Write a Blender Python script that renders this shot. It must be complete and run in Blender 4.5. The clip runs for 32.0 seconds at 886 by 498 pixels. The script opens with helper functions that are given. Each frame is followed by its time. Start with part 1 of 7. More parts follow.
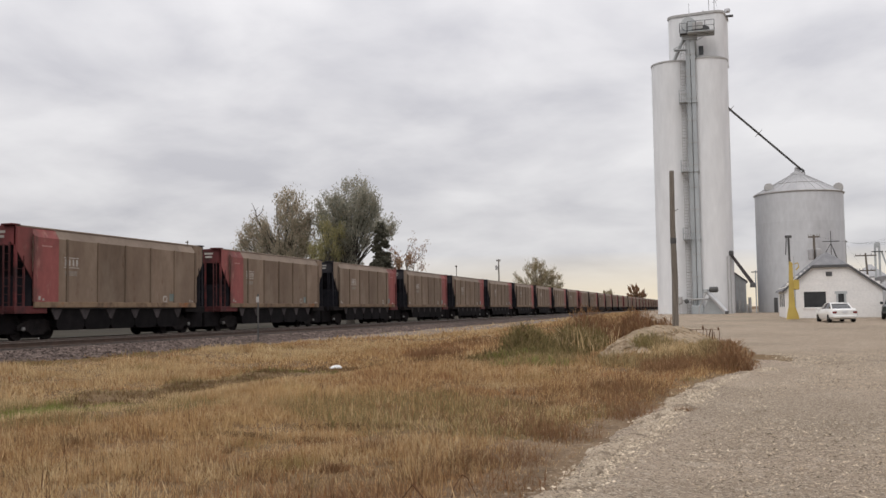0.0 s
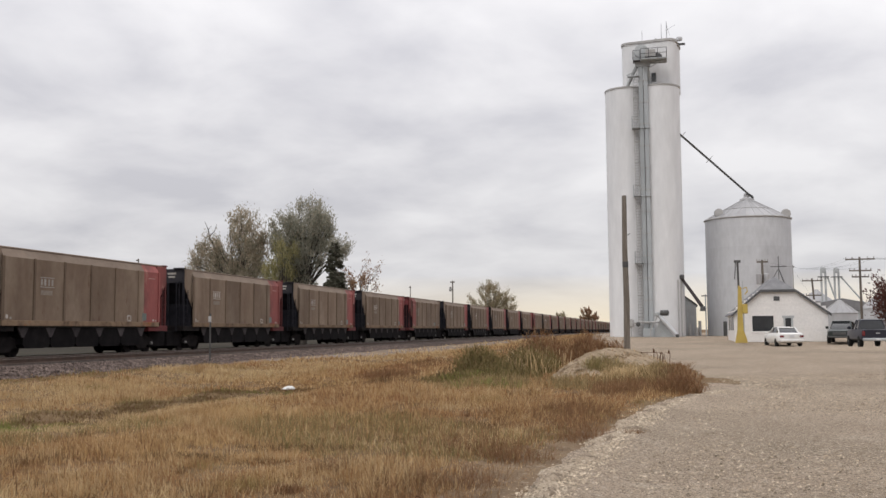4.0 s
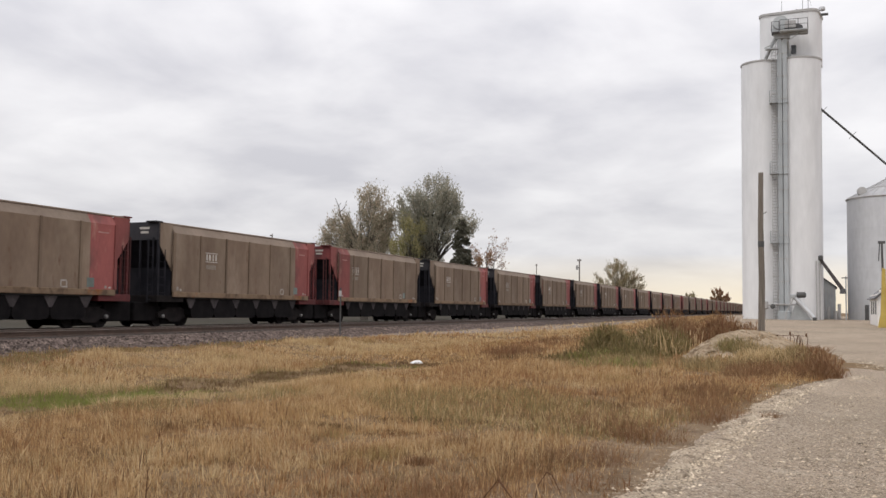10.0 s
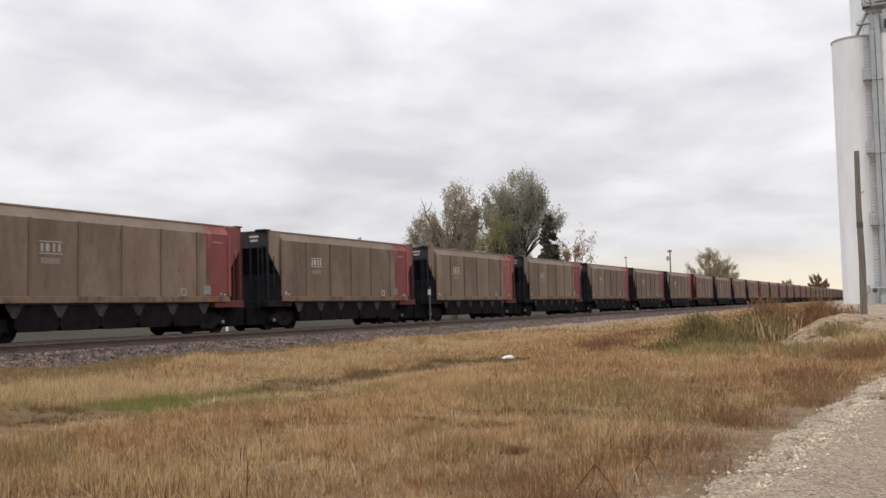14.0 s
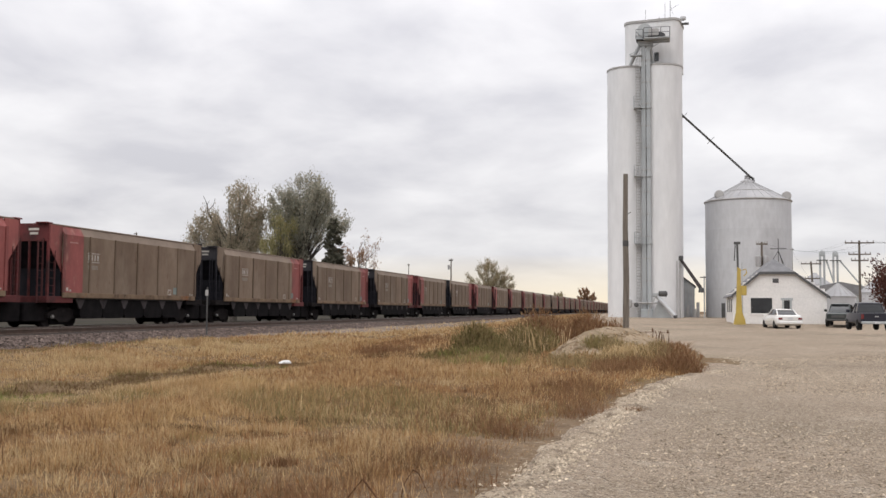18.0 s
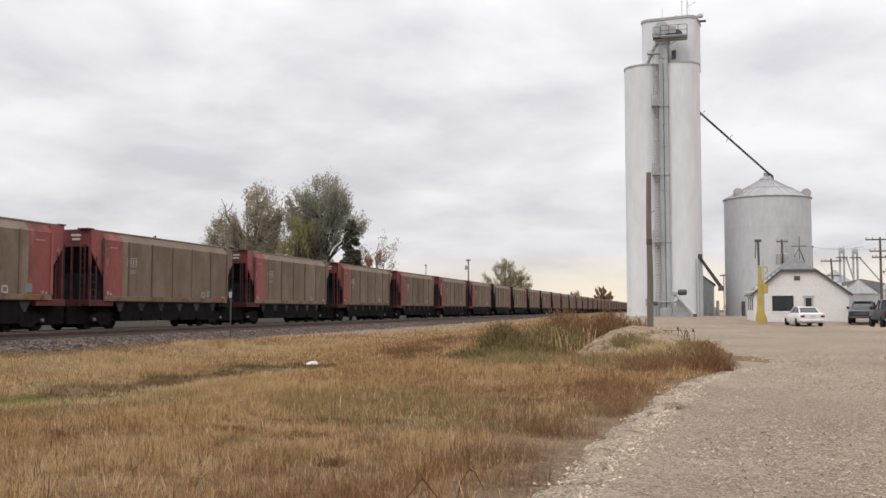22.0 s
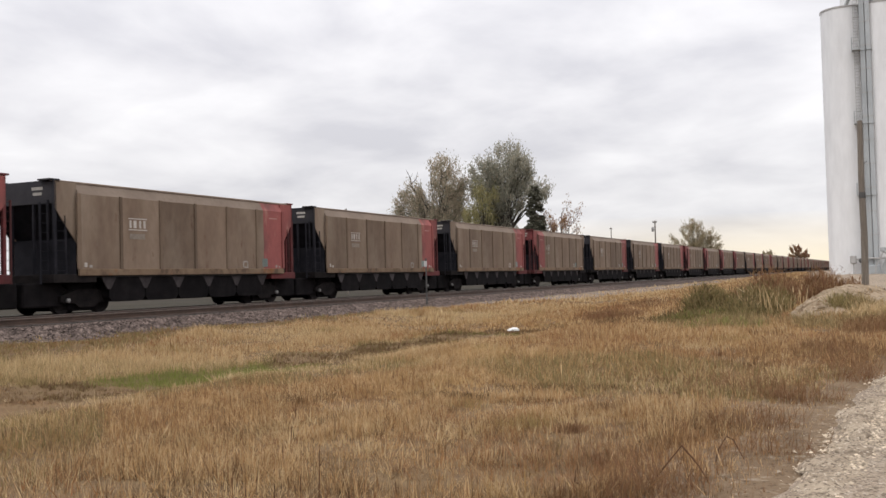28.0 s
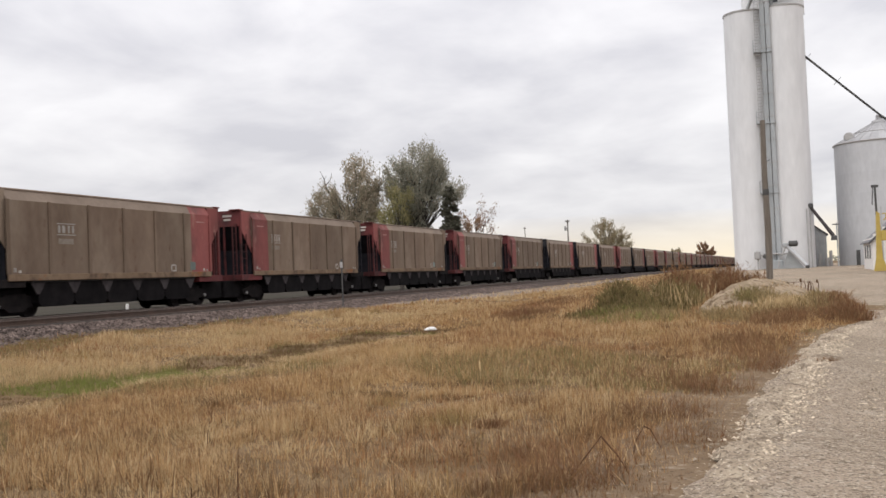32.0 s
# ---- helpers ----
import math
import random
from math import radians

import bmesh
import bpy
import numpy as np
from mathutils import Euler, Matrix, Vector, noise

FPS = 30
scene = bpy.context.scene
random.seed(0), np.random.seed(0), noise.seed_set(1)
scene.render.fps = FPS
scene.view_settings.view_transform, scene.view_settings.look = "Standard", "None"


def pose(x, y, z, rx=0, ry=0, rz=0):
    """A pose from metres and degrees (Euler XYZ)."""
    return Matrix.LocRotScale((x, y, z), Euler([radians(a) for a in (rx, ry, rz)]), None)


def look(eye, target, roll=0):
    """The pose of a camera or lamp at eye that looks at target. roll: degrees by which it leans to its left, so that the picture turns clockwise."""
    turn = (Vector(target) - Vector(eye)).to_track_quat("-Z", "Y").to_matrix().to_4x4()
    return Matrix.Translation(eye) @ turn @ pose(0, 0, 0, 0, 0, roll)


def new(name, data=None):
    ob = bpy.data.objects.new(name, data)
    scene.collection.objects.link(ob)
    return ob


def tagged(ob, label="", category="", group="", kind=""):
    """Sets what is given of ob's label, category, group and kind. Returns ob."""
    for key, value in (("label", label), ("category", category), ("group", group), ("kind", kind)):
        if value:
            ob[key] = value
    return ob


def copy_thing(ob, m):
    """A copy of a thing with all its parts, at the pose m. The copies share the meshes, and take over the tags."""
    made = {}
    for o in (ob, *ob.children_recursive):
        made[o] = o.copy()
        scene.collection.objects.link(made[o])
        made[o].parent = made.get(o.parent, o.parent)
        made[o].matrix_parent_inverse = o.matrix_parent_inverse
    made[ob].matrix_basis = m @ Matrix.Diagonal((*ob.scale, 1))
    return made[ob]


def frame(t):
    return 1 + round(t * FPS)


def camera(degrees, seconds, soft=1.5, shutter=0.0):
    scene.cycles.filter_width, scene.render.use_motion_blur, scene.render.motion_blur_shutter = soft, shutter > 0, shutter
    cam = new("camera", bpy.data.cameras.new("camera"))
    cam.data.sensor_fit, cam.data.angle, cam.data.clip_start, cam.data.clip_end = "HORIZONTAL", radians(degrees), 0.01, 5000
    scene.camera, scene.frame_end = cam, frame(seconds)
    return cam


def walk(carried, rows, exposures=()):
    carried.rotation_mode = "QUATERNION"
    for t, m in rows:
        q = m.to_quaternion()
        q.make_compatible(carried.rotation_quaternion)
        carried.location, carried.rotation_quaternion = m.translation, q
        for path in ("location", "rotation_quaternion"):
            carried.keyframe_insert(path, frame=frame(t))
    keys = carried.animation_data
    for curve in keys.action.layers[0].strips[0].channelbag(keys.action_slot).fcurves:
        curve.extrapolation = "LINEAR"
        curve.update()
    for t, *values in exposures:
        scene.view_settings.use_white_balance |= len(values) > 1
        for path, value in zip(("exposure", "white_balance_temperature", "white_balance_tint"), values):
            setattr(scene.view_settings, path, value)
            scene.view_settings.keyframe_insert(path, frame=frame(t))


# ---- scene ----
cam = camera(48.61, 32.0, soft=1.5, shutter=0.05)
PATH = [
    (0, pose(0.000, -0.000, 1.600, 93.583, 0.813, 15.458)),
    (0.5, pose(0.002, -0.071, 1.628, 93.543, 1.153, 14.679)),
    (1, pose(0.004, -0.062, 1.639, 95.488, 1.042, 14.527)),
    (1.5, pose(0.013, -0.076, 1.628, 94.966, 1.816, 13.990)),
    (2, pose(0.026, -0.079, 1.632, 94.404, 1.829, 12.957)),
    (2.5, pose(0.019, -0.085, 1.626, 94.678, 0.502, 13.324)),
    (3, pose(0.023, -0.071, 1.631, 93.995, 0.654, 12.050)),
    (3.5, pose(0.007, -0.132, 1.611, 94.785, 0.379, 12.792)),
    (5.5, pose(0.018, -0.112, 1.619, 94.581, 0.390, 12.480)),
    (6, pose(-0.003, -0.099, 1.600, 93.697, -0.243, 13.442)),
    (6.5, pose(-0.013, -0.092, 1.603, 93.144, -0.077, 15.666)),
    (7, pose(-0.033, -0.106, 1.613, 93.327, 0.344, 16.963)),
    (7.5, pose(-0.021, -0.108, 1.616, 93.973, 0.855, 17.444)),
    (8, pose(-0.023, -0.109, 1.612, 94.242, 0.657, 17.456)),
    (8.5, pose(-0.015, -0.118, 1.602, 94.366, 0.575, 17.855)),
    (9, pose(-0.027, -0.109, 1.609, 93.470, 0.242, 16.706)),
    (9.5, pose(-0.050, -0.082, 1.613, 93.499, 0.323, 17.823)),
    (10, pose(-0.050, -0.106, 1.594, 93.450, -0.693, 20.038)),
    (10.5, pose(-0.035, -0.099, 1.598, 93.530, -0.617, 19.305)),
    (11, pose(-0.026, -0.096, 1.579, 93.500, -0.340, 18.812)),
    (11.5, pose(-0.091, -0.222, 1.560, 96.177, -0.821, 16.952)),
    (12, pose(-0.117, -0.176, 1.551, 96.098, -0.326, 22.886)),
    (12.5, pose(-0.090, -0.180, 1.503, 94.049, 0.541, 23.795)),
    (13, pose(-0.065, -0.153, 1.533, 93.711, 1.483, 25.061)),
    (13.5, pose(-0.055, -0.142, 1.517, 94.221, 2.175, 25.236)),
    (14, pose(-0.054, -0.082, 1.503, 93.396, 1.332, 25.255)),
    (14.5, pose(-0.012, -0.064, 1.529, 92.851, 1.268, 23.963)),
    (15, pose(0.015, -0.017, 1.569, 92.334, 0.343, 14.492)),
    (15.5, pose(-0.062, -0.047, 1.564, 92.940, 0.006, 13.586)),
    (17.5, pose(-0.074, 0.093, 1.555, 93.484, -0.738, 12.493)),
    (18, pose(-0.067, 0.136, 1.545, 93.527, -0.436, 12.609)),
    (18.5, pose(-0.043, 0.155, 1.541, 93.461, -0.523, 11.925)),
    (19, pose(-0.050, 0.108, 1.549, 93.497, -0.751, 12.195)),
    (19.5, pose(-0.090, 0.137, 1.549, 94.169, -0.437, 14.131)),
    (20, pose(-0.059, 0.084, 1.549, 94.209, -0.553, 14.237)),
    (20.5, pose(-0.084, 0.129, 1.553, 94.292, -0.512, 13.724)),
    (21, pose(-0.105, 0.147, 1.531, 93.709, -0.165, 13.887)),
    (21.5, pose(-0.205, 0.132, 1.538, 93.307, -0.780, 14.200)),
    (22, pose(-0.361, 0.038, 1.538, 93.548, -0.000, 13.528)),
    (22.5, pose(-0.401, 0.036, 1.536, 93.498, 0.460, 13.375)),
    (23, pose(-0.391, 0.077, 1.514, 91.046, 0.962, 15.884)),
    (23.5, pose(-0.501, 0.059, 1.509, 89.698, 0.173, 17.166)),
    (24, pose(-0.666, -0.030, 1.531, 90.606, -0.996, 14.518)),
    (24.5, pose(-0.731, -0.034, 1.546, 90.596, -0.047, 15.322)),
    (25, pose(-0.707, 0.008, 1.547, 90.872, -1.645, 14.166)),
    (25.5, pose(-0.779, 0.020, 1.549, 91.500, -2.071, 11.761)),
    (26, pose(-0.841, 0.049, 1.545, 91.849, -0.697, 16.170)),
    (26.5, pose(-0.847, -0.009, 1.543, 92.295, 0.051, 21.629)),
    (28.5, pose(-0.882, 0.033, 1.536, 91.288, 1.742, 24.344)),
    (29, pose(-0.900, 0.100, 1.520, 90.985, 2.105, 24.645)),
    (29.5, pose(-0.883, 0.106, 1.539, 92.472, 2.257, 24.677)),
    (30, pose(-0.878, 0.093, 1.515, 92.520, 2.557, 24.938)),
    (30.5, pose(-0.894, 0.125, 1.519, 92.586, 2.834, 25.420)),
    (31, pose(-0.886, 0.102, 1.520, 92.325, 3.424, 26.441)),
    (31.5, pose(-0.886, 0.114, 1.524, 92.512, 2.646, 26.064)),
    (32, pose(-0.907, 0.042, 1.501, 91.598, 2.361, 19.224)),
]
STOPS = [(0, -0.22), (1, -0.15), (2, -0.14), (3, -0.16), (6, -0.14), (7, -0.05), (8, -0.04), (9, -0.04), (10, -0.04), (11, -0.06), (12, -0.16), (13, 0.0), (14, 0.0), (15, 0.09),
         (18, 0.0), (20, -0.05), (22, -0.03), (23, -0.05), (24, 0.06), (26, 0.03), (29, 0.10), (30, 0.01), (31, 0.0), (32, 0.04)]
walk(cam, PATH, exposures=STOPS)

# ---- world and light ----
SUN_AZ, SUN_EL = radians(-150), radians(48)
world = bpy.data.worlds.new("overcast_sky")
scene.world = world
world.use_nodes = True
wt = world.node_tree
wt.nodes.clear()


def wnode(kind, **kw):
    n = wt.nodes.new(kind)
    for k, v in kw.items():
        if k in n.inputs:
            n.inputs[k].default_value = v
    return n


def build_world():
    link = wt.links.new
    out = wnode("ShaderNodeOutputWorld")
    bg = wnode("ShaderNodeBackground")
    bg.inputs["Strength"].default_value = 1.0
    link(bg.outputs[0], out.inputs[0])
    tc = wnode("ShaderNodeTexCoord")
    sep = wnode("ShaderNodeSeparateXYZ")
    link(tc.outputs["Generated"], sep.inputs[0])

    def math_node(op, a, b=None, clamp=False):
        n = wt.nodes.new("ShaderNodeMath")
        n.operation = op
        n.use_clamp = clamp
        for i, v in enumerate((a, b)):
            if v is None:
                continue
            if isinstance(v, (int, float)):
                n.inputs[i].default_value = v
            else:
                link(v, n.inputs[i])
        return n.outputs[0]

    # a flat cloud deck: direction divided by height
    h = math_node("ADD", math_node("MAXIMUM", sep.outputs[2], 0.0), 0.23)
    u = math_node("DIVIDE", sep.outputs[0], h)
    v = math_node("DIVIDE", sep.outputs[1], h)
    comb = wnode("ShaderNodeCombineXYZ")
    link(u, comb.inputs[0])
    link(v, comb.inputs[1])
    mp = wnode("ShaderNodeMapping")
    mp.inputs["Rotation"].default_value = (0, 0, radians(14))
    mp.inputs["Scale"].default_value = (0.85, 0.8, 1.0)
    mp.inputs["Location"].default_value = (3.1, 1.7, 0.0)
    link(comb.outputs[0], mp.inputs[0])
    n1 = wnode("ShaderNodeTexNoise", Scale=2.6, Detail=6.0, Roughness=0.5, Distortion=0.2)
    n2 = wnode("ShaderNodeTexNoise", Scale=0.5, Detail=3.0, Roughness=0.5, Distortion=0.2)
    link(mp.outputs[0], n1.inputs["Vector"])
    link(mp.outputs[0], n2.inputs["Vector"])
    mixn = math_node("ADD", math_node("MULTIPLY", n1.outputs[0], 0.62), math_node("MULTIPLY", n2.outputs[0], 0.38))
    ramp = wnode("ShaderNodeValToRGB")
    link(mixn, ramp.inputs[0])
    e = ramp.color_ramp.elements
    e[0].position, e[0].color = 0.37, (0.64, 0.634, 0.674, 1)
    e[1].position, e[1].color = 0.58, (0.92, 0.907, 0.922, 1)
    m = ramp.color_ramp.elements.new(0.47)
    m.color = (0.785, 0.774, 0.80, 1)
    # brighter towards the zenith, as an overcast sky is
    zen = math_node("ADD", math_node("MULTIPLY", math_node("POWER", math_node("MAXIMUM", sep.outputs[2], 0.0), 1.0), ZENITH), 0.83)
    mul = wt.nodes.new("ShaderNodeVectorMath")
    mul.operation = "SCALE"
    link(ramp.outputs[0], mul.inputs[0])
    link(zen, mul.inputs["Scale"])
    # clear strip of warm sky low over the horizon ahead
    low = math_node("SUBTRACT", 1.0, math_node("DIVIDE", math_node("ABSOLUTE", math_node("SUBTRACT", sep.outputs[2], 0.006)), 0.05), True)
    ahead = math_node("POWER", math_node("MAXIMUM", sep.outputs[1], 0.0), 9.0)
    glow = math_node("MULTIPLY", math_node("POWER", low, 0.8), ahead, True)
    mix = wt.nodes.new("ShaderNodeMix")
    mix.data_type = "RGBA"
    link(math_node("MULTIPLY", glow, 0.95), mix.inputs[0])
    link(mul.outputs[0], mix.inputs[6])
    mix.inputs[7].default_value = (1.0, 0.87, 0.66, 1)
    sky = wt.nodes.new("ShaderNodeTexSky")
    sky.sky_type = "NISHITA"
    sky.sun_disc = False
    sky.sun_elevation, sky.sun_rotation = SUN_EL, SUN_AZ
    add = wt.nodes.new("ShaderNodeMix")
    add.data_type = "RGBA"
    add.inputs[0].default_value = 0.004
    link(mix.outputs[2], add.inputs[6])
    link(sky.outputs[0], add.inputs[7])
    link(add.outputs[2], bg.inputs["Color"])


ZENITH = 1.28
build_world()
sun = new("sun", bpy.data.lights.new("sun", "SUN"))
sun.data.energy, sun.data.angle, sun.data.color = 1.0, radians(40), (1.0, 0.97, 0.93)
sun.matrix_world = look((60 * math.sin(SUN_AZ), 60 * math.cos(SUN_AZ), 60 * math.tan(SUN_EL)), (0, 0, 0))


# ---- materials ----
def surface(name, a, b, scale=3.0, rough=0.7, metal=0.0, bump=0.0, stretch=(1, 1, 1), vary=0.0, island=0.0, fine=None, coords="Object",
            patches=(), spec=0.5):
    """Two colours mixed by noise at two scales; vary / island: brightness spread from object to object or piece to piece;
    patches: (colour, noise scale, low, high) stains laid over."""
    m = bpy.data.materials.new(name)
    m.use_nodes = True
    t = m.node_tree
    link = t.links.new
    p = t.nodes["Principled BSDF"]
    p.inputs["Roughness"].default_value = rough
    p.inputs["Metallic"].default_value = metal
    p.inputs["Specular IOR Level"].default_value = spec
    tc = t.nodes.new("ShaderNodeTexCoord")
    mp = t.nodes.new("ShaderNodeMapping")
    mp.inputs["Scale"].default_value = stretch
    link(tc.outputs[coords], mp.inputs[0])

    def noise_node(s, detail=5.0, r=0.6):
        n = t.nodes.new("ShaderNodeTexNoise")
        n.inputs["Scale"].default_value, n.inputs["Detail"].default_value, n.inputs["Roughness"].default_value = s, detail, r
        link(mp.outputs[0], n.inputs["Vector"])
        return n

    big, small = noise_node(scale), noise_node(fine or scale * 9)
    ramp = t.nodes.new("ShaderNodeMapRange")
    ramp.inputs["From Min"].default_value, ramp.inputs["From Max"].default_value = 0.35, 0.65
    link(big.outputs[0], ramp.inputs["Value"])
    mix = t.nodes.new("ShaderNodeMix")
    mix.data_type = "RGBA"
    link(ramp.outputs[0], mix.inputs[0])
    mix.inputs[6].default_value, mix.inputs[7].default_value = (*a, 1), (*b, 1)
    col = mix.outputs[2]
    for colour, s, lo, hi in patches:
        n = noise_node(s, 4.0)
        r = t.nodes.new("ShaderNodeMapRange")
        r.inputs["From Min"].default_value, r.inputs["From Max"].default_value = lo, hi
        link(n.outputs[0], r.inputs["Value"])
        mx = t.nodes.new("ShaderNodeMix")
        mx.data_type = "RGBA"
        link(r.outputs[0], mx.inputs[0])
        link(col, mx.inputs[6])
        mx.inputs[7].default_value = (*colour, 1)
        col = mx.outputs[2]
    hsv = t.nodes.new("ShaderNodeHueSaturation")
    link(col, hsv.inputs["Color"])
    val = t.nodes.new("ShaderNodeMapRange")
    val.inputs["To Min"].default_value, val.inputs["To Max"].default_value = 0.82, 1.18
    link(small.outputs[0], val.inputs["Value"])
    value = val.outputs[0]
    for spread, kind, socket in ((vary, "ShaderNodeObjectInfo", "Random"), (island, "ShaderNodeNewGeometry", "Random Per Island")):
        if spread:
            o = t.nodes.new(kind)
            r = t.nodes.new("ShaderNodeMapRange")
            r.inputs["To Min"].default_value, r.inputs["To Max"].default_value = 1 - spread, 1 + spread
            link(o.outputs[socket], r.inputs["Value"])
            mul = t.nodes.new("ShaderNodeMath")
            mul.operation = "MULTIPLY"
            link(value, mul.inputs[0])
            link(r.outputs[0], mul.inputs[1])
            value = mul.outputs[0]
    link(value, hsv.inputs["Value"])
    link(hsv.outputs[0], p.inputs["Base Color"])
    if bump:
        b_ = t.nodes.new("ShaderNodeBump")
        b_.inputs["Strength"].default_value, b_.inputs["Distance"].default_value = bump, 0.05
        link(small.outputs[0], b_.inputs["Height"])
        link(b_.outputs[0], p.inputs["Normal"])
    return m


def leafy(name, colours, translucent=0.25, rough=0.8, shift=()):
    """Foliage: colours picked piece by piece; shift: (colour, noise scale, low, high) drifts over the ground."""
    m = bpy.data.materials.new(name)
    m.use_nodes = True
    t = m.node_tree
    link = t.links.new
    p = t.nodes["Principled BSDF"]
    p.inputs["Roughness"].default_value = rough
    p.inputs["Specular IOR Level"].default_value = 0.2
    g = t.nodes.new("ShaderNodeNewGeometry")
    ramp = t.nodes.new("ShaderNodeValToRGB")
    link(g.outputs["Random Per Island"], ramp.inputs[0])
    el = ramp.color_ramp.elements
    for i, c in enumerate(colours):
        pos = i / (len(colours) - 1)
        e = el[i] if i < 2 else el.new(pos)
        e.position = pos
    for i, c in enumerate(colours):
        ramp.color_ramp.elements[i].position = i / (len(colours) - 1)
        ramp.color_ramp.elements[i].color = (*c, 1)
    col = ramp.outputs[0]
    tc = t.nodes.new("ShaderNodeTexCoord")
    for colour, s, lo, hi in shift:
        n = t.nodes.new("ShaderNodeTexNoise")
        n.inputs["Scale"].default_value, n.inputs["Detail"].default_value = s, 3.0
        link(tc.outputs["Object"], n.inputs["Vector"])
        r = t.nodes.new("ShaderNodeMapRange")
        r.inputs["From Min"].default_value, r.inputs["From Max"].default_value = lo, hi
        link(n.outputs[0], r.inputs["Value"])
        mx = t.nodes.new("ShaderNodeMix")
        mx.data_type = "RGBA"
        link(r.outputs[0], mx.inputs[0])
        link(col, mx.inputs[6])
        mx.inputs[7].default_value = (*colour, 1)
        col = mx.outputs[2]
    link(col, p.inputs["Base Color"])
    if translucent:
        tr = t.nodes.new("ShaderNodeBsdfTranslucent")
        link(col, tr.inputs["Color"])
        ms = t.nodes.new("ShaderNodeMixShader")
        ms.inputs[0].default_value = translucent
        link(p.outputs[0], ms.inputs[1])
        link(tr.outputs[0], ms.inputs[2])
        link(ms.outputs[0], t.nodes["Material Output"].inputs["Surface"])
    return m


M_SOIL = surface("dry_soil", (0.12, 0.078, 0.043), (0.165, 0.11, 0.06), 0.35, 0.95, bump=0.5, fine=9.0, spec=0.1,
                 patches=(((0.17, 0.10, 0.052), 0.9, 0.52, 0.66), ((0.19, 0.13, 0.07), 3.0, 0.45, 0.7), ((0.10, 0.065, 0.04), 6.0, 0.56, 0.68)))
M_DIRT = surface("bare_brown_dirt", (0.175, 0.119, 0.073), (0.23, 0.164, 0.105), 0.9, 0.95, bump=0.9, fine=22.0, spec=0.1,
                 patches=(((0.14, 0.098, 0.062), 2.2, 0.5, 0.66), ((0.30, 0.24, 0.175), 9.0, 0.56, 0.68), ((0.11, 0.075, 0.048), 16.0, 0.56, 0.66)))
M_GRAVEL = surface("crushed_limestone", (0.302, 0.236, 0.175), (0.388, 0.309, 0.233), 0.25, 0.95, bump=1.0, fine=26.0, spec=0.1,
                   patches=(((0.230, 0.185, 0.135), 0.11, 0.48, 0.68), ((0.424, 0.356, 0.279), 1.6, 0.55, 0.75), ((0.167, 0.131, 0.095), 14.0, 0.54, 0.66), ((0.496, 0.424, 0.343), 19.0, 0.57, 0.66), ((0.127, 0.098, 0.070), 42.0, 0.53, 0.62), ((0.560, 0.478, 0.379), 36.0, 0.58, 0.66)))
M_STONE = surface("pale_limestone_chips", (0.34, 0.275, 0.20), (0.47, 0.39, 0.295), 3.0, 0.95, island=0.5, spec=0.1)
M_WINDROW = surface("dusty_limestone_chips", (0.395, 0.314, 0.230), (0.485, 0.397, 0.296), 1.5, 0.95, bump=1.0, fine=30.0, spec=0.1,
                    patches=(((0.240, 0.187, 0.137), 2.2, 0.48, 0.62), ((0.667, 0.571, 0.452), 26.0, 0.57, 0.65), ((0.170, 0.133, 0.097), 34.0, 0.53, 0.61)))
M_BALLAST = surface("grey_brown_ballast", (0.054, 0.040, 0.035), (0.088, 0.066, 0.057), 1.2, 0.95, bump=1.0, fine=14.0, spec=0.1,
                    patches=(((0.10, 0.073, 0.06), 0.35, 0.5, 0.7),))
M_BSTONE = surface("ballast_stones", (0.074, 0.055, 0.048), (0.150, 0.115, 0.099), 2.0, 0.95, island=0.6, spec=0.1)
M_VERGE = surface("thin_grey_gravel", (0.17, 0.135, 0.11), (0.23, 0.185, 0.15), 0.6, 0.95, bump=0.8, fine=16.0, spec=0.1, patches=(((0.27, 0.19, 0.10), 0.5, 0.52, 0.68),))
M_FARGRASS = surface("mown_green_field", (0.027, 0.023, 0.016), (0.044, 0.037, 0.026), 0.08, 0.95, fine=3.0, spec=0.1, bump=0.4)
M_RAIL = surface("rusty_rail_steel", (0.055, 0.035, 0.025), (0.09, 0.055, 0.04), 3.0, 0.6, 0.3)
M_RAILHEAD = surface("worn_rail_head", (0.12, 0.10, 0.088), (0.17, 0.14, 0.122), 4.0, 0.45, 0.6)
M_TIE = surface("creosoted_timber", (0.026, 0.020, 0.017), (0.055, 0.043, 0.035), 2.0, 0.9, vary=0.3, stretch=(1, 8, 8))
M_CARSIDE = surface("dusty_brown_car_steel", (0.170, 0.120, 0.086), (0.216, 0.158, 0.115), 0.7, 0.75, vary=0.16, stretch=(1, 1, 0.45), fine=7.0, spec=0.2,
                    patches=(((0.152, 0.106, 0.076), 1.1, 0.52, 0.72), ((0.27, 0.212, 0.16), 0.45, 0.55, 0.75), ((0.13, 0.08, 0.053), 3.5, 0.60, 0.74)))
M_CARRIB = surface("rust_streaked_rib", (0.140, 0.098, 0.070), (0.185, 0.136, 0.098), 1.5, 0.8, vary=0.2, stretch=(1, 1, 0.3), spec=0.2)
M_CARTOP = surface("dusty_top_chord", (0.20, 0.152, 0.118), (0.25, 0.195, 0.152), 0.8, 0.75, vary=0.1, spec=0.2)
M_SILL = surface("tan_side_sill", (0.185, 0.125, 0.080), (0.245, 0.172, 0.113), 1.3, 0.8, vary=0.12, spec=0.2, patches=(((0.25, 0.09, 0.03), 0.8, 0.56, 0.7), ((0.12, 0.08, 0.055), 2.0, 0.5, 0.65)))
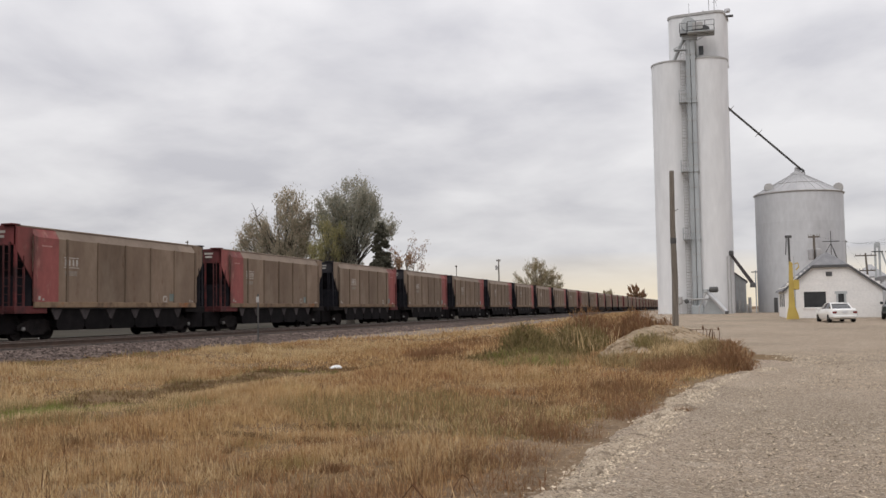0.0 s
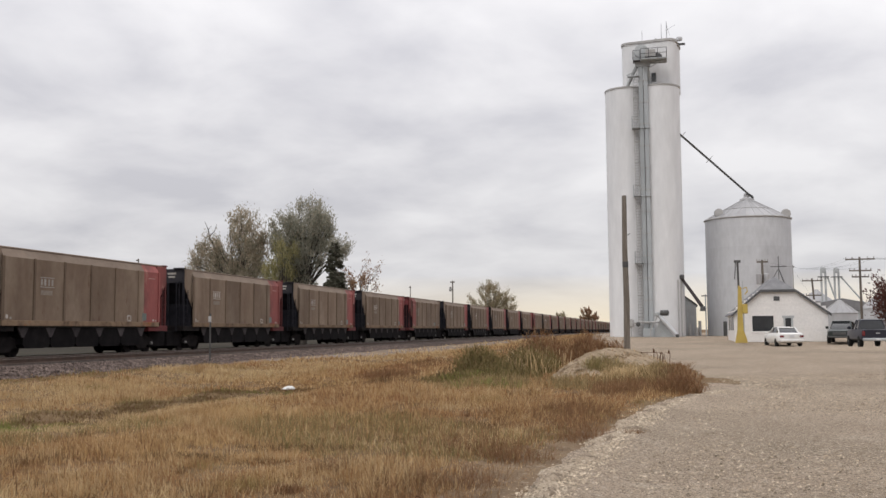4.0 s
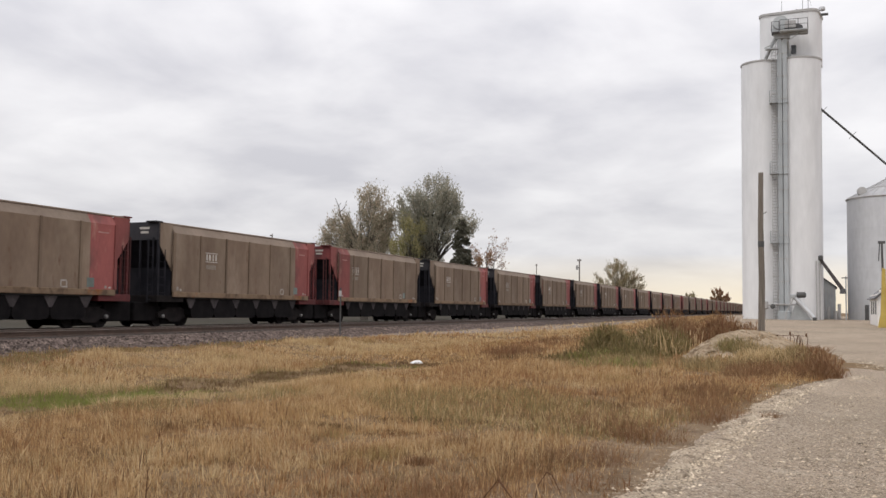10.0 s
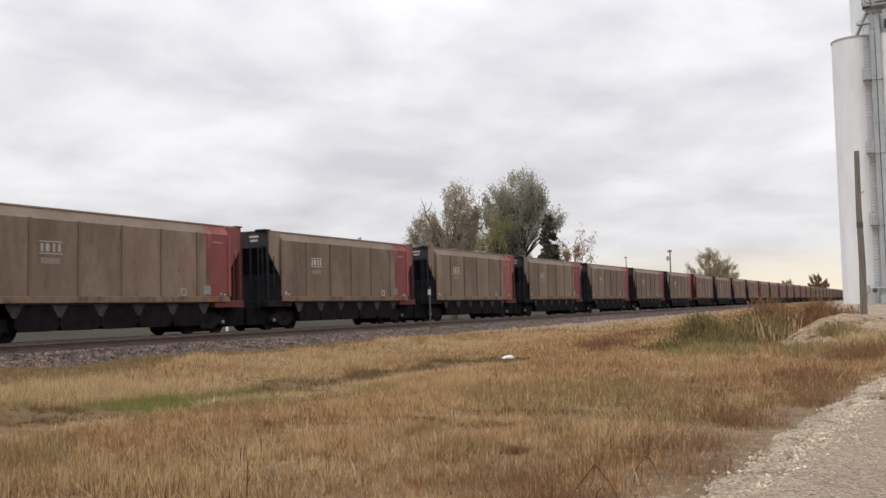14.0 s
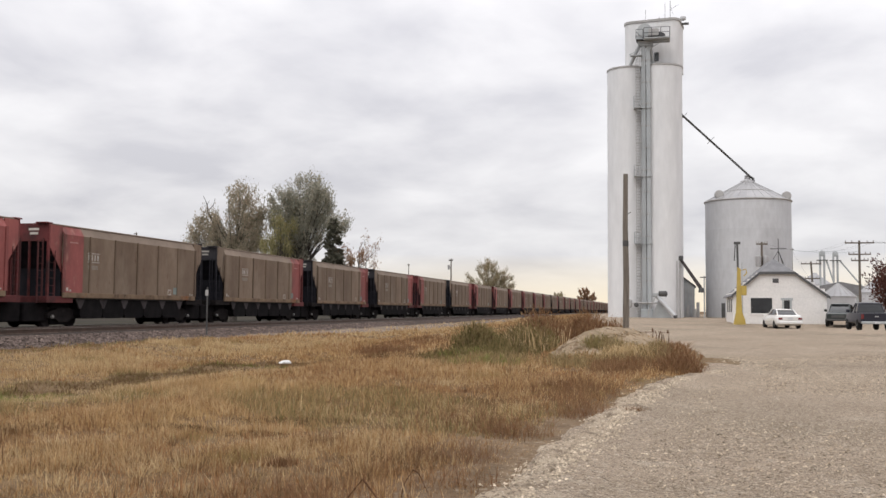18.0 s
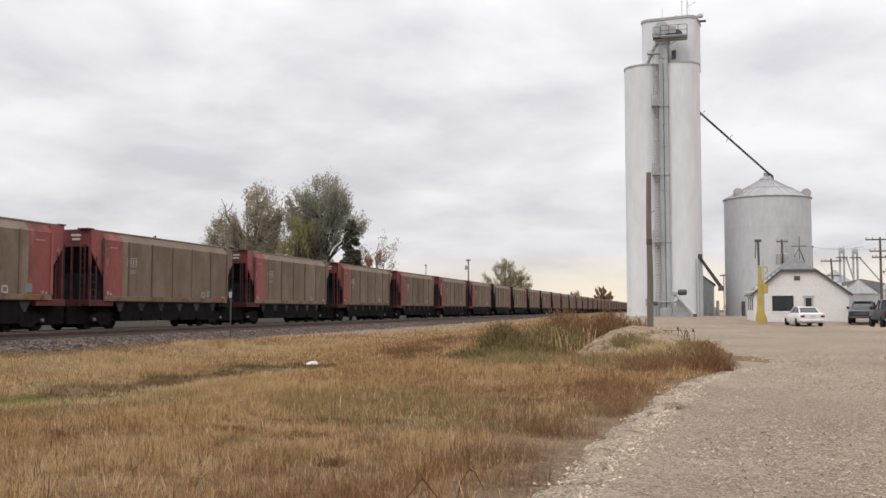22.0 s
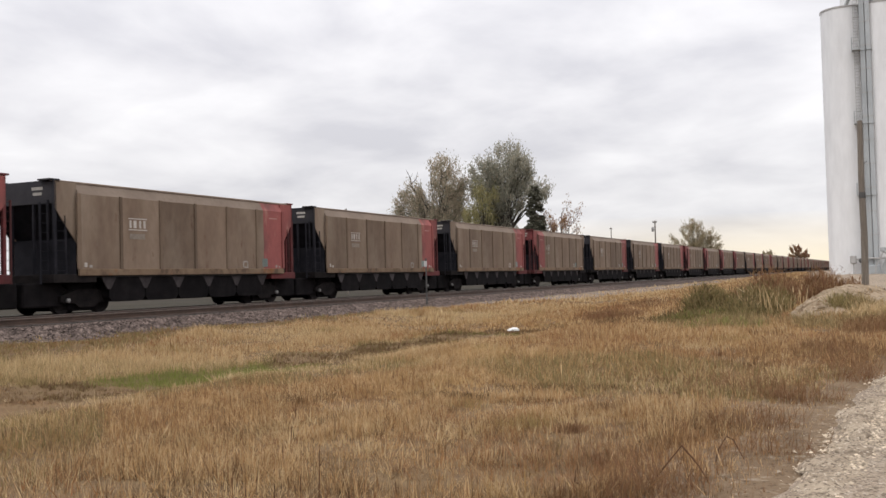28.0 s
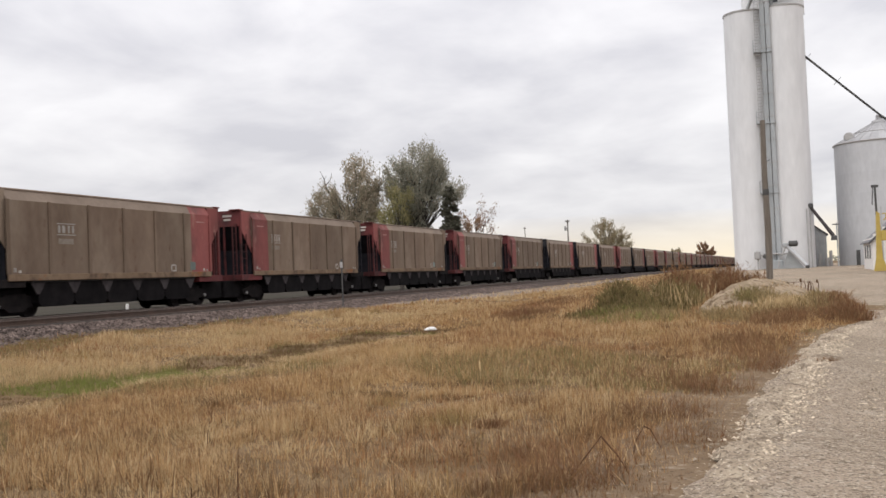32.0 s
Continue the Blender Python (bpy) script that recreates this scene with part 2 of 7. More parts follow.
M_CARRED = surface("faded_red_paint", (0.275, 0.086, 0.078), (0.21, 0.068, 0.063), 0.9, 0.7, vary=0.22, stretch=(1, 1, 0.5), spec=0.2,
                   patches=(((0.13, 0.07, 0.06), 0.9, 0.54, 0.75), ((0.33, 0.17, 0.14), 2.2, 0.58, 0.78)))
M_ENDRED = surface("sooty_dark_red_paint", (0.15, 0.036, 0.036), (0.10, 0.028, 0.028), 1.1, 0.7, vary=0.25, spec=0.2, patches=(((0.035, 0.02, 0.02), 0.8, 0.5, 0.68),))
M_LADDER = surface("sooty_maroon_ladder_paint", (0.055, 0.02, 0.02), (0.085, 0.03, 0.03), 1.5, 0.75, vary=0.2, spec=0.2)
M_CARBLACK = surface("black_car_steel", (0.012, 0.012, 0.016), (0.024, 0.023, 0.028), 1.4, 0.8, spec=0.12)
M_ENDBLACK = surface("dusty_black_end_paint", (0.022, 0.021, 0.025), (0.036, 0.033, 0.036), 1.2, 0.75, vary=0.2, spec=0.2)
M_UNDER = surface("grimy_running_gear", (0.012, 0.0105, 0.011), (0.024, 0.020, 0.019), 2.5, 0.9, vary=0.2, spec=0.08)
# dark steel with the shade under the cars put into its colour
M_UNDERSHADE = surface("shaded_black_underframe", (0.006, 0.0052, 0.0058), (0.013, 0.011, 0.0115), 2.0, 0.9, vary=0.2, spec=0.1)
M_POCKET = surface("dusty_hopper_pocket", (0.040, 0.0345, 0.036), (0.072, 0.062, 0.062), 3.0, 0.85, vary=0.25, spec=0.12)
M_COAL = surface("coal_dust", (0.012, 0.012, 0.013), (0.03, 0.029, 0.029), 6.0, 0.8, bump=0.6)
M_MARK = surface("white_stencil_paint", (0.44, 0.41, 0.37), (0.34, 0.31, 0.275), 6.0, 0.7, vary=0.3)
M_MARKFADED = surface("faded_stencil_paint", (0.20, 0.165, 0.13), (0.26, 0.22, 0.18), 6.0, 0.8)
M_MARKRED = surface("worn_pale_stencil", (0.33, 0.17, 0.15), (0.42, 0.25, 0.22), 5.0, 0.8)
M_MARKTEAL = surface("pale_teal_panel_paint", (0.20, 0.25, 0.235), (0.155, 0.185, 0.165), 2.0, 0.7, vary=0.3)
M_WHEELRIM = surface("bright_bearing_cap", (0.20, 0.195, 0.19), (0.27, 0.26, 0.25), 5.0, 0.5, 0.4)
M_CONCRETE = surface("white_painted_concrete", (0.69, 0.69, 0.695), (0.645, 0.645, 0.65), 0.16, 0.8, stretch=(1, 1, 0.25), bump=0.08, spec=0.25,
                     patches=(((0.60, 0.598, 0.60), 0.35, 0.56, 0.78), ((0.71, 0.705, 0.705), 0.07, 0.5, 0.7)))
M_TRIM = surface("weathered_grey_concrete", (0.34, 0.33, 0.32), (0.42, 0.41, 0.40), 1.0, 0.85)
M_BIN = surface("weathered_galvanised_steel", (0.47, 0.475, 0.49), (0.53, 0.535, 0.55), 0.3, 0.6, 0.1, stretch=(1, 1, 0.35), vary=0.03, spec=0.4,
                patches=(((0.35, 0.345, 0.355), 0.16, 0.52, 0.72),))
M_BINROOF = surface("galvanised_roof_sheet", (0.33, 0.325, 0.33), (0.40, 0.395, 0.40), 0.5, 0.5, 0.15, vary=0.05)
M_GALV = surface("grey_galvanised_steel", (0.34, 0.355, 0.36), (0.42, 0.435, 0.44), 1.2, 0.6, 0.1, vary=0.08)
M_LEG = surface("bluish_grey_casing", (0.32, 0.34, 0.35), (0.40, 0.42, 0.43), 0.9, 0.6, 0.1, vary=0.1, stretch=(1, 1, 0.3))
M_DARKSTEEL = surface("dark_weathered_steel", (0.055, 0.055, 0.055), (0.09, 0.088, 0.085), 2.0, 0.65, 0.2)
M_WOODPOLE = surface("grey_weathered_pole", (0.105, 0.088, 0.072), (0.17, 0.145, 0.12), 2.5, 0.9, stretch=(6, 6, 0.5), bump=0.4, vary=0.15)
M_WALLWHITE = surface("white_house_paint", (0.74, 0.715, 0.69), (0.69, 0.67, 0.65), 0.7, 0.7, vary=0.02)
M_SHINGLE = surface("grey_shingles", (0.15, 0.15, 0.155), (0.21, 0.205, 0.21), 1.5, 0.9, fine=20, bump=0.4)
M_FASCIA = surface("dark_grey_fascia", (0.06, 0.06, 0.062), (0.085, 0.083, 0.085), 2.0, 0.7)
M_GLASS = surface("dark_window_glass", (0.016, 0.017, 0.019), (0.028, 0.03, 0.032), 0.8, 0.08, spec=0.6)
M_YELLOW = surface("yellow_machine_paint", (0.46, 0.335, 0.075), (0.39, 0.28, 0.062), 1.4, 0.5, patches=(((0.3, 0.2, 0.05), 2.0, 0.6, 0.75),))
M_CARWHITE = surface("white_car_paint", (0.72, 0.71, 0.69), (0.68, 0.67, 0.65), 1.0, 0.25, spec=0.6)
M_CARNAVY = surface("dark_blue_car_paint", (0.014, 0.014, 0.022), (0.02, 0.02, 0.03), 1.0, 0.35, spec=0.35)
M_CARGREEN = surface("dark_green_car_paint", (0.012, 0.018, 0.016), (0.02, 0.026, 0.024), 1.0, 0.3, spec=0.5)
M_RUBBER = surface("tyre_rubber", (0.012, 0.012, 0.012), (0.022, 0.022, 0.021), 5.0, 0.9, spec=0.2)
M_CHROME = surface("bright_metal_trim", (0.42, 0.42, 0.43), (0.5, 0.5, 0.51), 3.0, 0.3, 0.8)
M_TAIL = surface("red_tail_lamp_plastic", (0.16, 0.02, 0.02), (0.12, 0.016, 0.016), 3.0, 0.25)
M_PLATE = surface("pale_plate", (0.5, 0.5, 0.52), (0.55, 0.55, 0.56), 5.0, 0.5)
M_BARK = surface("grey_brown_bark", (0.05, 0.042, 0.035), (0.085, 0.072, 0.06), 2.0, 0.95, stretch=(3, 3, 0.6), bump=0.5)
M_SAND = surface("pale_dirt_spoil", (0.255, 0.19, 0.125), (0.33, 0.255, 0.175), 0.9, 0.95, bump=0.8, fine=12, spec=0.1, patches=(((0.2, 0.155, 0.10), 1.6, 0.5, 0.7), ((0.13, 0.095, 0.06), 4.5, 0.56, 0.66), ((0.38, 0.31, 0.22), 7.0, 0.58, 0.70)))
M_WIRE = surface("black_cable", (0.03, 0.03, 0.03), (0.05, 0.05, 0.05), 5.0, 0.7)
M_PAPER = surface("white_litter", (0.74, 0.73, 0.71), (0.62, 0.61, 0.59), 8.0, 0.7)
M_STRAW = leafy("dry_grass", ((0.246, 0.128, 0.056), (0.513, 0.333, 0.154), (0.308, 0.169, 0.072), (0.697, 0.508, 0.282), (0.431, 0.261, 0.118), (0.123, 0.064, 0.030), (0.616, 0.421, 0.210)), 0.22,
                shift=(((0.275, 0.121, 0.054), 0.33, 0.53, 0.70), ((0.550, 0.382, 0.187), 0.21, 0.54, 0.72), ((0.265, 0.206, 0.074), 0.4, 0.60, 0.74), ((0.138, 0.073, 0.037), 2.3, 0.58, 0.70), ((0.655, 0.473, 0.266), 4.3, 0.58, 0.70), ((0.233, 0.116, 0.054), 8.0, 0.58, 0.67)))
M_PALE = leafy("pale_dry_grass", ((0.50, 0.365, 0.195), (0.62, 0.475, 0.275), (0.42, 0.285, 0.145), (0.68, 0.535, 0.32)), 0.35,
               shift=(((0.30, 0.18, 0.08), 0.5, 0.55, 0.70), ((0.27, 0.21, 0.085), 0.8, 0.60, 0.72)))
M_GREENGRASS = leafy("green_grass", ((0.140, 0.175, 0.036), (0.20, 0.24, 0.056), (0.26, 0.255, 0.08), (0.16, 0.195, 0.045), (0.30, 0.265, 0.10), (0.095, 0.09, 0.035)), 0.3)
M_OLIVEGRASS = leafy("olive_grass", ((0.19, 0.165, 0.062), (0.27, 0.225, 0.095), (0.155, 0.125, 0.055), (0.34, 0.265, 0.125), (0.215, 0.155, 0.075)), 0.3)
M_BROWNWEED = leafy("dark_brown_weeds", ((0.12, 0.072, 0.037), (0.18, 0.112, 0.055), (0.09, 0.055, 0.03), (0.25, 0.165, 0.08)), 0.3)
M_WEED = leafy("tall_weeds", ((0.20, 0.145, 0.065), (0.36, 0.265, 0.13), (0.25, 0.175, 0.085), (0.16, 0.125, 0.058), (0.46, 0.35, 0.19), (0.31, 0.215, 0.105)), 0.45)
M_DARKWEED = leafy("dark_green_weeds", ((0.125, 0.105, 0.042), (0.21, 0.168, 0.07), (0.30, 0.215, 0.10), (0.09, 0.066, 0.034), (0.17, 0.145, 0.055)), 0.4)
M_RUSTWEED = leafy("rust_brown_weeds", ((0.19, 0.09, 0.048), (0.27, 0.15, 0.075), (0.14, 0.078, 0.043), (0.34, 0.215, 0.11)), 0.4)
M_TWIG = surface("dry_stalks", (0.075, 0.038, 0.022), (0.12, 0.062, 0.036), 4.0, 0.95, spec=0.05)


# ---- shaping helpers ----
class Shape:
    """Collects vertices and faces of one mesh."""

    def __init__(self):
        self.v, self.f = [], []

    def add(self, verts, faces):
        k = len(self.v)
        self.v += [tuple(p) for p in verts]
        self.f += [tuple(i + k for i in f) for f in faces]
        return self

    def box(self, x0, x1, y0, y1, z0, z1, b=0.0):
        """A box, with its long edges chamfered by b."""
        if b <= 0:
            vs = [(x, y, z) for z in (z0, z1) for y in (y0, y1) for x in (x0, x1)]
            return self.add(vs, [(0, 2, 3, 1), (4, 5, 7, 6), (0, 1, 5, 4), (2, 6, 7, 3), (0, 4, 6, 2), (1, 3, 7, 5)])
        ring = []
        for z, i in ((z0, b), (z0 + b, 0), (z1 - b, 0), (z1, b)):
            ring += [(x0 + i + b, y0 + i, z), (x1 - i - b, y0 + i, z), (x1 - i, y0 + i + b, z), (x1 - i, y1 - i - b, z),
                     (x1 - i - b, y1 - i, z), (x0 + i + b, y1 - i, z), (x0 + i, y1 - i - b, z), (x0 + i, y0 + i + b, z)]
        fs = [tuple(range(7, -1, -1)), tuple(range(24, 32))]
        for k in range(3):
            for i in range(8):
                j = (i + 1) % 8
                fs.append((k * 8 + i, k * 8 + j, k * 8 + 8 + j, k * 8 + 8 + i))
        return self.add(ring, fs)

    def prism(self, outline, axis, a, b):
        """A flat outline given in the two other axes, pushed from a to b along axis."""
        n = len(outline)

        def place(p, w):
            return (w, p[0], p[1]) if axis == "x" else (p[0], w, p[1]) if axis == "y" else (p[0], p[1], w)

        vs = [place(p, a) for p in outline] + [place(p, b) for p in outline]
        fs = [tuple(range(n)), tuple(range(2 * n - 1, n - 1, -1))] + [(i, n + i, n + (i + 1) % n, (i + 1) % n) for i in range(n)]
        return self.add(vs, fs)

    def tube(self, path, radii, n=8, caps=True):
        """A round tube along a path of points."""
        path = [Vector(p) for p in path]
        if isinstance(radii, (int, float)):
            radii = [radii] * len(path)
        vs, fs = [], []
        ref = None
        for i, p in enumerate(path):
            d = (path[min(i + 1, len(path) - 1)] - path[max(i - 1, 0)]).normalized()
            if ref is None:
                ref = Vector((0, 0, 1)) if abs(d.z) < 0.9 else Vector((1, 0, 0))
            side = d.cross(ref).normalized()
            up = side.cross(d).normalized()
            ref = up
            for k in range(n):
                a = 2 * math.pi * k / n
                vs.append(p + (side * math.cos(a) + up * math.sin(a)) * radii[i])
        for i in range(len(path) - 1):
            for k in range(n):
                j = (k + 1) % n
                fs.append((i * n + k, i * n + j, i * n + n + j, i * n + n + k))
        if caps:
            fs += [tuple(range(n - 1, -1, -1)), tuple(range((len(path) - 1) * n, len(path) * n))]
        return self.add(vs, fs)

    def lathe(self, profile, n=24, centre=(0, 0, 0), axis="z"):
        """A profile of (radius, height) turned round an axis."""
        vs, fs = [], []
        for r, h in profile:
            for k in range(n):
                a = 2 * math.pi * k / n
                p = (r * math.cos(a), r * math.sin(a), h) if axis == "z" else (h, r * math.cos(a), r * math.sin(a)) if axis == "x" else (r * math.sin(a), h, r * math.cos(a))
                vs.append((p[0] + centre[0], p[1] + centre[1], p[2] + centre[2]))
        for i in range(len(profile) - 1):
            for k in range(n):
                j = (k + 1) % n
                fs.append((i * n + k, i * n + j, i * n + n + j, i * n + n + k))
        fs += [tuple(range(n - 1, -1, -1)), tuple(range((len(profile) - 1) * n, len(profile) * n))]
        return self.add(vs, fs)


def mesh_of(name, s, material, smooth=False):
    me = bpy.data.meshes.new(name)
    me.from_pydata(s.v, [], s.f)
    me.materials.append(material)
    bm = bmesh.new()
    bm.from_mesh(me)
    bmesh.ops.recalc_face_normals(bm, faces=bm.faces)
    bm.to_mesh(me)
    bm.free()
    if smooth:
        me.shade_smooth()
        me.set_sharp_from_angle(angle=radians(38))
    return me


def part(name, s, material, parent, label="", smooth=False):
    """One mesh under a thing or under a part."""
    ob = new(name, mesh_of(name, s, material, smooth))
    ob.parent = parent
    return tagged(ob, label)


def thing(name, label, category, at=(0, 0, 0), turn=0.0, group="", kind=""):
    ob = new(name)
    ob.empty_display_size = 0.3
    ob.matrix_basis = pose(*at, 0, 0, turn)
    return tagged(ob, label, category, group, kind)


def solid(name, s, material, label, category, at=(0, 0, 0), turn=0.0, group="", kind="", smooth=False):
    """A thing that is one mesh."""
    ob = new(name, mesh_of(name, s, material, smooth))
    ob.matrix_basis = pose(*at, 0, 0, turn)
    return tagged(ob, label, category, group, kind)


def bulk(name, verts, faces, material, label, category, smooth=False):
    """Many small pieces in one mesh, from arrays; faces all have the same number of corners."""
    me = bpy.data.meshes.new(name)
    nf, k = faces.shape
    me.vertices.add(len(verts))
    me.vertices.foreach_set("co", np.ascontiguousarray(verts, dtype=np.float32).ravel())
    me.loops.add(nf * k)
    me.loops.foreach_set("vertex_index", np.ascontiguousarray(faces, dtype=np.int32).ravel())
    me.polygons.add(nf)
    me.polygons.foreach_set("loop_start", np.arange(0, nf * k, k, dtype=np.int32))
    me.update(calc_edges=True)
    me.validate()
    me.materials.append(material)
    if smooth:
        me.shade_smooth()
    ob = new(name, me)
    return tagged(ob, label, category, kind="stuff")


# ---- lie of the land ----
TRACK_X = -27.11
SIDING_X = -22.45
RAIL_Z = 0.756
SUNK = 0.115  # the main track lies this much lower than the siding
EDGE = ((-40, -3.5), (0, -2.2), (8.2, -1.44), (10.4, -1.34), (12.7, -1.06), (14.4, -0.93), (16.7, -0.66), (18.5, -0.40), (20.3, -0.02), (21.5, 0.66), (23.5, 0.84), (27, 0.92), (31, 0.88), (35, 0.70), (39, -0.15), (42, -1.3), (55, -2.6), (75, -4.5), (95, -7.0), (160, -11.0), (400, -14.0))


def lot_edge(y):
    ys, xs = zip(*EDGE)
    return np.interp(y, ys, xs)


def lot_level(y):
    return 0.0085 * np.clip(y, -20, 110)


def lot_dip(x, y):
    """A shallow hollow in the gravel before the office."""
    return 0.18 * np.exp(-((y - 70) / 6.0) ** 2) * np.clip((x - 3.0) / 3.0, 0, 1)


def ditch_x(y):
    return np.interp(y, (5, 17, 21, 25, 38, 60), (-12.3, -12.0, -11.7, -10.8, -10.0, -9.0))


def weeds_x(y):
    """The line along which green and brown weeds grow in the ditch."""
    return np.interp(y, (9, 12.5, 14, 15.5, 17, 20, 24.7, 28), (-13.3, -13.1, -12.6, -11.9, -11.6, -11.9, -11.0, -10.3))


def mound_side(x, y):
    """Distance from the crest of the dirt heap, as a share of its half width: negative towards the railway."""
    side = x - np.interp(y, (26.5, 29, 33, 38, 40), (-2.75, -2.35, -1.90, -1.62, -1.5))
    return side / np.where(side < 0, np.interp(y, (26.5, 29, 33, 38), (0.45, 1.05, 1.55, 1.5)), np.interp(y, (26.5, 29, 33, 38), (0.9, 1.7, 2.1, 1.8)))


def mound_height(x, y):
    """The compact heap of spoil before the lone pole."""
    crest = np.interp(y, (25.6, 27.0, 28.5, 30.5, 32.5, 35, 37, 38.4, 39.4, 40.6), (0, 0.17, 0.36, 0.56, 0.68, 0.66, 0.58, 0.42, 0.2, 0))
    d = np.clip(np.abs(mound_side(x, y)), 0, 1)
    return crest * (1 - d ** 1.5) ** 1.15


def ground_z(x, y):
    """Height of the ground, for numbers or arrays."""
    x, y = np.asarray(x, float), np.asarray(y, float)
    xe = lot_edge(y)
    lot = lot_level(y)
    toe = np.clip(-0.17 + 0.0042 * (y - 32), -0.25, 0.3)
    s = np.clip((x - (TRACK_X + 4.2)) / np.maximum(xe - (TRACK_X + 4.2), 0.5), 0, 1)
    s = s * s * (3 - 2 * s)
    field = toe + (lot - toe) * s
    dip = 0.15 * np.exp(-((x - ditch_x(y)) / 1.4) ** 2) * np.clip((48 - y) / 20, 0, 1) * np.clip((y + 30) / 20, 0, 1)
    rough = 0.03 * (np.sin(1.7 * x + 0.6 * y) + np.sin(0.9 * y - 1.3 * x + 1.0)) * np.clip((xe - x) / 2, 0, 1)
    z = np.where(x < xe, field - dip + rough * 0.7, lot - 0.3 * np.clip((x - xe - 1.0) / 2.0, 0, 1))
    mound = mound_height(x, y) + 0.10 * np.exp(-(((x - 0.1) / 1.0) ** 2 + ((y - 28) / 4.0) ** 2))
    rise = np.clip((-13.4 - x) / 5.6, 0, 1)
    mound = mound + (0.24 - toe) * rise * rise * (3 - 2 * rise)
    z = z + mound
    far = x < TRACK_X
    beyond = np.clip(-0.05 - 0.012 * (TRACK_X - 4.0 - x), -0.25, 0.1)
    z = np.where(far, beyond, z)
    under = (x > TRACK_X - 4.2) & (x < SIDING_X + 3.2)
    return np.where(under, np.minimum(z - 0.14, toe + 0.2), z)


BALLAST_X = (-4.4, -2.15, -1.35, 1.35, 2.3, 3.3, 6.01, 6.4, 8.1)
BALLAST_Z = (-0.35, 0.38, 0.445, 0.445, 0.42, 0.56, 0.56, 0.53, 0.06)


def ballast_z(x):
    return np.interp(np.asarray(x, float) - TRACK_X, BALLAST_X, BALLAST_Z)


def grid_lines(near, far, fine, coarse_growth):
    """Coordinates spaced finely inside near, and ever wider out to far."""
    a = list(np.arange(near[0], near[1] + 1e-6, fine))
    step = fine
    while a[-1] < far[1]:
        step *= coarse_growth
        a.append(min(a[-1] + step, far[1]))
    step = fine
    lo = []
    p = near[0]
    while p > far[0]:
        step *= coarse_growth
        p = max(p - step, far[0])
        lo.append(p)
    return np.array(lo[::-1] + a)


def sheet(name, xs, ys, zfun, material, label, category):
    X, Y = np.meshgrid(xs, ys)
    Z = zfun(X, Y)
    verts = np.stack([X.ravel(), Y.ravel(), Z.ravel()], 1)
    w = len(xs)
    i = np.arange(len(xs) - 1)
    j = np.arange(len(ys) - 1)
    I, J = np.meshgrid(i, j)
    a = (J * w + I).ravel()
    ob = bulk(name, verts, np.stack([a, a + 1, a + 1 + w, a + w], 1), material, label, category, True)
    ob["kind"] = "structure"
    return ob


def build_ground():
    xs = grid_lines((-31.6, 6.0), (-2600, 2600), 0.3, 1.14)
    ys = grid_lines((3.0, 62.0), (-2600, 4200), 0.4, 1.12)
    sheet("ground", xs, ys, ground_z, M_SOIL, "dry brown soil of the grassy railway verge and fields", "ground")

    fy = grid_lines((0.0, 120.0), (-2600, 4200), 6.0, 1.3)
    sheet("far_field", np.array([-2600, -900, -300, -140, -80, -50, -40, -34, -31.4]), fy, lambda x, y: ground_z(x, y) + 0.05, M_FARGRASS, "mown green-brown field beyond the railway", "field")

    # gravel lot, laid on the ground with a ragged edge
    ly = np.concatenate([np.arange(-30, 4, 2.0), np.arange(4, 30, 0.16), np.arange(30, 90, 0.5), np.arange(90, 200, 3.0)])
    u = np.concatenate([np.linspace(0, 1, 26) ** 1.5 * 14, np.linspace(15, 90, 26)])
    rag = np.array([0.22 * noise.noise((0.9 * y, 3.3, 0)) + 0.10 * noise.noise((3.1 * y, 8.1, 0)) for y in ly])
    X = lot_edge(ly)[:, None] + rag[:, None] + u[None, :]
    Y = np.repeat(ly[:, None], len(u), 1)
    ridge = 0.06 * np.exp(-((u - 0.45) / 0.35) ** 2)[None, :] * np.clip((27 - Y) / 6, 0, 1)
    Z = np.maximum(ground_z(X, Y), lot_level(Y)) + np.where(u[None, :] == 0, -0.03, 0.012) + ridge
    Z -= lot_dip(X, Y)
    Z += 0.012 * np.sin(X * 1.1 + Y * 0.35) + 0.01 * np.sin(X * 0.6 - Y * 0.8)
    verts = np.stack([X.ravel(), Y.ravel(), Z.ravel()], 1)
    w = len(u)
    I, J = np.meshgrid(np.arange(w - 1), np.arange(len(ly) - 1))
    a = (J * w + I).ravel()
    ob = bulk("gravel_lot", verts, np.stack([a, a + 1, a + 1 + w, a + w], 1), M_GRAVEL, "pale crushed limestone lot, packed and dusty", "gravel lot", True)
    ob["kind"] = "structure"


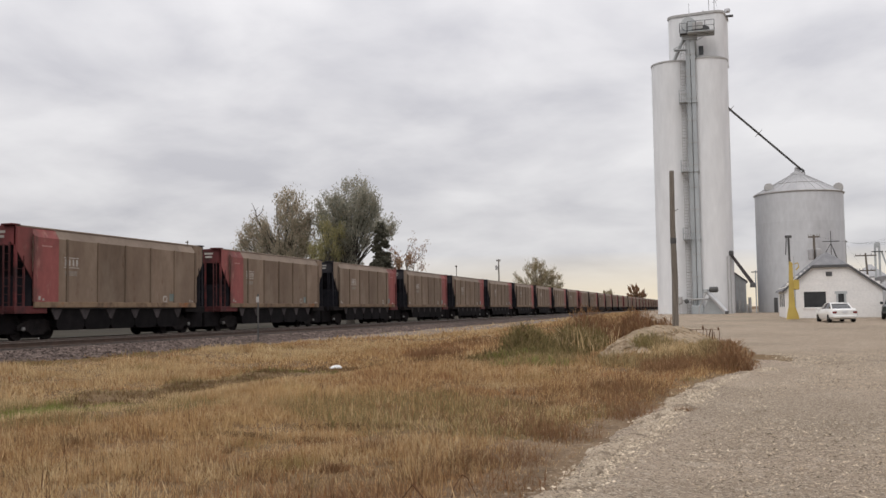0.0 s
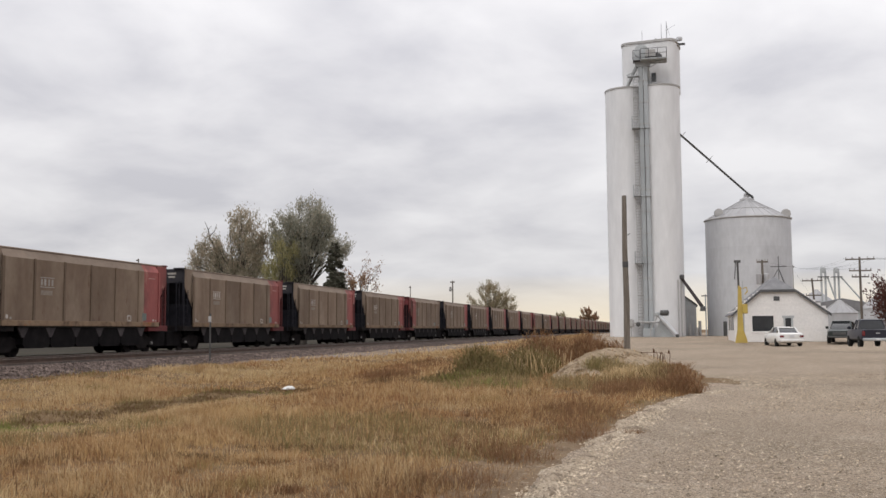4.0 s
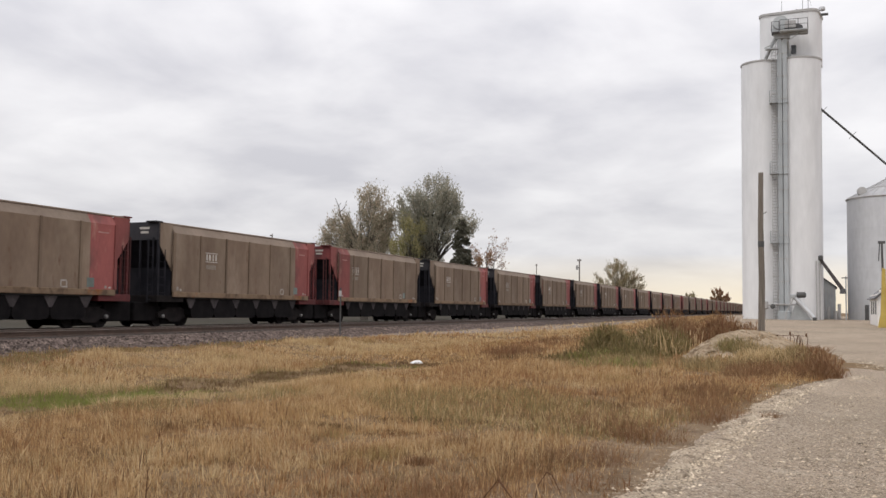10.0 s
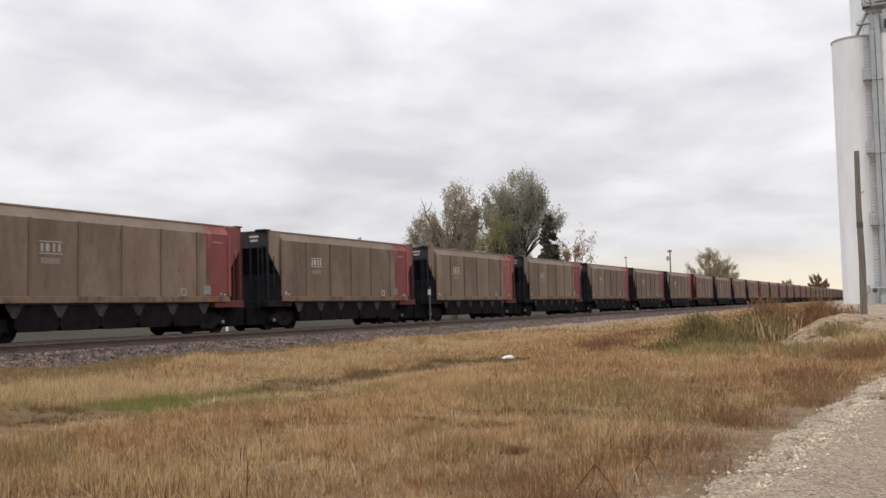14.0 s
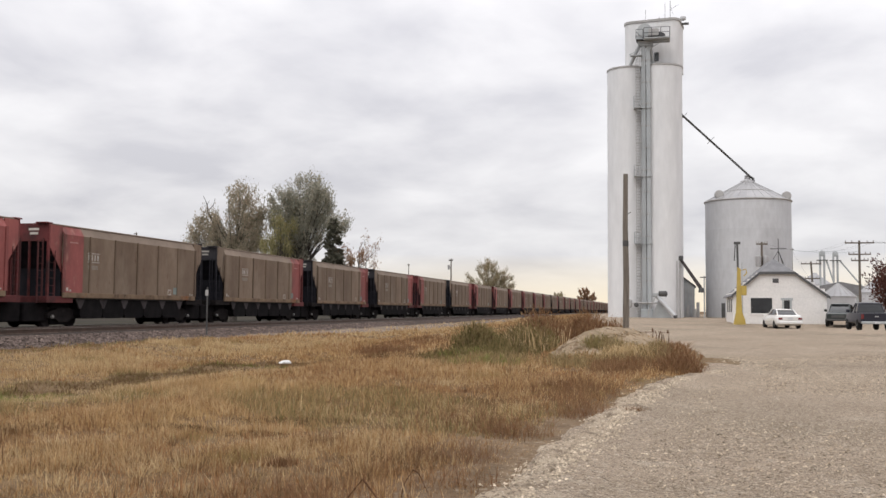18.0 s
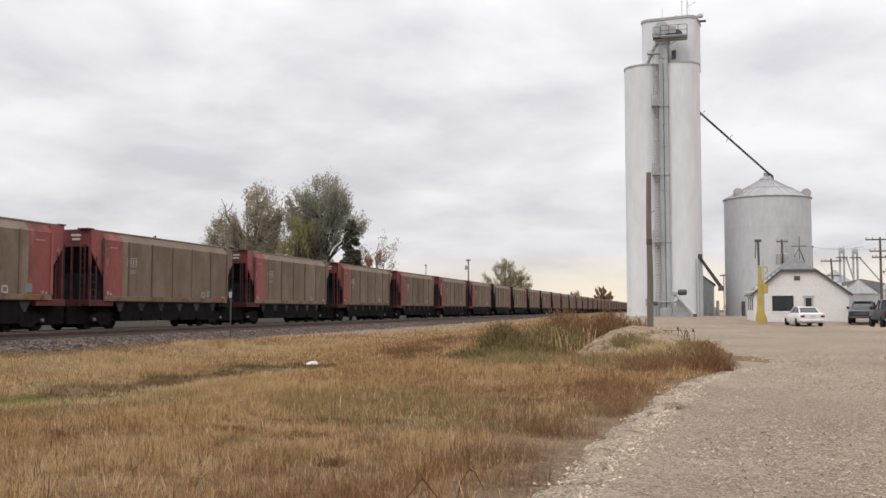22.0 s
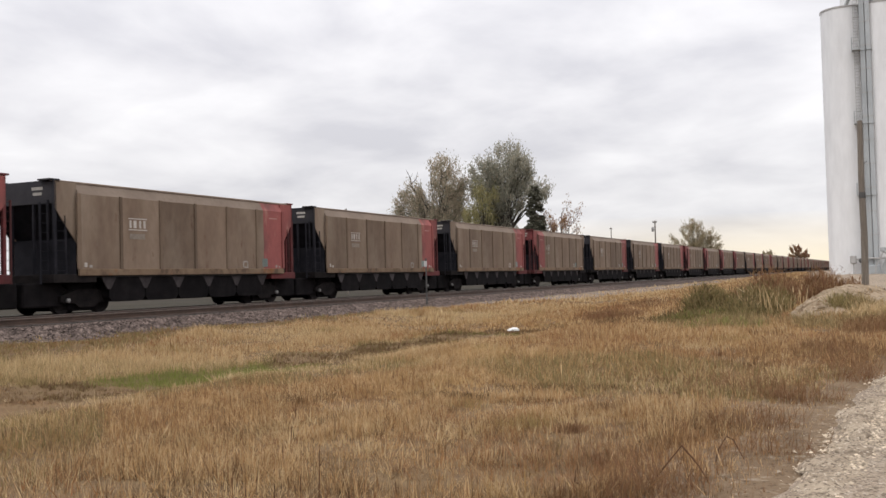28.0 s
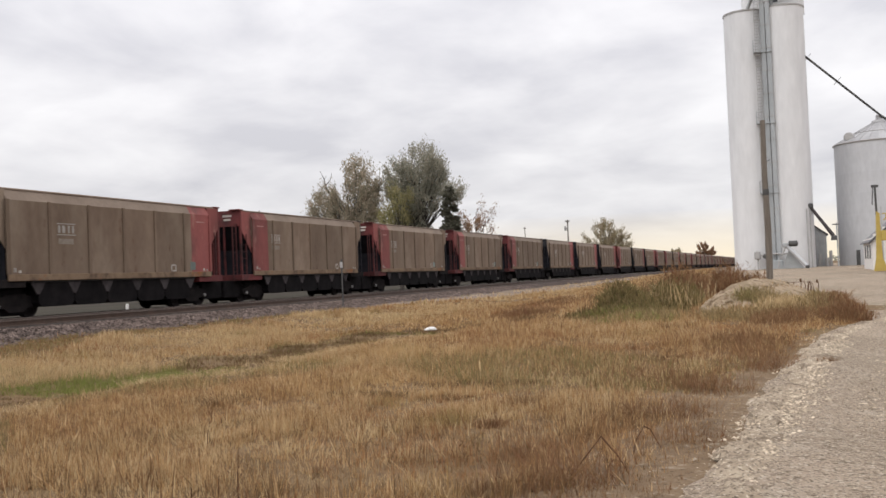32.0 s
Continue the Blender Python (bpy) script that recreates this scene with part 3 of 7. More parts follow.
def build_track():
    # ballast bed
    y0, y1 = -1600, 1700
    s = Shape()
    prof = list(zip(BALLAST_X, BALLAST_Z))
    w = len(prof)
    ys = [y0, -200, -40, 0, 20, 32, 45, 74, 120, 300, y1]
    for y in ys:
        s.v += [(TRACK_X + px, y, pz) for px, pz in prof]
    for i in range(len(ys) - 1):
        for k in range(w - 1):
            s.f.append((i * w + k, i * w + k + 1, i * w + w + 1 + k, i * w + w + k))
    ob = solid("ballast_bed", s, M_BALLAST, "grey-brown crushed stone ballast bed under the rails", "ballast", kind="structure")
    me = mesh_of("sleeper", Shape().box(-1.3, 1.3, -0.115, 0.115, 0.44, 0.582, 0.012), M_TIE)
    tracks = ((TRACK_X, "rusty steel rails on dark timber sleepers under the passing train", 220), (SIDING_X, "empty nearer track of rusty rails on dark timber sleepers", 260))
    for tx, label, near in tracks:
        track = thing("railway_track", label, "railway track", (tx, 0, -SUNK if tx == TRACK_X else 0), kind="structure")
        for side in (-1, 1):
            c = 0.7525 * side
            sec = [(c - 0.07, 0.58), (c + 0.07, 0.58), (c + 0.07, 0.595), (c + 0.012, 0.62), (c + 0.012, 0.70), (c + 0.036, 0.715), (c + 0.036, 0.75),
                   (c - 0.036, 0.75), (c - 0.036, 0.715), (c - 0.012, 0.70), (c - 0.012, 0.62), (c - 0.07, 0.595)]
            rail = part("rail", Shape().prism(sec, "y", y0, y1), M_RAIL, track, "rust-brown steel rail")
            part("rail_head", Shape().prism([(c - 0.03, 0.75), (c + 0.03, 0.75), (c + 0.024, 0.757), (c - 0.024, 0.757)], "y", y0, y1), M_RAILHEAD, rail, "worn bright rail head")
        for i in range(near):
            ob = new("sleeper", me)
            ob.parent = track
            ob.location = (0.02 * random.uniform(-1, 1), 12 + 0.53 * i, 0.004 * random.uniform(-1, 1))
        rest = Shape()
        for k in list(range(-200, 0)) + list(range(near, 900)):
            y = 12 + 0.53 * k
            rest.box(-1.3, 1.3, y - 0.115, y + 0.115, 0.44, 0.58)
        far = part("far_sleepers", rest, M_TIE, track, "dark timber sleepers further along")
        tagged(far, kind="stuff")


build_ground()
build_track()


# ---- coal train ----
PITCH, CAR_GAP, SPEED, FIRST = 16.18, 1.93, 23.96, 45.94
HALF = (PITCH - CAR_GAP) / 2
RED_LEADING = {0, 1, 10, 16, 27, 31, 33, 34, 35, 36, 37, 38, 44, 48, 49, 50, 51, 55, 58, 59, 63, 68, 71, 72, 77}


def box_y(x0, x1, ya, yb, z0, z1, b=0.0):
    return Shape().box(min(x0, x1), max(x0, x1), min(ya, yb), max(ya, yb), z0, z1, b)


def hopper_car(red, detailed):
    """A dusty steel coal hopper with its red end at +y or -y (red = 1 or -1). Origin on the rail head; the side at +x is the one seen."""
    car = thing("coal_hopper_car", "dusty brown steel coal hopper car, faded red end leading" if red < 0 else "dusty brown steel coal hopper car, black end leading, red end behind",
                "hopper car", group="coal hopper cars of the passing train")
    W, B, T, C = 1.55, 1.235, 3.95, 4.375
    bay = 6.15
    cuts = (-bay, -4.15, -2.05, 0.0, 2.05, 4.15, bay)
    away = {}

    def put(side, name, s, mat, label=""):
        """Pieces of the seen side are parts; those of the other side are joined by material."""
        if side > 0 and detailed:
            return part(name, s, mat, car, label)
        key = (side, mat.name)
        if key not in away:
            away[key] = (Shape(), mat)
        away[key][0].add(s.v, s.f)

    def is_red(y):
        return y * red > 4.68

    for side in (-1, 1):
        x = side * W
        xi = x - side * 0.05
        top = side * (W - 0.20)
        seams = sorted(cuts + (red * 4.68,))
        for a, b in zip(seams[:-1], seams[1:]):
            mat = M_CARRED if is_red((a + b) / 2) else M_CARSIDE
            put(side, "side_panel", box_y(xi, x, a, b, B, T), mat, "faded red end panel" if mat is M_CARRED else "")
        band = [(x, T), (top, C - 0.07), (top - side * 0.05, C - 0.07), (xi, T - 0.01)]
        for a, b in ((-bay, -4.68), (-4.68, 4.68), (4.68, bay)):
            put(side, "top_band", Shape().prism(band, "y", a, b), M_CARRED if is_red((a + b) / 2) else M_CARTOP)
        put(side, "top_rim", box_y(top + side * 0.03, top - side * 0.09, -HALF, HALF, C - 0.07, C, 0.015), M_CARTOP)
        put(side, "side_sill", box_y(x - side * 0.04, x + side * 0.045, -bay - 0.02, bay + 0.02, B - 0.06, B + 0.17, 0.015), M_SILL, "tan side sill streaked with rust")
        for y in cuts:
            w = 0.07 if abs(y) < bay else 0.09
            s = Shape().prism([(y - w, B + 0.17), (y + w, B + 0.17), (y + w * 0.8, T + 0.02), (y - w * 0.8, T + 0.02)], "x", x - side * 0.01, x + side * 0.045)
            put(side, "side_rib", s, M_CARRED if y * red > 4.2 else M_CARRIB)
        for end in (-1, 1):
            mine = end == red
            xs = side * (W - 0.10)
            pts = [(end * bay, C - 0.07), (end * (HALF - 0.02), C - 0.07), (end * (HALF - 0.02), 3.45), (end * (HALF - 0.15), 3.3), (end * (HALF - 0.42), 2.95), (end * bay, 2.3)]
            put(side, "end_bay_sheet", Shape().prism(pts, "x", xs, xs - side * 0.03), M_CARRED if mine else M_CARSIDE)
            dark = M_ENDRED if mine else M_CARBLACK
            put(side, "corner_post", box_y(xs, xs - side * 0.1, end * (HALF - 0.12), end * HALF, B, C - 0.07, 0.012), dark)
            put(side, "bay_post", box_y(xs, xs - side * 0.06, end * 6.62 - 0.035, end * 6.62 + 0.035, B, 2.75), dark)
            s = Shape()
            if detailed:
                for k in range(6):
                    z = 1.35 + 0.33 * k
                    s.tube([(xs + side * 0.02, end * (HALF - 0.06), z), (xs + side * 0.02, end * (HALF - 0.45), z)], 0.009, 4)
                s.tube([(xs + side * 0.02, end * (HALF - 0.45), 1.2), (xs + side * 0.02, end * (HALF - 0.45), 3.2)], 0.018, 5)
                put(side, "ladder", s, M_LADDER if mine else M_CARBLACK)
        # stencils; seen from its side, each side reads from its left
        o = x + side * 0.003

        def plate(y, z, w, h, s=None):
            s = s or Shape()
            y = y * side
            return s.box(min(o, o + side * 0.004), max(o, o + side * 0.004), y - w / 2, y + w / 2, z - h / 2, z + h / 2)

        shift = 0.0 if red > 0 else -0.6
        s = Shape()
        for dy, w in ((-0.40, 0.11), (-0.17, 0.15), (0.10, 0.10), (0.33, 0.12)):
            plate(-3.25 + shift + dy, 3.02, w, 0.27, s)
        for dz in (-0.2, 0.2):
            plate(-3.27 + shift, 3.02 + dz, 0.98, 0.035, s)
        put(side, "reporting_mark", s, M_MARK, "white stencil bars in a thin white frame")
        s = plate(5.42 * red * side, 3.62, 0.62, 0.05)
        put(side, "end_stencil", s, M_MARKRED, "faded pale stencil line on the red paint")
        put(side, "car_number", plate(-3.3 + shift, 2.58, 0.8, 0.2), M_MARKFADED, "faded stencil")
        s = plate(3.30, 1.70, 0.30, 0.06)
        plate(3.16, 1.58, 0.06, 0.22, s)
        plate(3.46, 1.56, 0.06, 0.26, s)
        plate(3.32, 1.46, 0.26, 0.05, s)
        put(side, "data_block", s, M_MARK, "white data stencil")
        put(side, "inspection_panel", plate(4.75 if red > 0 else 3.9, 1.66, 0.40, 0.36), M_MARKTEAL, "pale teal painted panel")
        for y, z, w, h in ((-5.85, 1.55, 0.13, 0.15), (-5.62, 1.50, 0.12, 0.09), (5.62, 1.50, 0.12, 0.11), (5.86, 1.48, 0.12, 0.07)):
            put(side, "small_stencil", plate(y, z, w, h), M_MARK, "small white stencil")
    for end in (-1, 1):
        mine = end == red
        mat = M_ENDRED if mine else M_CARBLACK
        y = end * HALF
        part("end_header", box_y(-W + 0.1, W - 0.1, y, y - end * 0.06, 3.58, C - 0.02, 0.01), mat if mine else M_ENDBLACK, car, "red end plate" if mine else "black end plate")
        s = Shape().add([(-W + 0.12, y - end * 0.06, 3.62), (W - 0.12, y - end * 0.06, 3.62), (W - 0.12, end * 4.9, 1.15), (-W + 0.12, end * 4.9, 1.15),
                         (-W + 0.12, y - end * 0.12, 3.62), (W - 0.12, y - end * 0.12, 3.62), (W - 0.12, end * 4.84, 1.15), (-W + 0.12, end * 4.84, 1.15)],
                        [(0, 1, 2, 3), (7, 6, 5, 4), (0, 3, 7, 4), (1, 5, 6, 2), (0, 4, 5, 1), (2, 6, 7, 3)])
        part("slope_sheet", s, M_CARBLACK, car, "soot-black sloping end sheet")
        if end < 0:
            s = Shape()
            for z, w in ((4.10, 0.50), (3.92, 0.40)):
                s.box(0.72 - w / 2, 0.72 + w / 2, y - 0.006, y, z - 0.05, z + 0.05)
            part("end_number", s, M_MARK, car, "faded stencil bars")
        for px in (-0.5, 0.5):
            s = box_y(px - 0.04, px + 0.04, y, y - end * 0.1, B, 3.58, 0.01)
            if detailed:
                part("end_post", s, mat, car)
        s = Shape().prism([(-W + 0.14, B), (W - 0.14, B), (W - 0.14, 2.45), (-W + 0.14, 2.45)], "y", end * 6.12, end * 6.16)
        part("bulkhead", s, M_CARBLACK, car, "soot-black cross plate under the slope sheet")
        for side in (-1, 1):
            xs = side * (W - 0.14)
            pts = [(end * bay, C - 0.1), (end * (HALF - 0.07), C - 0.1), (end * (HALF - 0.07), 3.45), (end * (HALF - 0.42), 2.95), (end * bay, 2.3)]
            away.setdefault((0, M_CARBLACK.name), (Shape(), M_CARBLACK))[0].prism(pts, "x", xs, xs - side * 0.02)
        part("end_platform", box_y(-W + 0.05, W - 0.05, end * 5.3, y + end * 0.1, 0.95, B, 0.015), mat if mine else M_UNDER, car)
        for side in (-1, 1):
            xs = side * (W - 0.32)
            s = box_y(xs, xs - side * 0.05, y, y + end * 0.07, B, 3.7)
            s2 = box_y(xs, xs - side * 0.05, y + end * 0.34, y + end * 0.40, B - 0.3, 3.6)
            s.add(s2.v, s2.f)
            if side > 0:
                for k in range(9):
                    z = B - 0.17 + 0.31 * k
                    s.tube([(xs - 0.025, y + end * 0.05, z), (xs - 0.025, y + end * 0.36, z)], 0.009, 4)
            else:
                s2 = box_y(xs, xs - side * 0.05, y + end * 0.05, y + end * 0.36, B - 0.2, 3.6)
                s.add(s2.v, s2.f)
            part("end_ladder", s, M_LADDER if mine else M_CARBLACK, car)
        for side in (-1, 1):
            xs = side * (W - 0.12)
            put(side, "corner_cap", box_y(xs, xs - side * 0.55, y - end * 0.3, y + end * 0.16, C - 0.03, C + 0.03, 0.01), mat if mine else M_ENDBLACK)
        tip = end * (PITCH / 2 - 0.01)
        s = box_y(-0.12, 0.12, end * 5.0, tip, 0.74, 0.98, 0.03)
        s2 = box_y(-0.2, 0.2, tip - end * 0.3, tip, 0.68, 1.02, 0.06)
        s.add(s2.v, s2.f)
        s.tube([(0.45, y, 0.95), (0.47, y + end * 0.3, 0.55), (0.45, y + end * 0.7, 0.45), (0.4, y + end * 0.9, 0.6)], 0.03, 5)
        part("coupler", s, M_UNDER, car)
    part("floor_sheet", Shape().box(-W + 0.06, W - 0.06, -5.0, 5.0, 1.12, 1.2), M_COAL, car)
    part("centre_sill", Shape().box(-0.19, 0.19, -7.0, 7.0, 0.72, 1.1, 0.01), M_UNDER, car)
    for i in range(5):
        y = -3.72 + 1.86 * i
        s = Shape()
        for side in (-1, 1):
            s.prism([(y - 0.62, B - 0.02), (y + 0.62, B - 0.02), (y + 0.84, 0.82), (y + 0.91, 0.62), (y + 0.91, 0.42), (y + 0.80, 0.29), (y + 0.5, 0.25), (y - 0.5, 0.25), (y - 0.80, 0.29), (y - 0.91, 0.42), (y - 0.91, 0.62), (y - 0.84, 0.82)], "x", side * 0.22, side * (W - 0.12))
        # pockets are near-black: under-car shade is part of their colour
        part("hopper_pocket", s, M_UNDERSHADE, car)
    for i in range(6):
        y = -4.65 + 1.86 * i
        for side in (-1, 1):
            s = Shape().prism([(y - 0.36, B - 0.12), (y + 0.36, B - 0.12), (y + 0.07, 0.70), (y - 0.07, 0.70)], "x", side * (W - 0.16), side * (W - 0.10))
            put(side, "outlet_gusset", s, M_POCKET, "dust-grey gusset between the outlets")
    for end in (-1, 1):
        truck = part("truck", Shape().box(-1.1, 1.1, -0.22, 0.22, 0.42, 0.74, 0.03), M_UNDER, car)
        truck.location = (0, end * 5.35, -SUNK)
        # plain black blocks added for the shade round trucks and couplers
        part("brake_rigging", Shape().box(-0.9, 0.9, -0.66, 0.66, 0.10, 1.06, 0.04), M_UNDERSHADE, truck)
        part("draft_gear", box_y(-0.95, 0.95, end * 6.3, end * (PITCH / 2 - 0.1), 0.14, 0.96, 0.05), M_UNDERSHADE, car)
        rest = Shape()
        for side in (-1, 1):
            x = side * 1.0
            pts = [(-1.18, 0.62), (-1.05, 0.66), (-0.45, 0.84), (0.45, 0.84), (1.05, 0.66), (1.18, 0.62), (1.18, 0.42), (0.98, 0.38), (0.55, 0.36), (0.35, 0.22),
                   (-0.35, 0.22), (-0.55, 0.36), (-0.98, 0.38), (-1.18, 0.42)]
            s = Shape().prism(pts, "x", x - 0.09, x + 0.09)
            if side > 0 and detailed:
                part("side_frame", s, M_UNDER, truck)
            else:
                rest.add(s.v, s.f)
            for k in (-1, 1):
                s = Shape().lathe([(0.10, -0.07), (0.15, -0.06), (0.36, -0.02), (0.40, -0.065), (0.485, -0.07), (0.485, -0.04), (0.458, -0.03), (0.452, 0.07), (0.40, 0.07),
                                   (0.35, 0.02), (0.15, 0.03), (0.10, 0.08)], 20, (0, 0, 0), "x")
                s.v = [(a * side + side * 0.76, b + k * 0.89, c + 0.456) for a, b, c in s.v]
                if side > 0 and detailed:
                    part("wheel", s, M_UNDER, truck, smooth=True)
                    part("bearing_cap", Shape().lathe([(0.085, x + 0.09), (0.085, x + 0.16), (0.05, x + 0.19)], 10, (0, k * 0.89, 0.46), "x"), M_WHEELRIM if k * end > 0 else M_UNDER, truck)
                else:
                    rest.add(s.v, s.f)
        for k in (-1, 1):
            rest.tube([(-0.95, k * 0.89, 0.456), (0.95, k * 0.89, 0.456)], 0.08, 8)
        part("axle_set", rest, M_UNDER, truck)
    for (side, name), (s, mat) in away.items():
        tagged(part("side_plating", s, mat, car), kind="stuff")
    return car


CARS = []


def build_train():
    masters = {(r, d): hopper_car(r, d) for r in (-1, 1) for d in (True, False)}
    used = set()
    for j in range(-1, 80):
        key = (-1 if j in RED_LEADING else 1, j < 51)
        ob = masters[key] if key not in used else copy_thing(masters[key], pose(0, 0, 0))
        used.add(key)
        CARS.append((ob, j))


build_train()


# ---- grain elevator ----
def build_elevator():
    base = 0.86
    el = thing("grain_elevator", "tall white-painted concrete grain elevator with a headhouse", "grain elevator", (-1.75, 104.6, 0))
    R, D, TOP = 2.2, 1.6, 26.9
    for sx, sy in ((-1.1, 0.35), (1, -0.15), (-1.1, 3.9), (1, 3.5)):
        x, y = sx * D, sy
        part("silo_tube", Shape().lathe([(R, base - 0.5), (R, TOP)], 64, (x, y, 0)), M_CONCRETE, el, smooth=True)
        part("roof_slab", Shape().lathe([(R + 0.06, TOP), (R + 0.06, TOP + 0.16), (R - 0.1, TOP + 0.18)], 64, (x, y, 0)), M_TRIM, el, "grey weathered roof edge", True)
    hx, hy = 0.95, 1.7
    ca, sa = math.cos(radians(-9)), math.sin(radians(-9))

    def oval(grow):
        """Plan of the headhouse: a box with rounded corners, turned a little."""
        pts = []
        for cx, cy, a0 in ((2.0, 1.4, 0), (-2.0, 1.4, 90), (-2.0, -1.4, 180), (2.0, -1.4, 270)):
            for k in range(7):
                a = radians(a0 + 15 * k)
                px, py = cx + (0.85 + grow) * math.cos(a), cy + (0.85 + grow) * math.sin(a)
                pts.append((hx + px * ca - py * sa, hy + px * sa + py * ca))
        return pts

    part("headhouse", Shape().prism(oval(0), "z", TOP + 0.05, 32.0), M_CONCRETE, el, smooth=True)
    part("headhouse_roof", Shape().prism(oval(0.09), "z", 31.95, 32.2), M_TRIM, el, "grey weathered roof edge", True)
    part("headhouse_window", Shape().box(0.98, 1.42, -0.75, -0.60, 27.7, 28.6), M_GLASS, el, "dark small window")
    # roof gear
    for dx, dy, h, r in ((-0.9, 0.2, 1.9, 0.02), (1.15, 0.4, 2.6, 0.025), (1.7, 0.6, 2.9, 0.03)):
        part("antenna", Shape().tube([(hx + dx, hy + dy, 32.15), (hx + dx, hy + dy, 32.1 + h)], r, 6), M_DARKSTEEL, el)
    s = Shape().tube([(hx + 0.55, hy, 32.15), (hx + 0.55, hy, 33.0)], 0.06, 6)
    s.tube([(hx + 0.35, hy, 32.7), (hx + 0.75, hy, 32.9)], 0.05, 6)
    part("vent_pipe", s, M_DARKSTEEL, el)
    s = Shape().tube([(hx + 1.6, hy + 0.5, 33.9), (hx + 2.6, hy + 0.5, 34.5)], 0.015, 5)
    s.tube([(hx + 1.7, hy + 0.5, 34.6), (hx + 2.0, hy + 0.5, 33.4)], 0.012, 5)
    part("yagi_antenna", s, M_DARKSTEEL, el)
    s = Shape().box(hx + 2.6, hx + 3.6, hy - 0.5, hy - 0.25, 31.98, 32.18)
    part("beacon_arm", s, M_DARKSTEEL, el)
    part("beacon_dish", Shape().lathe([(0.05, -0.25), (0.30, -0.15), (0.34, 0.0), (0.30, 0.18), (0.05, 0.25)], 16, (hx + 3.0, hy - 0.4, 32.65)), M_BIN, el, "pale round dish", True)
    # bucket leg in the notch
    lx, ly = 0.05, -2.15
    part("leg_casing", Shape().box(lx - 0.40, lx + 0.04, ly - 0.3, ly + 0.5, base + 0.5, 29.0, 0.02), M_LEG, el)
    part("leg_casing", Shape().box(lx + 0.10, lx + 0.52, ly - 0.3, ly + 0.5, base + 0.5, 29.0, 0.02), M_LEG, el)
    z = 2.3
    while z < 28.5:
        part("ladder_stay", Shape().box(lx - 0.98, lx - 0.38, ly - 0.3, ly - 0.18, z + 0.5, z + 0.56), M_TRIM, el)
        part("casing_joint", Shape().box(lx - 0.43, lx + 0.55, ly - 0.33, ly + 0.3, z, z + 0.07), M_TRIM, el)
        z += 2.28
    s = Shape()
    for side in (0, 1):
        s.tube([(lx - 0.95 + 0.4 * side, ly - 0.25, base), (lx - 0.95 + 0.4 * side, ly - 0.25, 28.6)], 0.025, 5)
    for k in range(90):
        s.tube([(lx - 0.95, ly - 0.25, base + 0.3 * k + 0.3), (lx - 0.55, ly - 0.25, base + 0.3 * k + 0.3)], 0.02, 4)
    part("ladder", s, M_TRIM, el)
    for z in (8.4, 15.3, 22.4):
        s = Shape().box(lx - 1.15, lx - 0.42, ly - 0.7, ly + 0.4, z, z + 0.05)
        s.box(lx - 0.45, lx + 0.62, ly - 0.4, ly + 0.4, z, z + 0.05)
        part("rest_platform", s, M_GALV, el)
        s = Shape()
        for px, py in ((-1.15, -0.9), (-1.15, 0.2), (-0.5, -0.9)):
            s.tube([(lx + px, ly + py, z), (lx + px, ly + py, z + 1.15)], 0.03, 5)
        for h in (0.6, 1.15):
            s.tube([(lx - 1.15, ly + 0.2, z + h), (lx - 1.15, ly - 0.9, z + h), (lx - 0.5, ly - 0.9, z + h)], 0.025, 5)
        part("platform_rail", s, M_GALV, el)
    # head of the leg with its service platform
    part("leg_head", Shape().lathe([(0.05, -0.45), (0.70, -0.42), (0.78, 0.0), (0.70, 0.42), (0.05, 0.45)], 20, (lx - 0.05, ly - 0.1, 30.5), "y"), M_GALV, el, smooth=True)
    part("leg_throat", Shape().prism([(lx - 0.6, 28.9), (lx + 0.8, 28.9), (lx + 0.9, 30.0), (lx - 1.0, 30.0)], "y", ly - 0.4, ly + 0.5), M_GALV, el)
    s = Shape().box(lx - 0.1, lx + 2.5, ly - 1.4, ly + 0.6, 29.42, 29.5)
    for py in (-1.35, -0.4, 0.5):
        s.tube([(lx + 0.0, ly + py, 29.38), (lx + 2.5, ly + py, 29.38)], 0.05, 5)
    s.tube([(lx + 0.5, ly - 0.6, 28.5), (lx + 2.0, ly - 0.6, 29.38)], 0.05, 5)
    part("head_platform", s, M_GALV, el)
    s = Shape()
    s.box(lx - 0.9, lx - 0.15, ly - 0.9, ly + 0.3, 29.42, 29.48)
    for px, py in ((-0.9, -0.9), (-0.9, 0.2), (-0.2, -0.9)):
        s.tube([(lx + px, ly + py, 29.45), (lx + px, ly + py, 30.5)], 0.03, 5)
    s.tube([(lx - 0.9, ly + 0.2, 30.5), (lx - 0.9, ly - 0.9, 30.5), (lx - 0.2, ly - 0.9, 30.5)], 0.028, 5)
    part("side_landing", s, M_FASCIA, el)
    part("gear_box", Shape().box(lx + 0.5, lx + 0.95, ly - 0.75, ly - 0.1, 29.5, 30.15, 0.05), M_DARKSTEEL, el)
    part("drive_housing", Shape().prism([(lx + 0.3, 29.52), (lx + 2.1, 29.52), (lx + 1.9, 30.05), (lx + 1.2, 30.3), (lx + 0.4, 30.3)], "y", ly - 0.7, ly + 0.1), M_FASCIA, el, "dark drive housing")
    part("belt_guard", Shape().box(lx + 0.35, lx + 1.4, ly - 0.95, ly - 0.8, 29.75, 30.5, 0.06), M_TRIM, el)
    s = Shape()
    for px in (-0.1, 0.7, 1.6, 2.5):
        s.tube([(lx + px, ly - 1.4, 29.45), (lx + px, ly - 1.4, 30.5)], 0.035, 5)
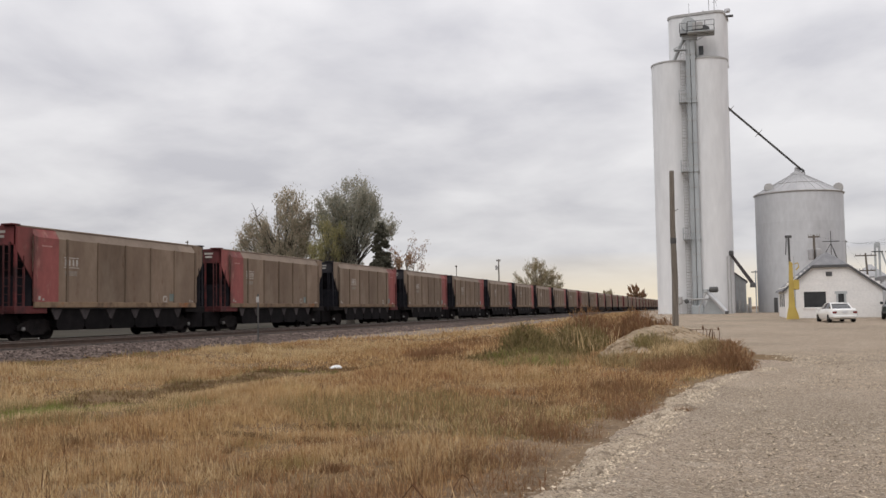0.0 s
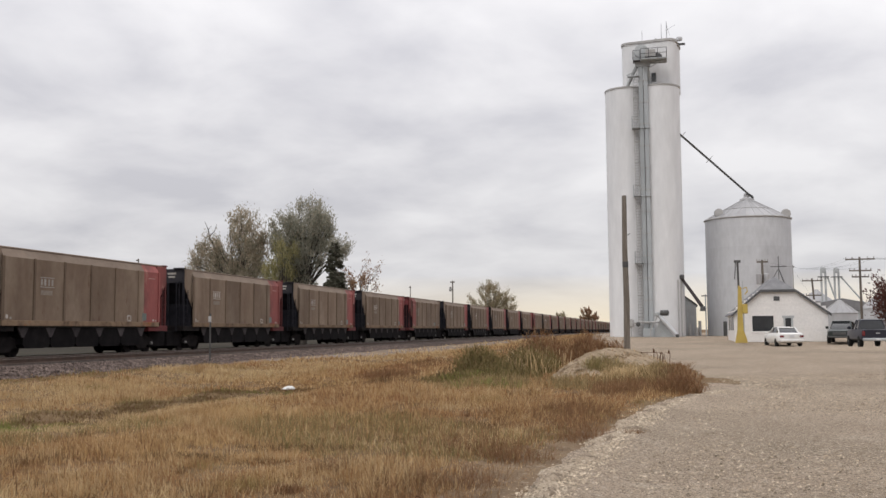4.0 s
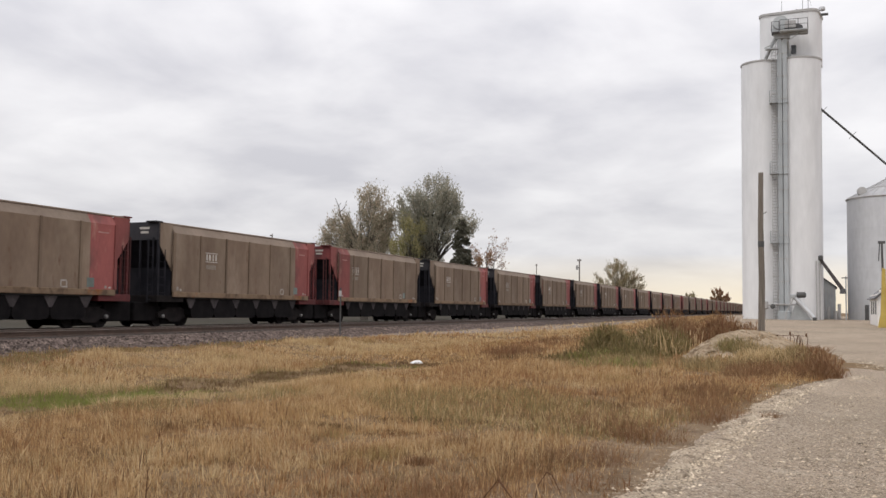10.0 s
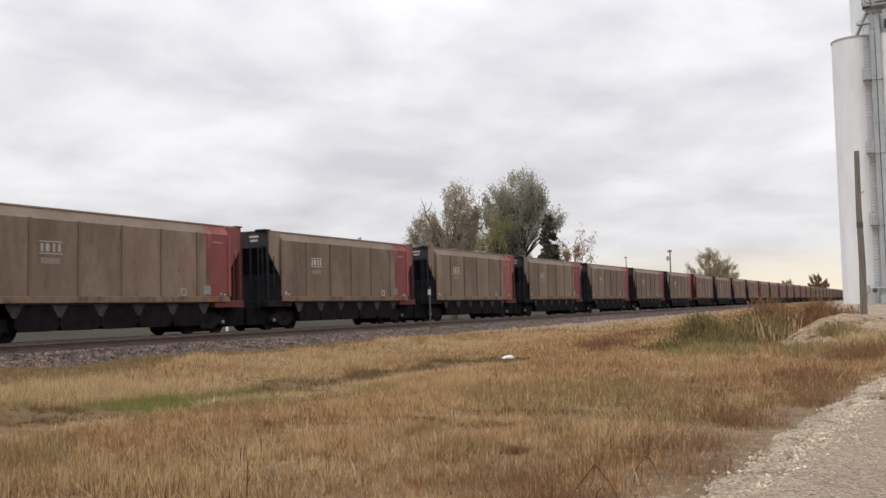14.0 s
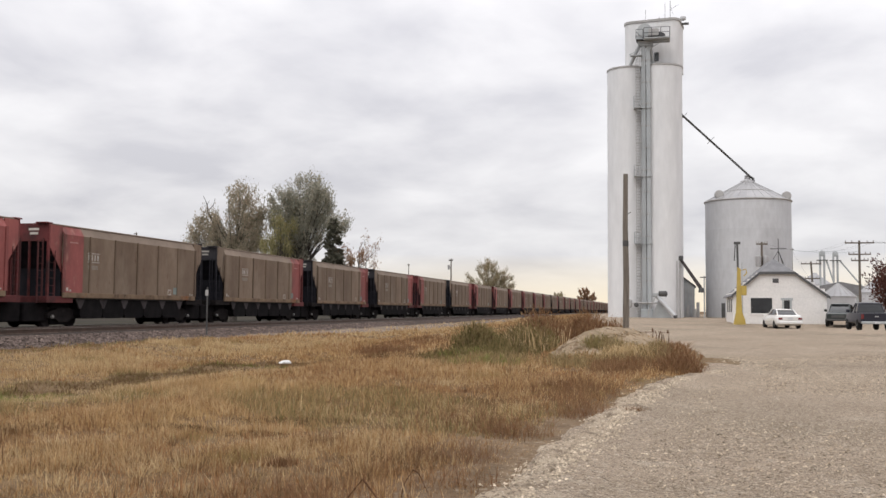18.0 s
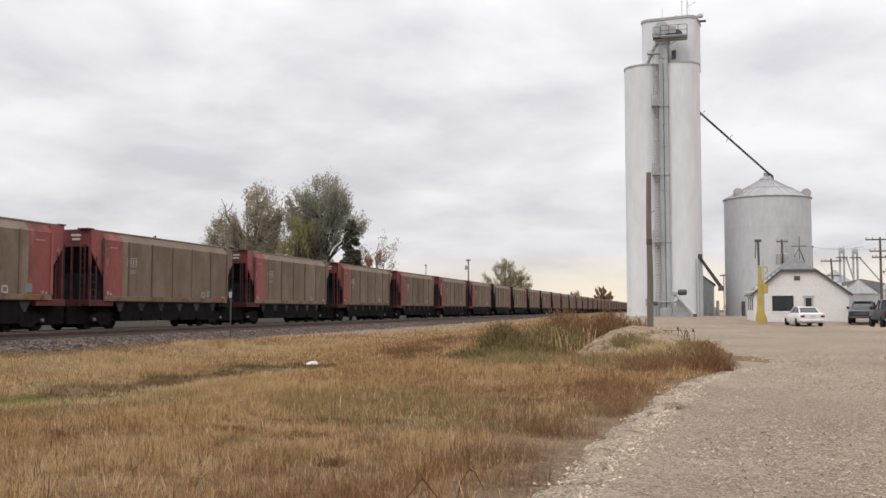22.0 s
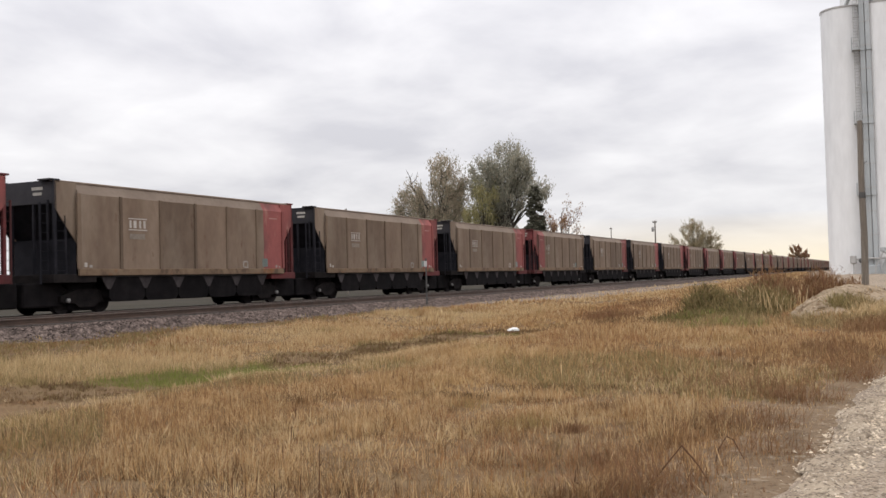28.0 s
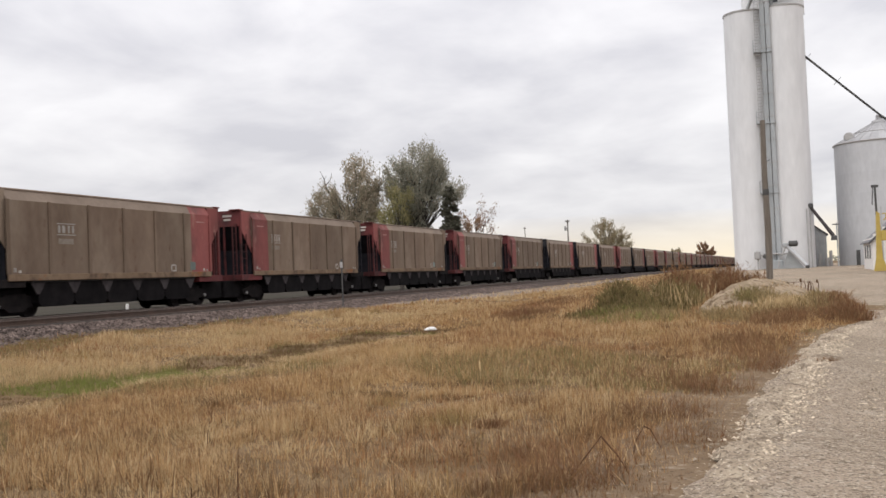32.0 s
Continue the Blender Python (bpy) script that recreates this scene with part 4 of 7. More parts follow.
    for py in (-0.3, 0.5):
        s.tube([(lx + 2.5, ly + py, 29.45), (lx + 2.5, ly + py, 30.5)], 0.035, 5)
    for h in (29.97, 30.5):
        s.tube([(lx - 0.1, ly - 1.4, h), (lx + 2.5, ly - 1.4, h), (lx + 2.5, ly + 0.5, h)], 0.03, 5)
    part("platform_rail", s, M_FASCIA, el)
    part("drive_motor", Shape().lathe([(0.1, -0.45), (0.24, -0.4), (0.24, 0.35), (0.1, 0.45)], 12, (lx + 1.6, ly - 0.4, 29.85), "x"), M_DARKSTEEL, el, smooth=True)
    part("distributor_spout", Shape().tube([(lx - 0.6, ly, 29.0), (lx - 1.6, ly + 0.6, 27.0)], 0.17, 10), M_GALV, el)
    part("distributor_spout", Shape().tube([(lx + 0.5, ly, 29.0), (lx + 0.8, ly + 1.2, 26.9)], 0.17, 10), M_GALV, el)
    s = Shape()
    s.tube([(lx - 1.6, ly - 0.4, 28.0), (lx - 0.4, ly - 0.4, 28.6), (lx - 0.9, ly - 0.5, 27.3)], 0.05, 6)
    s.box(lx - 1.5, lx - 0.3, ly - 0.6, ly, 27.85, 27.95)
    part("spout_walkway", s, M_GALV, el)
    # boot and lower gear
    part("leg_boot", Shape().box(lx - 0.55, lx + 0.65, ly - 0.6, ly + 0.4, base - 0.1, base + 0.85, 0.05), M_LEG, el)
    part("boot_pulley", Shape().lathe([(0.05, -0.2), (0.24, -0.15), (0.24, 0.15), (0.05, 0.2)], 14, (lx - 1.0, ly - 0.5, base + 1.3), "y"), M_DARKSTEEL, el, smooth=True)
    part("boot_pipe", Shape().tube([(lx - 1.6, ly - 0.5, base + 1.4), (lx - 0.9, ly - 0.55, base + 1.5), (lx + 1.1, ly - 0.55, base + 1.5)], 0.09, 8), M_TRIM, el)
    part("boot_pump", Shape().lathe([(0.12, 0), (0.3, 0.1), (0.3, 0.75), (0.12, 0.85)], 12, (lx - 1.7, ly - 0.5, base + 1.0)), M_TRIM, el, smooth=True)
    part("pump_leg", Shape().tube([(lx - 1.7, ly - 0.5, base - 0.1), (lx - 1.7, ly - 0.5, base + 1.05)], 0.06, 6), M_TRIM, el)
    part("load_spout_pipe", Shape().tube([(3.12, -1.87, base - 0.1), (3.12, -1.87, base + 5.8)], 0.05, 8), M_TRIM, el)
    part("load_spout_pipe", Shape().tube([(3.42, -1.56, base - 0.1), (3.42, -1.56, base + 5.8)], 0.045, 8), M_TRIM, el)
    return el


def build_receiving_gear():
    # inclined auger and cone-shaped cover at the foot of the elevator
    z = 0.85
    g = thing("pit_cover", "grey sheet-steel receiving pit cover at the elevator's foot", "pit cover", (-0.35, 101.0, z))
    part("cover", Shape().prism([(-0.85, -0.05), (1.3, -0.05), (0.0, 1.75), (-0.15, 1.8)], "y", -0.25, 0.6), M_GALV, g)
    a = thing("grain_auger", "grey inclined grain auger with a dark motor", "auger", (0, 100.2, z))
    part("auger_tube", Shape().tube([(1.1, -0.4, 0.2), (-0.75, 0.2, 2.35)], 0.2, 10), M_BIN, a, smooth=True)
    part("auger_foot", Shape().box(0.95, 1.3, -0.7, -0.1, 0, 0.3, 0.04), M_DARKSTEEL, a)
    part("motor", Shape().lathe([(0.1, -0.45), (0.28, -0.4), (0.28, 0.35), (0.1, 0.45)], 12, (-0.05, 0.1, 2.42), "x"), M_DARKSTEEL, a, smooth=True)
    part("support_leg", Shape().tube([(-0.7, 0.2, 2.2), (-1.45, 0.2, 0.7), (-1.5, 0.2, 0.0)], 0.06, 6), M_TRIM, a)
    part("discharge_hood", Shape().box(-1.05, -0.55, -0.1, 0.45, 2.1, 2.5, 0.06), M_GALV, a)
    # dark unloading spout that leans out beside the elevator
    sp = thing("unloading_spout", "dark steel spout on a slim mast beside the elevator", "spout", (2.1, 103.3, 0.86))
    part("spout_tube", Shape().tube([(-0.30, 0, 5.9), (1.6, -0.3, 3.05)], [0.15, 0.19], 10), M_POCKET, sp, smooth=True)
    part("spout_head", Shape().box(-0.6, -0.1, -0.3, 0.3, 5.85, 6.35, 0.08), M_DARKSTEEL, sp)
    part("spout_boot", Shape().lathe([(0.30, 0.0), (0.26, 0.35), (0.18, 0.5)], 12, (1.65, -0.3, 2.6)), M_DARKSTEEL, sp)
    part("mast", Shape().tube([(1.95, 0.0, 0.0), (1.95, 0.0, 4.3)], 0.06, 8), M_GALV, sp)
    part("mast_arm", Shape().box(1.55, 2.15, -0.06, 0.06, 4.1, 4.2), M_DARKSTEEL, sp)
    sh = thing("machine_shed", "narrow grey metal shed with a steep dark roof edge", "shed", (3.1, 112.0, 0.9))
    part("wall", Shape().prism([(-1.7, -0.2), (0.15, -0.2), (0.15, 3.3), (-1.7, 4.7)], "y", -4, 4), M_GALV, sh)
    part("roof", Shape().prism([(-1.8, 4.74), (0.3, 3.16), (0.3, 3.34), (-1.8, 4.92)], "y", -4.15, 4.15), M_FASCIA, sh)
    for x, y, h in ((-0.6, -5.2, 1.3), (0.1, -5.6, 0.9), (0.45, -5.0, 1.6)):
        part("side_duct", Shape().tube([(x, y, -0.1), (x, y, h)], 0.16, 8), M_TRIM, sh)
    for k in range(6):
        part("wall_batten", Shape().box(-1.5 + k * 0.28, -1.42 + k * 0.28, -4.04, -3.99, -0.1, 3.2), M_TRIM, sh)


def build_bin():
    base, eave, apex, R = 0.92, 13.25, 15.65, 4.42
    b = thing("grain_bin", "large galvanised steel grain bin with a conical roof", "grain bin", (8.87, 109.4, 0))
    rings = 12
    step = (eave - base) / rings
    for k in range(rings):
        z = base + k * step
        prof = []
        for q in range(9):
            prof.append((R + 0.004 * math.cos(q * math.pi), z + step * q / 8))
        prof = [(R + 0.006, z)] + prof[1:-1] + [(R + 0.002, z + step)]
        part("wall_ring", Shape().lathe(prof, 72), M_BIN, b, smooth=True)
    part("eave_ring", Shape().lathe([(R + 0.08, eave - 0.08), (R + 0.14, eave), (R + 0.05, eave + 0.08)], 72), M_TRIM, b, smooth=True)
    n = 30
    for k in range(n):
        a0, a1 = 2 * math.pi * k / n, 2 * math.pi * (k + 1) / n
        r0, r1 = R + 0.12, 0.55
        vs = []
        for a in (a0, a1):
            for r, z in ((r0, eave + 0.03), (r1, apex - 0.2)):
                vs.append((r * math.cos(a), r * math.sin(a), z))
        s = Shape().add([vs[0], vs[2], vs[3], vs[1]], [(0, 1, 2, 3)])
        m = Vector((0, 0, 0.06))
        s.tube([Vector(vs[0]) + m * 0.3, Vector(vs[1]) + m * 0.3], 0.03, 5)
        part("roof_sheet", s, M_BINROOF, b)
    part("roof_band", Shape().lathe([(2.62, eave + 1.02), (2.66, eave + 1.10), (2.45, eave + 1.16)], 60), M_TRIM, b)
    part("roof_cap", Shape().lathe([(0.75, apex - 0.28), (0.7, apex - 0.1), (0.3, apex + 0.12), (0.28, apex + 0.5)], 20), M_BINROOF, b, smooth=True)
    for sx in (-3.05, 3.75):
        part("roof_vent", Shape().lathe([(0.1, -0.3), (0.42, -0.28), (0.5, 0.0), (0.42, 0.28), (0.1, 0.3)], 16, (sx, -2.3 if sx < 0 else -1.9, eave + (0.62 if sx < 0 else 0.42)), "y"), M_TRIM, b, "grey round roof fan", True)
        part("vent_neck", Shape().tube([(sx, -2.2 if sx < 0 else -1.8, eave + 0.05), (sx, -2.3 if sx < 0 else -1.9, eave + 0.45)], 0.2, 10), M_BINROOF, b)
    part("bin_door", Shape().box(-3.0, -2.3, -3.55, -3.42, base, base + 1.5), M_DARKSTEEL, b)
    part("fan_housing", Shape().box(-2.2, -0.9, -5.2, -4.3, base - 0.05, base + 1.1, 0.06), M_WALLWHITE, b)
    # spout from the elevator to the bin's peak
    sp = thing("overhead_spout", "long slim steel spout sloping from the elevator to the bin roof", "spout", (0, 0, 0))
    a, c = Vector((1.9, 104.0, 22.0)), Vector((9.2, 109.2, 15.95))
    part("pipe", Shape().tube([a, c], 0.11, 8), M_DARKSTEEL, sp, smooth=True)
    part("pipe_end", Shape().tube([c, c + Vector((0.25, 0.1, -0.15)), c + Vector((0.3, 0.12, -0.55))], 0.14, 8), M_DARKSTEEL, sp)
    for t in (0.04, 0.42):
        p = a.lerp(c, t)
        part("bracket", Shape().tube([p + Vector((-0.35, 0, -0.30)), p + Vector((0.35, 0, 0.42))], 0.035, 5), M_GALV, sp)


def build_office():
    gz = 0.62
    o = thing("office_building", "small white office building with a clipped gable and grey roof", "office", (0, 78, gz))
    L, Rr, D = 5.15, 11.9, 8.0
    e, c = 2.40, 3.85
    cl, cr = 7.10, 9.62
    # front wall with openings
    wl, wr, wb, wt_ = 6.45, 8.0, 0.78, 1.98
    dl, dr, db, dt = 8.84, 9.26, 0.92, 1.80
    pieces = [[(L, 0), (wl, 0), (wl, e - 0.02), (L, e - 0.02)], [(wl, 0), (wr, 0), (wr, wb), (wl, wb)], [(wl, wt_), (wr, wt_), (wr, e - 0.02), (wl, e - 0.02)],
              [(wr, 0), (dl, 0), (dl, e - 0.02), (wr, e - 0.02)], [(dl, 0), (dr, 0), (dr, db), (dl, db)], [(dl, dt), (dr, dt), (dr, e - 0.02), (dl, e - 0.02)], [(dr, 0), (Rr, 0), (Rr, e - 0.02), (dr, e - 0.02)],
              [(L, e - 0.02), (Rr, e - 0.02), (cr, c), (cl, c)]]
    s = Shape()
    for p in pieces:
        s.prism(p, "y", 0.0, 0.18)
    part("front_wall", s, M_WALLWHITE, o)
    for k in range(16):
        z = 0.12 + 0.235 * k
        if z > c - 0.1:
            break
        x0, x1 = L, Rr
        if z > e:
            f = (z - e) / (c - e)
            x0, x1 = L + (cl - L) * f, Rr + (cr - Rr) * f
        spans = [(x0, x1)]
        if wb - 0.1 < z < wt_ + 0.1:
            spans = [(x0, wl - 0.12), (wr + 0.12, dl - 0.15), (dr + 0.15, x1)]
        for a, b in spans:
            part("siding_board", Shape().box(a + 0.02, b - 0.02, -0.007, 0.0, z, z + 0.229), M_WALLWHITE, o)
    part("side_wall", Shape().box(L, L + 0.18, 0.18, D, 0, e), M_WALLWHITE, o)
    part("side_wall", Shape().box(Rr - 0.18, Rr, 0.18, D, 0, e), M_WALLWHITE, o)
    part("back_wall", Shape().box(L + 0.18, Rr - 0.18, D - 0.18, D, 0, e), M_WALLWHITE, o)
    w = part("window", Shape().box(wl, wr, 0.08, 0.11, wb, wt_), M_GLASS, o, "wide dark office window")
    s = Shape()
    for a, b, q, r in ((wl - 0.1, wr + 0.1, wt_, wt_ + 0.1), (wl - 0.1, wr + 0.1, wb - 0.1, wb), (wl - 0.1, wl, wb, wt_), (wr, wr + 0.1, wb, wt_)):
        s.box(a, b, -0.04, 0.1, q, r)
    part("window_frame", s, M_WALLWHITE, w)
    d = part("window", Shape().box(dl, dr, 0.08, 0.11, db, dt), M_GLASS, o, "narrow dark window")
    s = Shape()
    for a, b, q, r in ((dl - 0.22, dr + 0.22, dt, dt + 0.18), (dl - 0.13, dr + 0.13, db - 0.1, db), (dl - 0.13, dl, db, dt), (dr, dr + 0.13, db, dt)):
        s.box(a, b, -0.05, 0.1, q, r)
    part("window_frame", s, M_GALV, d)
    part("gable_vent", Shape().box(8.05, 8.48, -0.04, 0.0, 3.12, 3.45), M_FASCIA, o, "dark louvred gable vent")
    # roof: two slopes and the clipped hip, with fascia
    pk = 5.02
    mid = (cl + cr) / 2
    ov = 0.22

    def slab(pts, mat, name, th=0.09):
        n = len(pts)
        vs = pts + [(x, y, z - th) for x, y, z in pts]
        fs = [tuple(range(n)), tuple(range(2 * n - 1, n - 1, -1))] + [(i, n + i, n + (i + 1) % n, (i + 1) % n) for i in range(n)]
        part(name, Shape().add(vs, fs), mat, o)

    le = (L - ov, e - 0.28)
    re = (Rr + ov, e - 0.28)
    slab([(le[0], -ov, le[1]), (cl, -ov, c + 0.12), (mid, 1.9, pk), (mid, D + ov, pk), (le[0], D + ov, le[1])], M_SHINGLE, "roof_slope")
    slab([(re[0], -ov, re[1]), (re[0], D + ov, re[1]), (mid, D + ov, pk), (mid, 1.9, pk), (cr, -ov, c + 0.12)], M_SHINGLE, "roof_slope")
    slab([(cl, -ov, c + 0.12), (cr, -ov, c + 0.12), (mid, 1.9, pk)], M_SHINGLE, "roof_hip")
    for p, q in (((le[0], le[1]), (cl, c + 0.12)), ((cl, c + 0.12), (cr, c + 0.12)), ((cr, c + 0.12), (re[0], re[1]))):
        s = Shape().prism([(p[0], p[1] - 0.20), (q[0], q[1] - 0.20), (q[0], q[1] - 0.02), (p[0], p[1] - 0.02)], "y", -ov - 0.03, -ov)
        part("fascia", s, M_FASCIA, o)
    for k in range(3):
        part("side_window", Shape().box(L - 0.03, L, 1.2 + 2.2 * k, 2.2 + 2.2 * k, 0.9, 1.9), M_GLASS, o)
    # aerial on the roof
    a = thing("roof_aerial", "slim television aerial on a tripod on the office roof", "aerial", (8.75, 80.4, gz + 4.9))
    part("mast", Shape().tube([(0, 0, -0.3), (0, 0, 1.75)], 0.03, 6), M_DARKSTEEL, a)
    part("boom", Shape().tube([(-0.6, 0, 0.95), (0.6, 0, 0.95)], 0.03, 5), M_DARKSTEEL, a)
    for x in (-0.55, 0.3):
        part("element", Shape().tube([(x, -0.4, 0.95), (x, 0.4, 0.95)], 0.015, 4), M_DARKSTEEL, a)
    for x, y in ((-0.75, 0), (0.45, 0.3), (0.45, -0.3)):
        part("tripod_leg", Shape().tube([(0, 0, 0.8), (x, y, -0.5)], 0.025, 5), M_DARKSTEEL, a)


def build_probe():
    p = thing("grain_probe_stand", "tall yellow grain sampling probe with a dark mast", "grain probe", (5.3, 74, 0.62))
    part("post", Shape().prism([(-0.40, 0), (0.46, 0), (0.40, 0.35), (0.20, 0.9), (0.14, 2.6), (0.12, 4.0), (-0.10, 4.15), (-0.16, 2.4), (-0.22, 0.9)], "y", -0.2, 0.2), M_YELLOW, p, "yellow painted steel post")
    part("control_box", Shape().box(0.15, 0.52, -0.3, 0.22, 2.1, 2.8, 0.03), M_YELLOW, p)
    part("hook", Shape().tube([(0.15, 0, 3.9), (0.5, 0, 4.0), (0.55, 0, 3.7), (0.35, 0, 3.5)], 0.05, 6), M_YELLOW, p)
    part("guide_tube", Shape().tube([(0.24, -0.1, 0.7), (0.22, -0.1, 4.5)], 0.045, 6), M_GALV, p)
    part("mast", Shape().tube([(-0.05, 0, 3.9), (-0.08, 0, 5.9)], 0.075, 8), M_DARKSTEEL, p)
    part("mast_brace", Shape().tube([(-0.3, 0, 4.6), (-0.22, 0, 5.8)], 0.04, 6), M_DARKSTEEL, p)
    part("mast_cap", Shape().box(-0.32, 0.14, -0.12, 0.12, 5.8, 5.98), M_DARKSTEEL, p)


# ---- poles and wires ----
def utility_pole(at, height, arms, label, lean=0.0, r=0.15, transformer=False, insulators=True):
    p = thing("utility_pole", label, "utility pole", at, group="")
    x1 = lean * height
    part("shaft", Shape().tube([(0, 0, -0.4), (x1 * 0.5, 0, height * 0.5), (x1, 0, height)], [r, r * 0.85, r * 0.7], 10), M_WOODPOLE, p, smooth=True)
    for z, half in arms:
        x = x1 * z / height
        arm = part("crossarm", Shape().box(x - half, x + half, -0.22, -0.10, z - 0.07, z + 0.07, 0.01), M_WOODPOLE, p)
        if insulators:
            for k in (-1, -0.55, 0.55, 1):
                part("insulator", Shape().lathe([(0.03, 0.0), (0.07, 0.03), (0.05, 0.10), (0.06, 0.16), (0.02, 0.2)], 8, (x + half * k * 0.95, -0.16, z + 0.07)), M_TRIM, arm)
    if transformer:
        for sx in (-0.42, 0.42):
            part("transformer", Shape().lathe([(0.24, 0), (0.26, 0.06), (0.26, 0.95), (0.18, 1.02)], 14, (x1 + sx * 0.8, -0.3, height - 2.3)), M_BINROOF, p, smooth=True)
    return p


def wire(a, b, sag, label="slack black overhead cable"):
    a, b = Vector(a), Vector(b)
    pts = [a.lerp(b, k / 12) - Vector((0, 0, sag * 4 * (k / 12) * (1 - k / 12))) for k in range(13)]
    solid("overhead_cable", Shape().tube(pts, 0.007, 4), M_WIRE, label, "cable", group="overhead cables")


def build_poles():
    p = thing("lone_post", "weathered grey wooden pole with no arms", "pole", (-1.46, 38.4, 0.72))
    part("shaft", Shape().tube([(0, 0, -0.3), (0.03, 0, 2), (0.0, 0, 4), (0.02, 0, 6.1)], [0.125, 0.115, 0.10, 0.088], 12), M_WOODPOLE, p, smooth=True)
    part("band", Shape().lathe([(0.11, 0), (0.115, 0.02), (0.115, 0.2), (0.11, 0.22)], 12, (0.01, 0, 3.3)), M_DARKSTEEL, p)
    part("spike", Shape().tube([(0.1, 0, 4.55), (0.22, 0, 4.62)], 0.015, 5), M_DARKSTEEL, p)
    utility_pole((20.1, 110, 0.9), 8.2, ((7.95, 1.45), (6.75, 1.1), (6.1, 0.85)), "tall wooden utility pole with three crossarms beside the lot")
    utility_pole((18.2, 128, 0.9), 6.9, ((6.6, 1.2), (4.8, 0.9)), "leaning wooden utility pole with two crossarms", lean=-0.06)
    utility_pole((8.9, 95, 0.8), 7.2, ((7.0, 0.5),), "wooden pole with transformers behind the office", transformer=True)
    utility_pole((13.6, 112, 0.9), 7.6, ((7.4, 0.2),), "slim wooden pole behind the grain bin", r=0.12, insulators=False)
    utility_pole((-34.5, 160, 0.0), 10.0, ((9.7, 0.35),), "slim line pole with a lamp beyond the railway", r=0.14)
    can = thing("pole_transformer", "small grey transformer can on the far line pole", "transformer", (-34.85, 159.8, 8.2))
    part("can", Shape().lathe([(0.18, 0), (0.2, 0.05), (0.2, 0.7), (0.12, 0.78)], 12), M_TRIM, can, smooth=True)
    part("bracket", Shape().box(0.1, 0.35, -0.04, 0.24, 0.3, 0.38), M_DARKSTEEL, can)
    utility_pole((-41.8, 160, 0.0), 9.2, ((9.0, 0.2),), "slim line pole beyond the railway", r=0.09, insulators=False)
    utility_pole((-63.6, 110, 0.0), 10.8, ((10.6, 0.2),), "slim line pole beyond the railway", r=0.10, insulators=False)
    for k in (-1.5, -0.8, 0.8, 1.5):
        wire((20.1 + k, 110, 8.95), (48 + k, 100, 9.6), 0.7)
        wire((20.1 + k, 110, 8.95), (17.7 + k * 0.9, 128, 9.0), 0.3)
    wire((20.1, 110, 8.0), (8.9, 95, 7.9), 0.5)
    wire((13.6, 112, 8.3), (18.0, 128, 5.2), 0.2)
    # slim track marker by the ballast
    m = thing("track_marker", "slim dark steel track marker post with a small pale plate", "marker post", (-19.9, 40.6, 0.24))
    part("post", Shape().tube([(0, 0, -0.3), (0, 0, 2.22)], 0.035, 6), M_DARKSTEEL, m)
    part("base_plate", Shape().box(-0.22, 0.22, -0.12, 0.12, -0.02, 0.06, 0.02), M_DARKSTEEL, m)
    part("plate", Shape().box(-0.07, 0.07, -0.055, -0.04, 1.84, 2.10), M_TRIM, m, "small pale plate")
    w = thing("boundary_post", "short white post in the grass beyond the track", "post", (-38.0, 49.1, -0.1))
    part("shaft", Shape().lathe([(0.09, -0.2), (0.09, 0.68), (0.06, 0.74)], 10), M_WALLWHITE, w)


# ---- parked vehicles ----
def wheel_on(car, x, y, r, w=0.22):
    side = 1 if x > 0 else -1
    ty = part("wheel", Shape().lathe([(r * 0.62, -w / 2), (r * 0.94, -w / 2), (r, -w * 0.3), (r, w * 0.3), (r * 0.94, w / 2), (r * 0.62, w / 2)], 22, (x, y, r), "x"), M_RUBBER, car, smooth=True)
    part("hubcap", Shape().lathe([(r * 0.6, x + side * (w / 2 - 0.05)), (r * 0.55, x + side * (w / 2 - 0.01)), (r * 0.15, x + side * (w / 2))], 18, (0, y, r), "x"), M_CHROME, ty)


def loft(sections):
    """A body from cross-sections along y: each is (y, [(half width, z), ...]) mirrored left and right."""
    s = Shape()
    n = len(sections[0][1]) * 2
    for y, half in sections:
        ring = [(x, y, z) for x, z in half] + [(-x, y, z) for x, z in half[::-1]]
        s.v += ring
    for i in range(len(sections) - 1):
        for k in range(n):
            j = (k + 1) % n
            s.f.append((i * n + k, i * n + j, (i + 1) * n + j, (i + 1) * n + k))
    s.f += [tuple(range(n - 1, -1, -1)), tuple(range((len(sections) - 1) * n, len(sections) * n))]
    return s


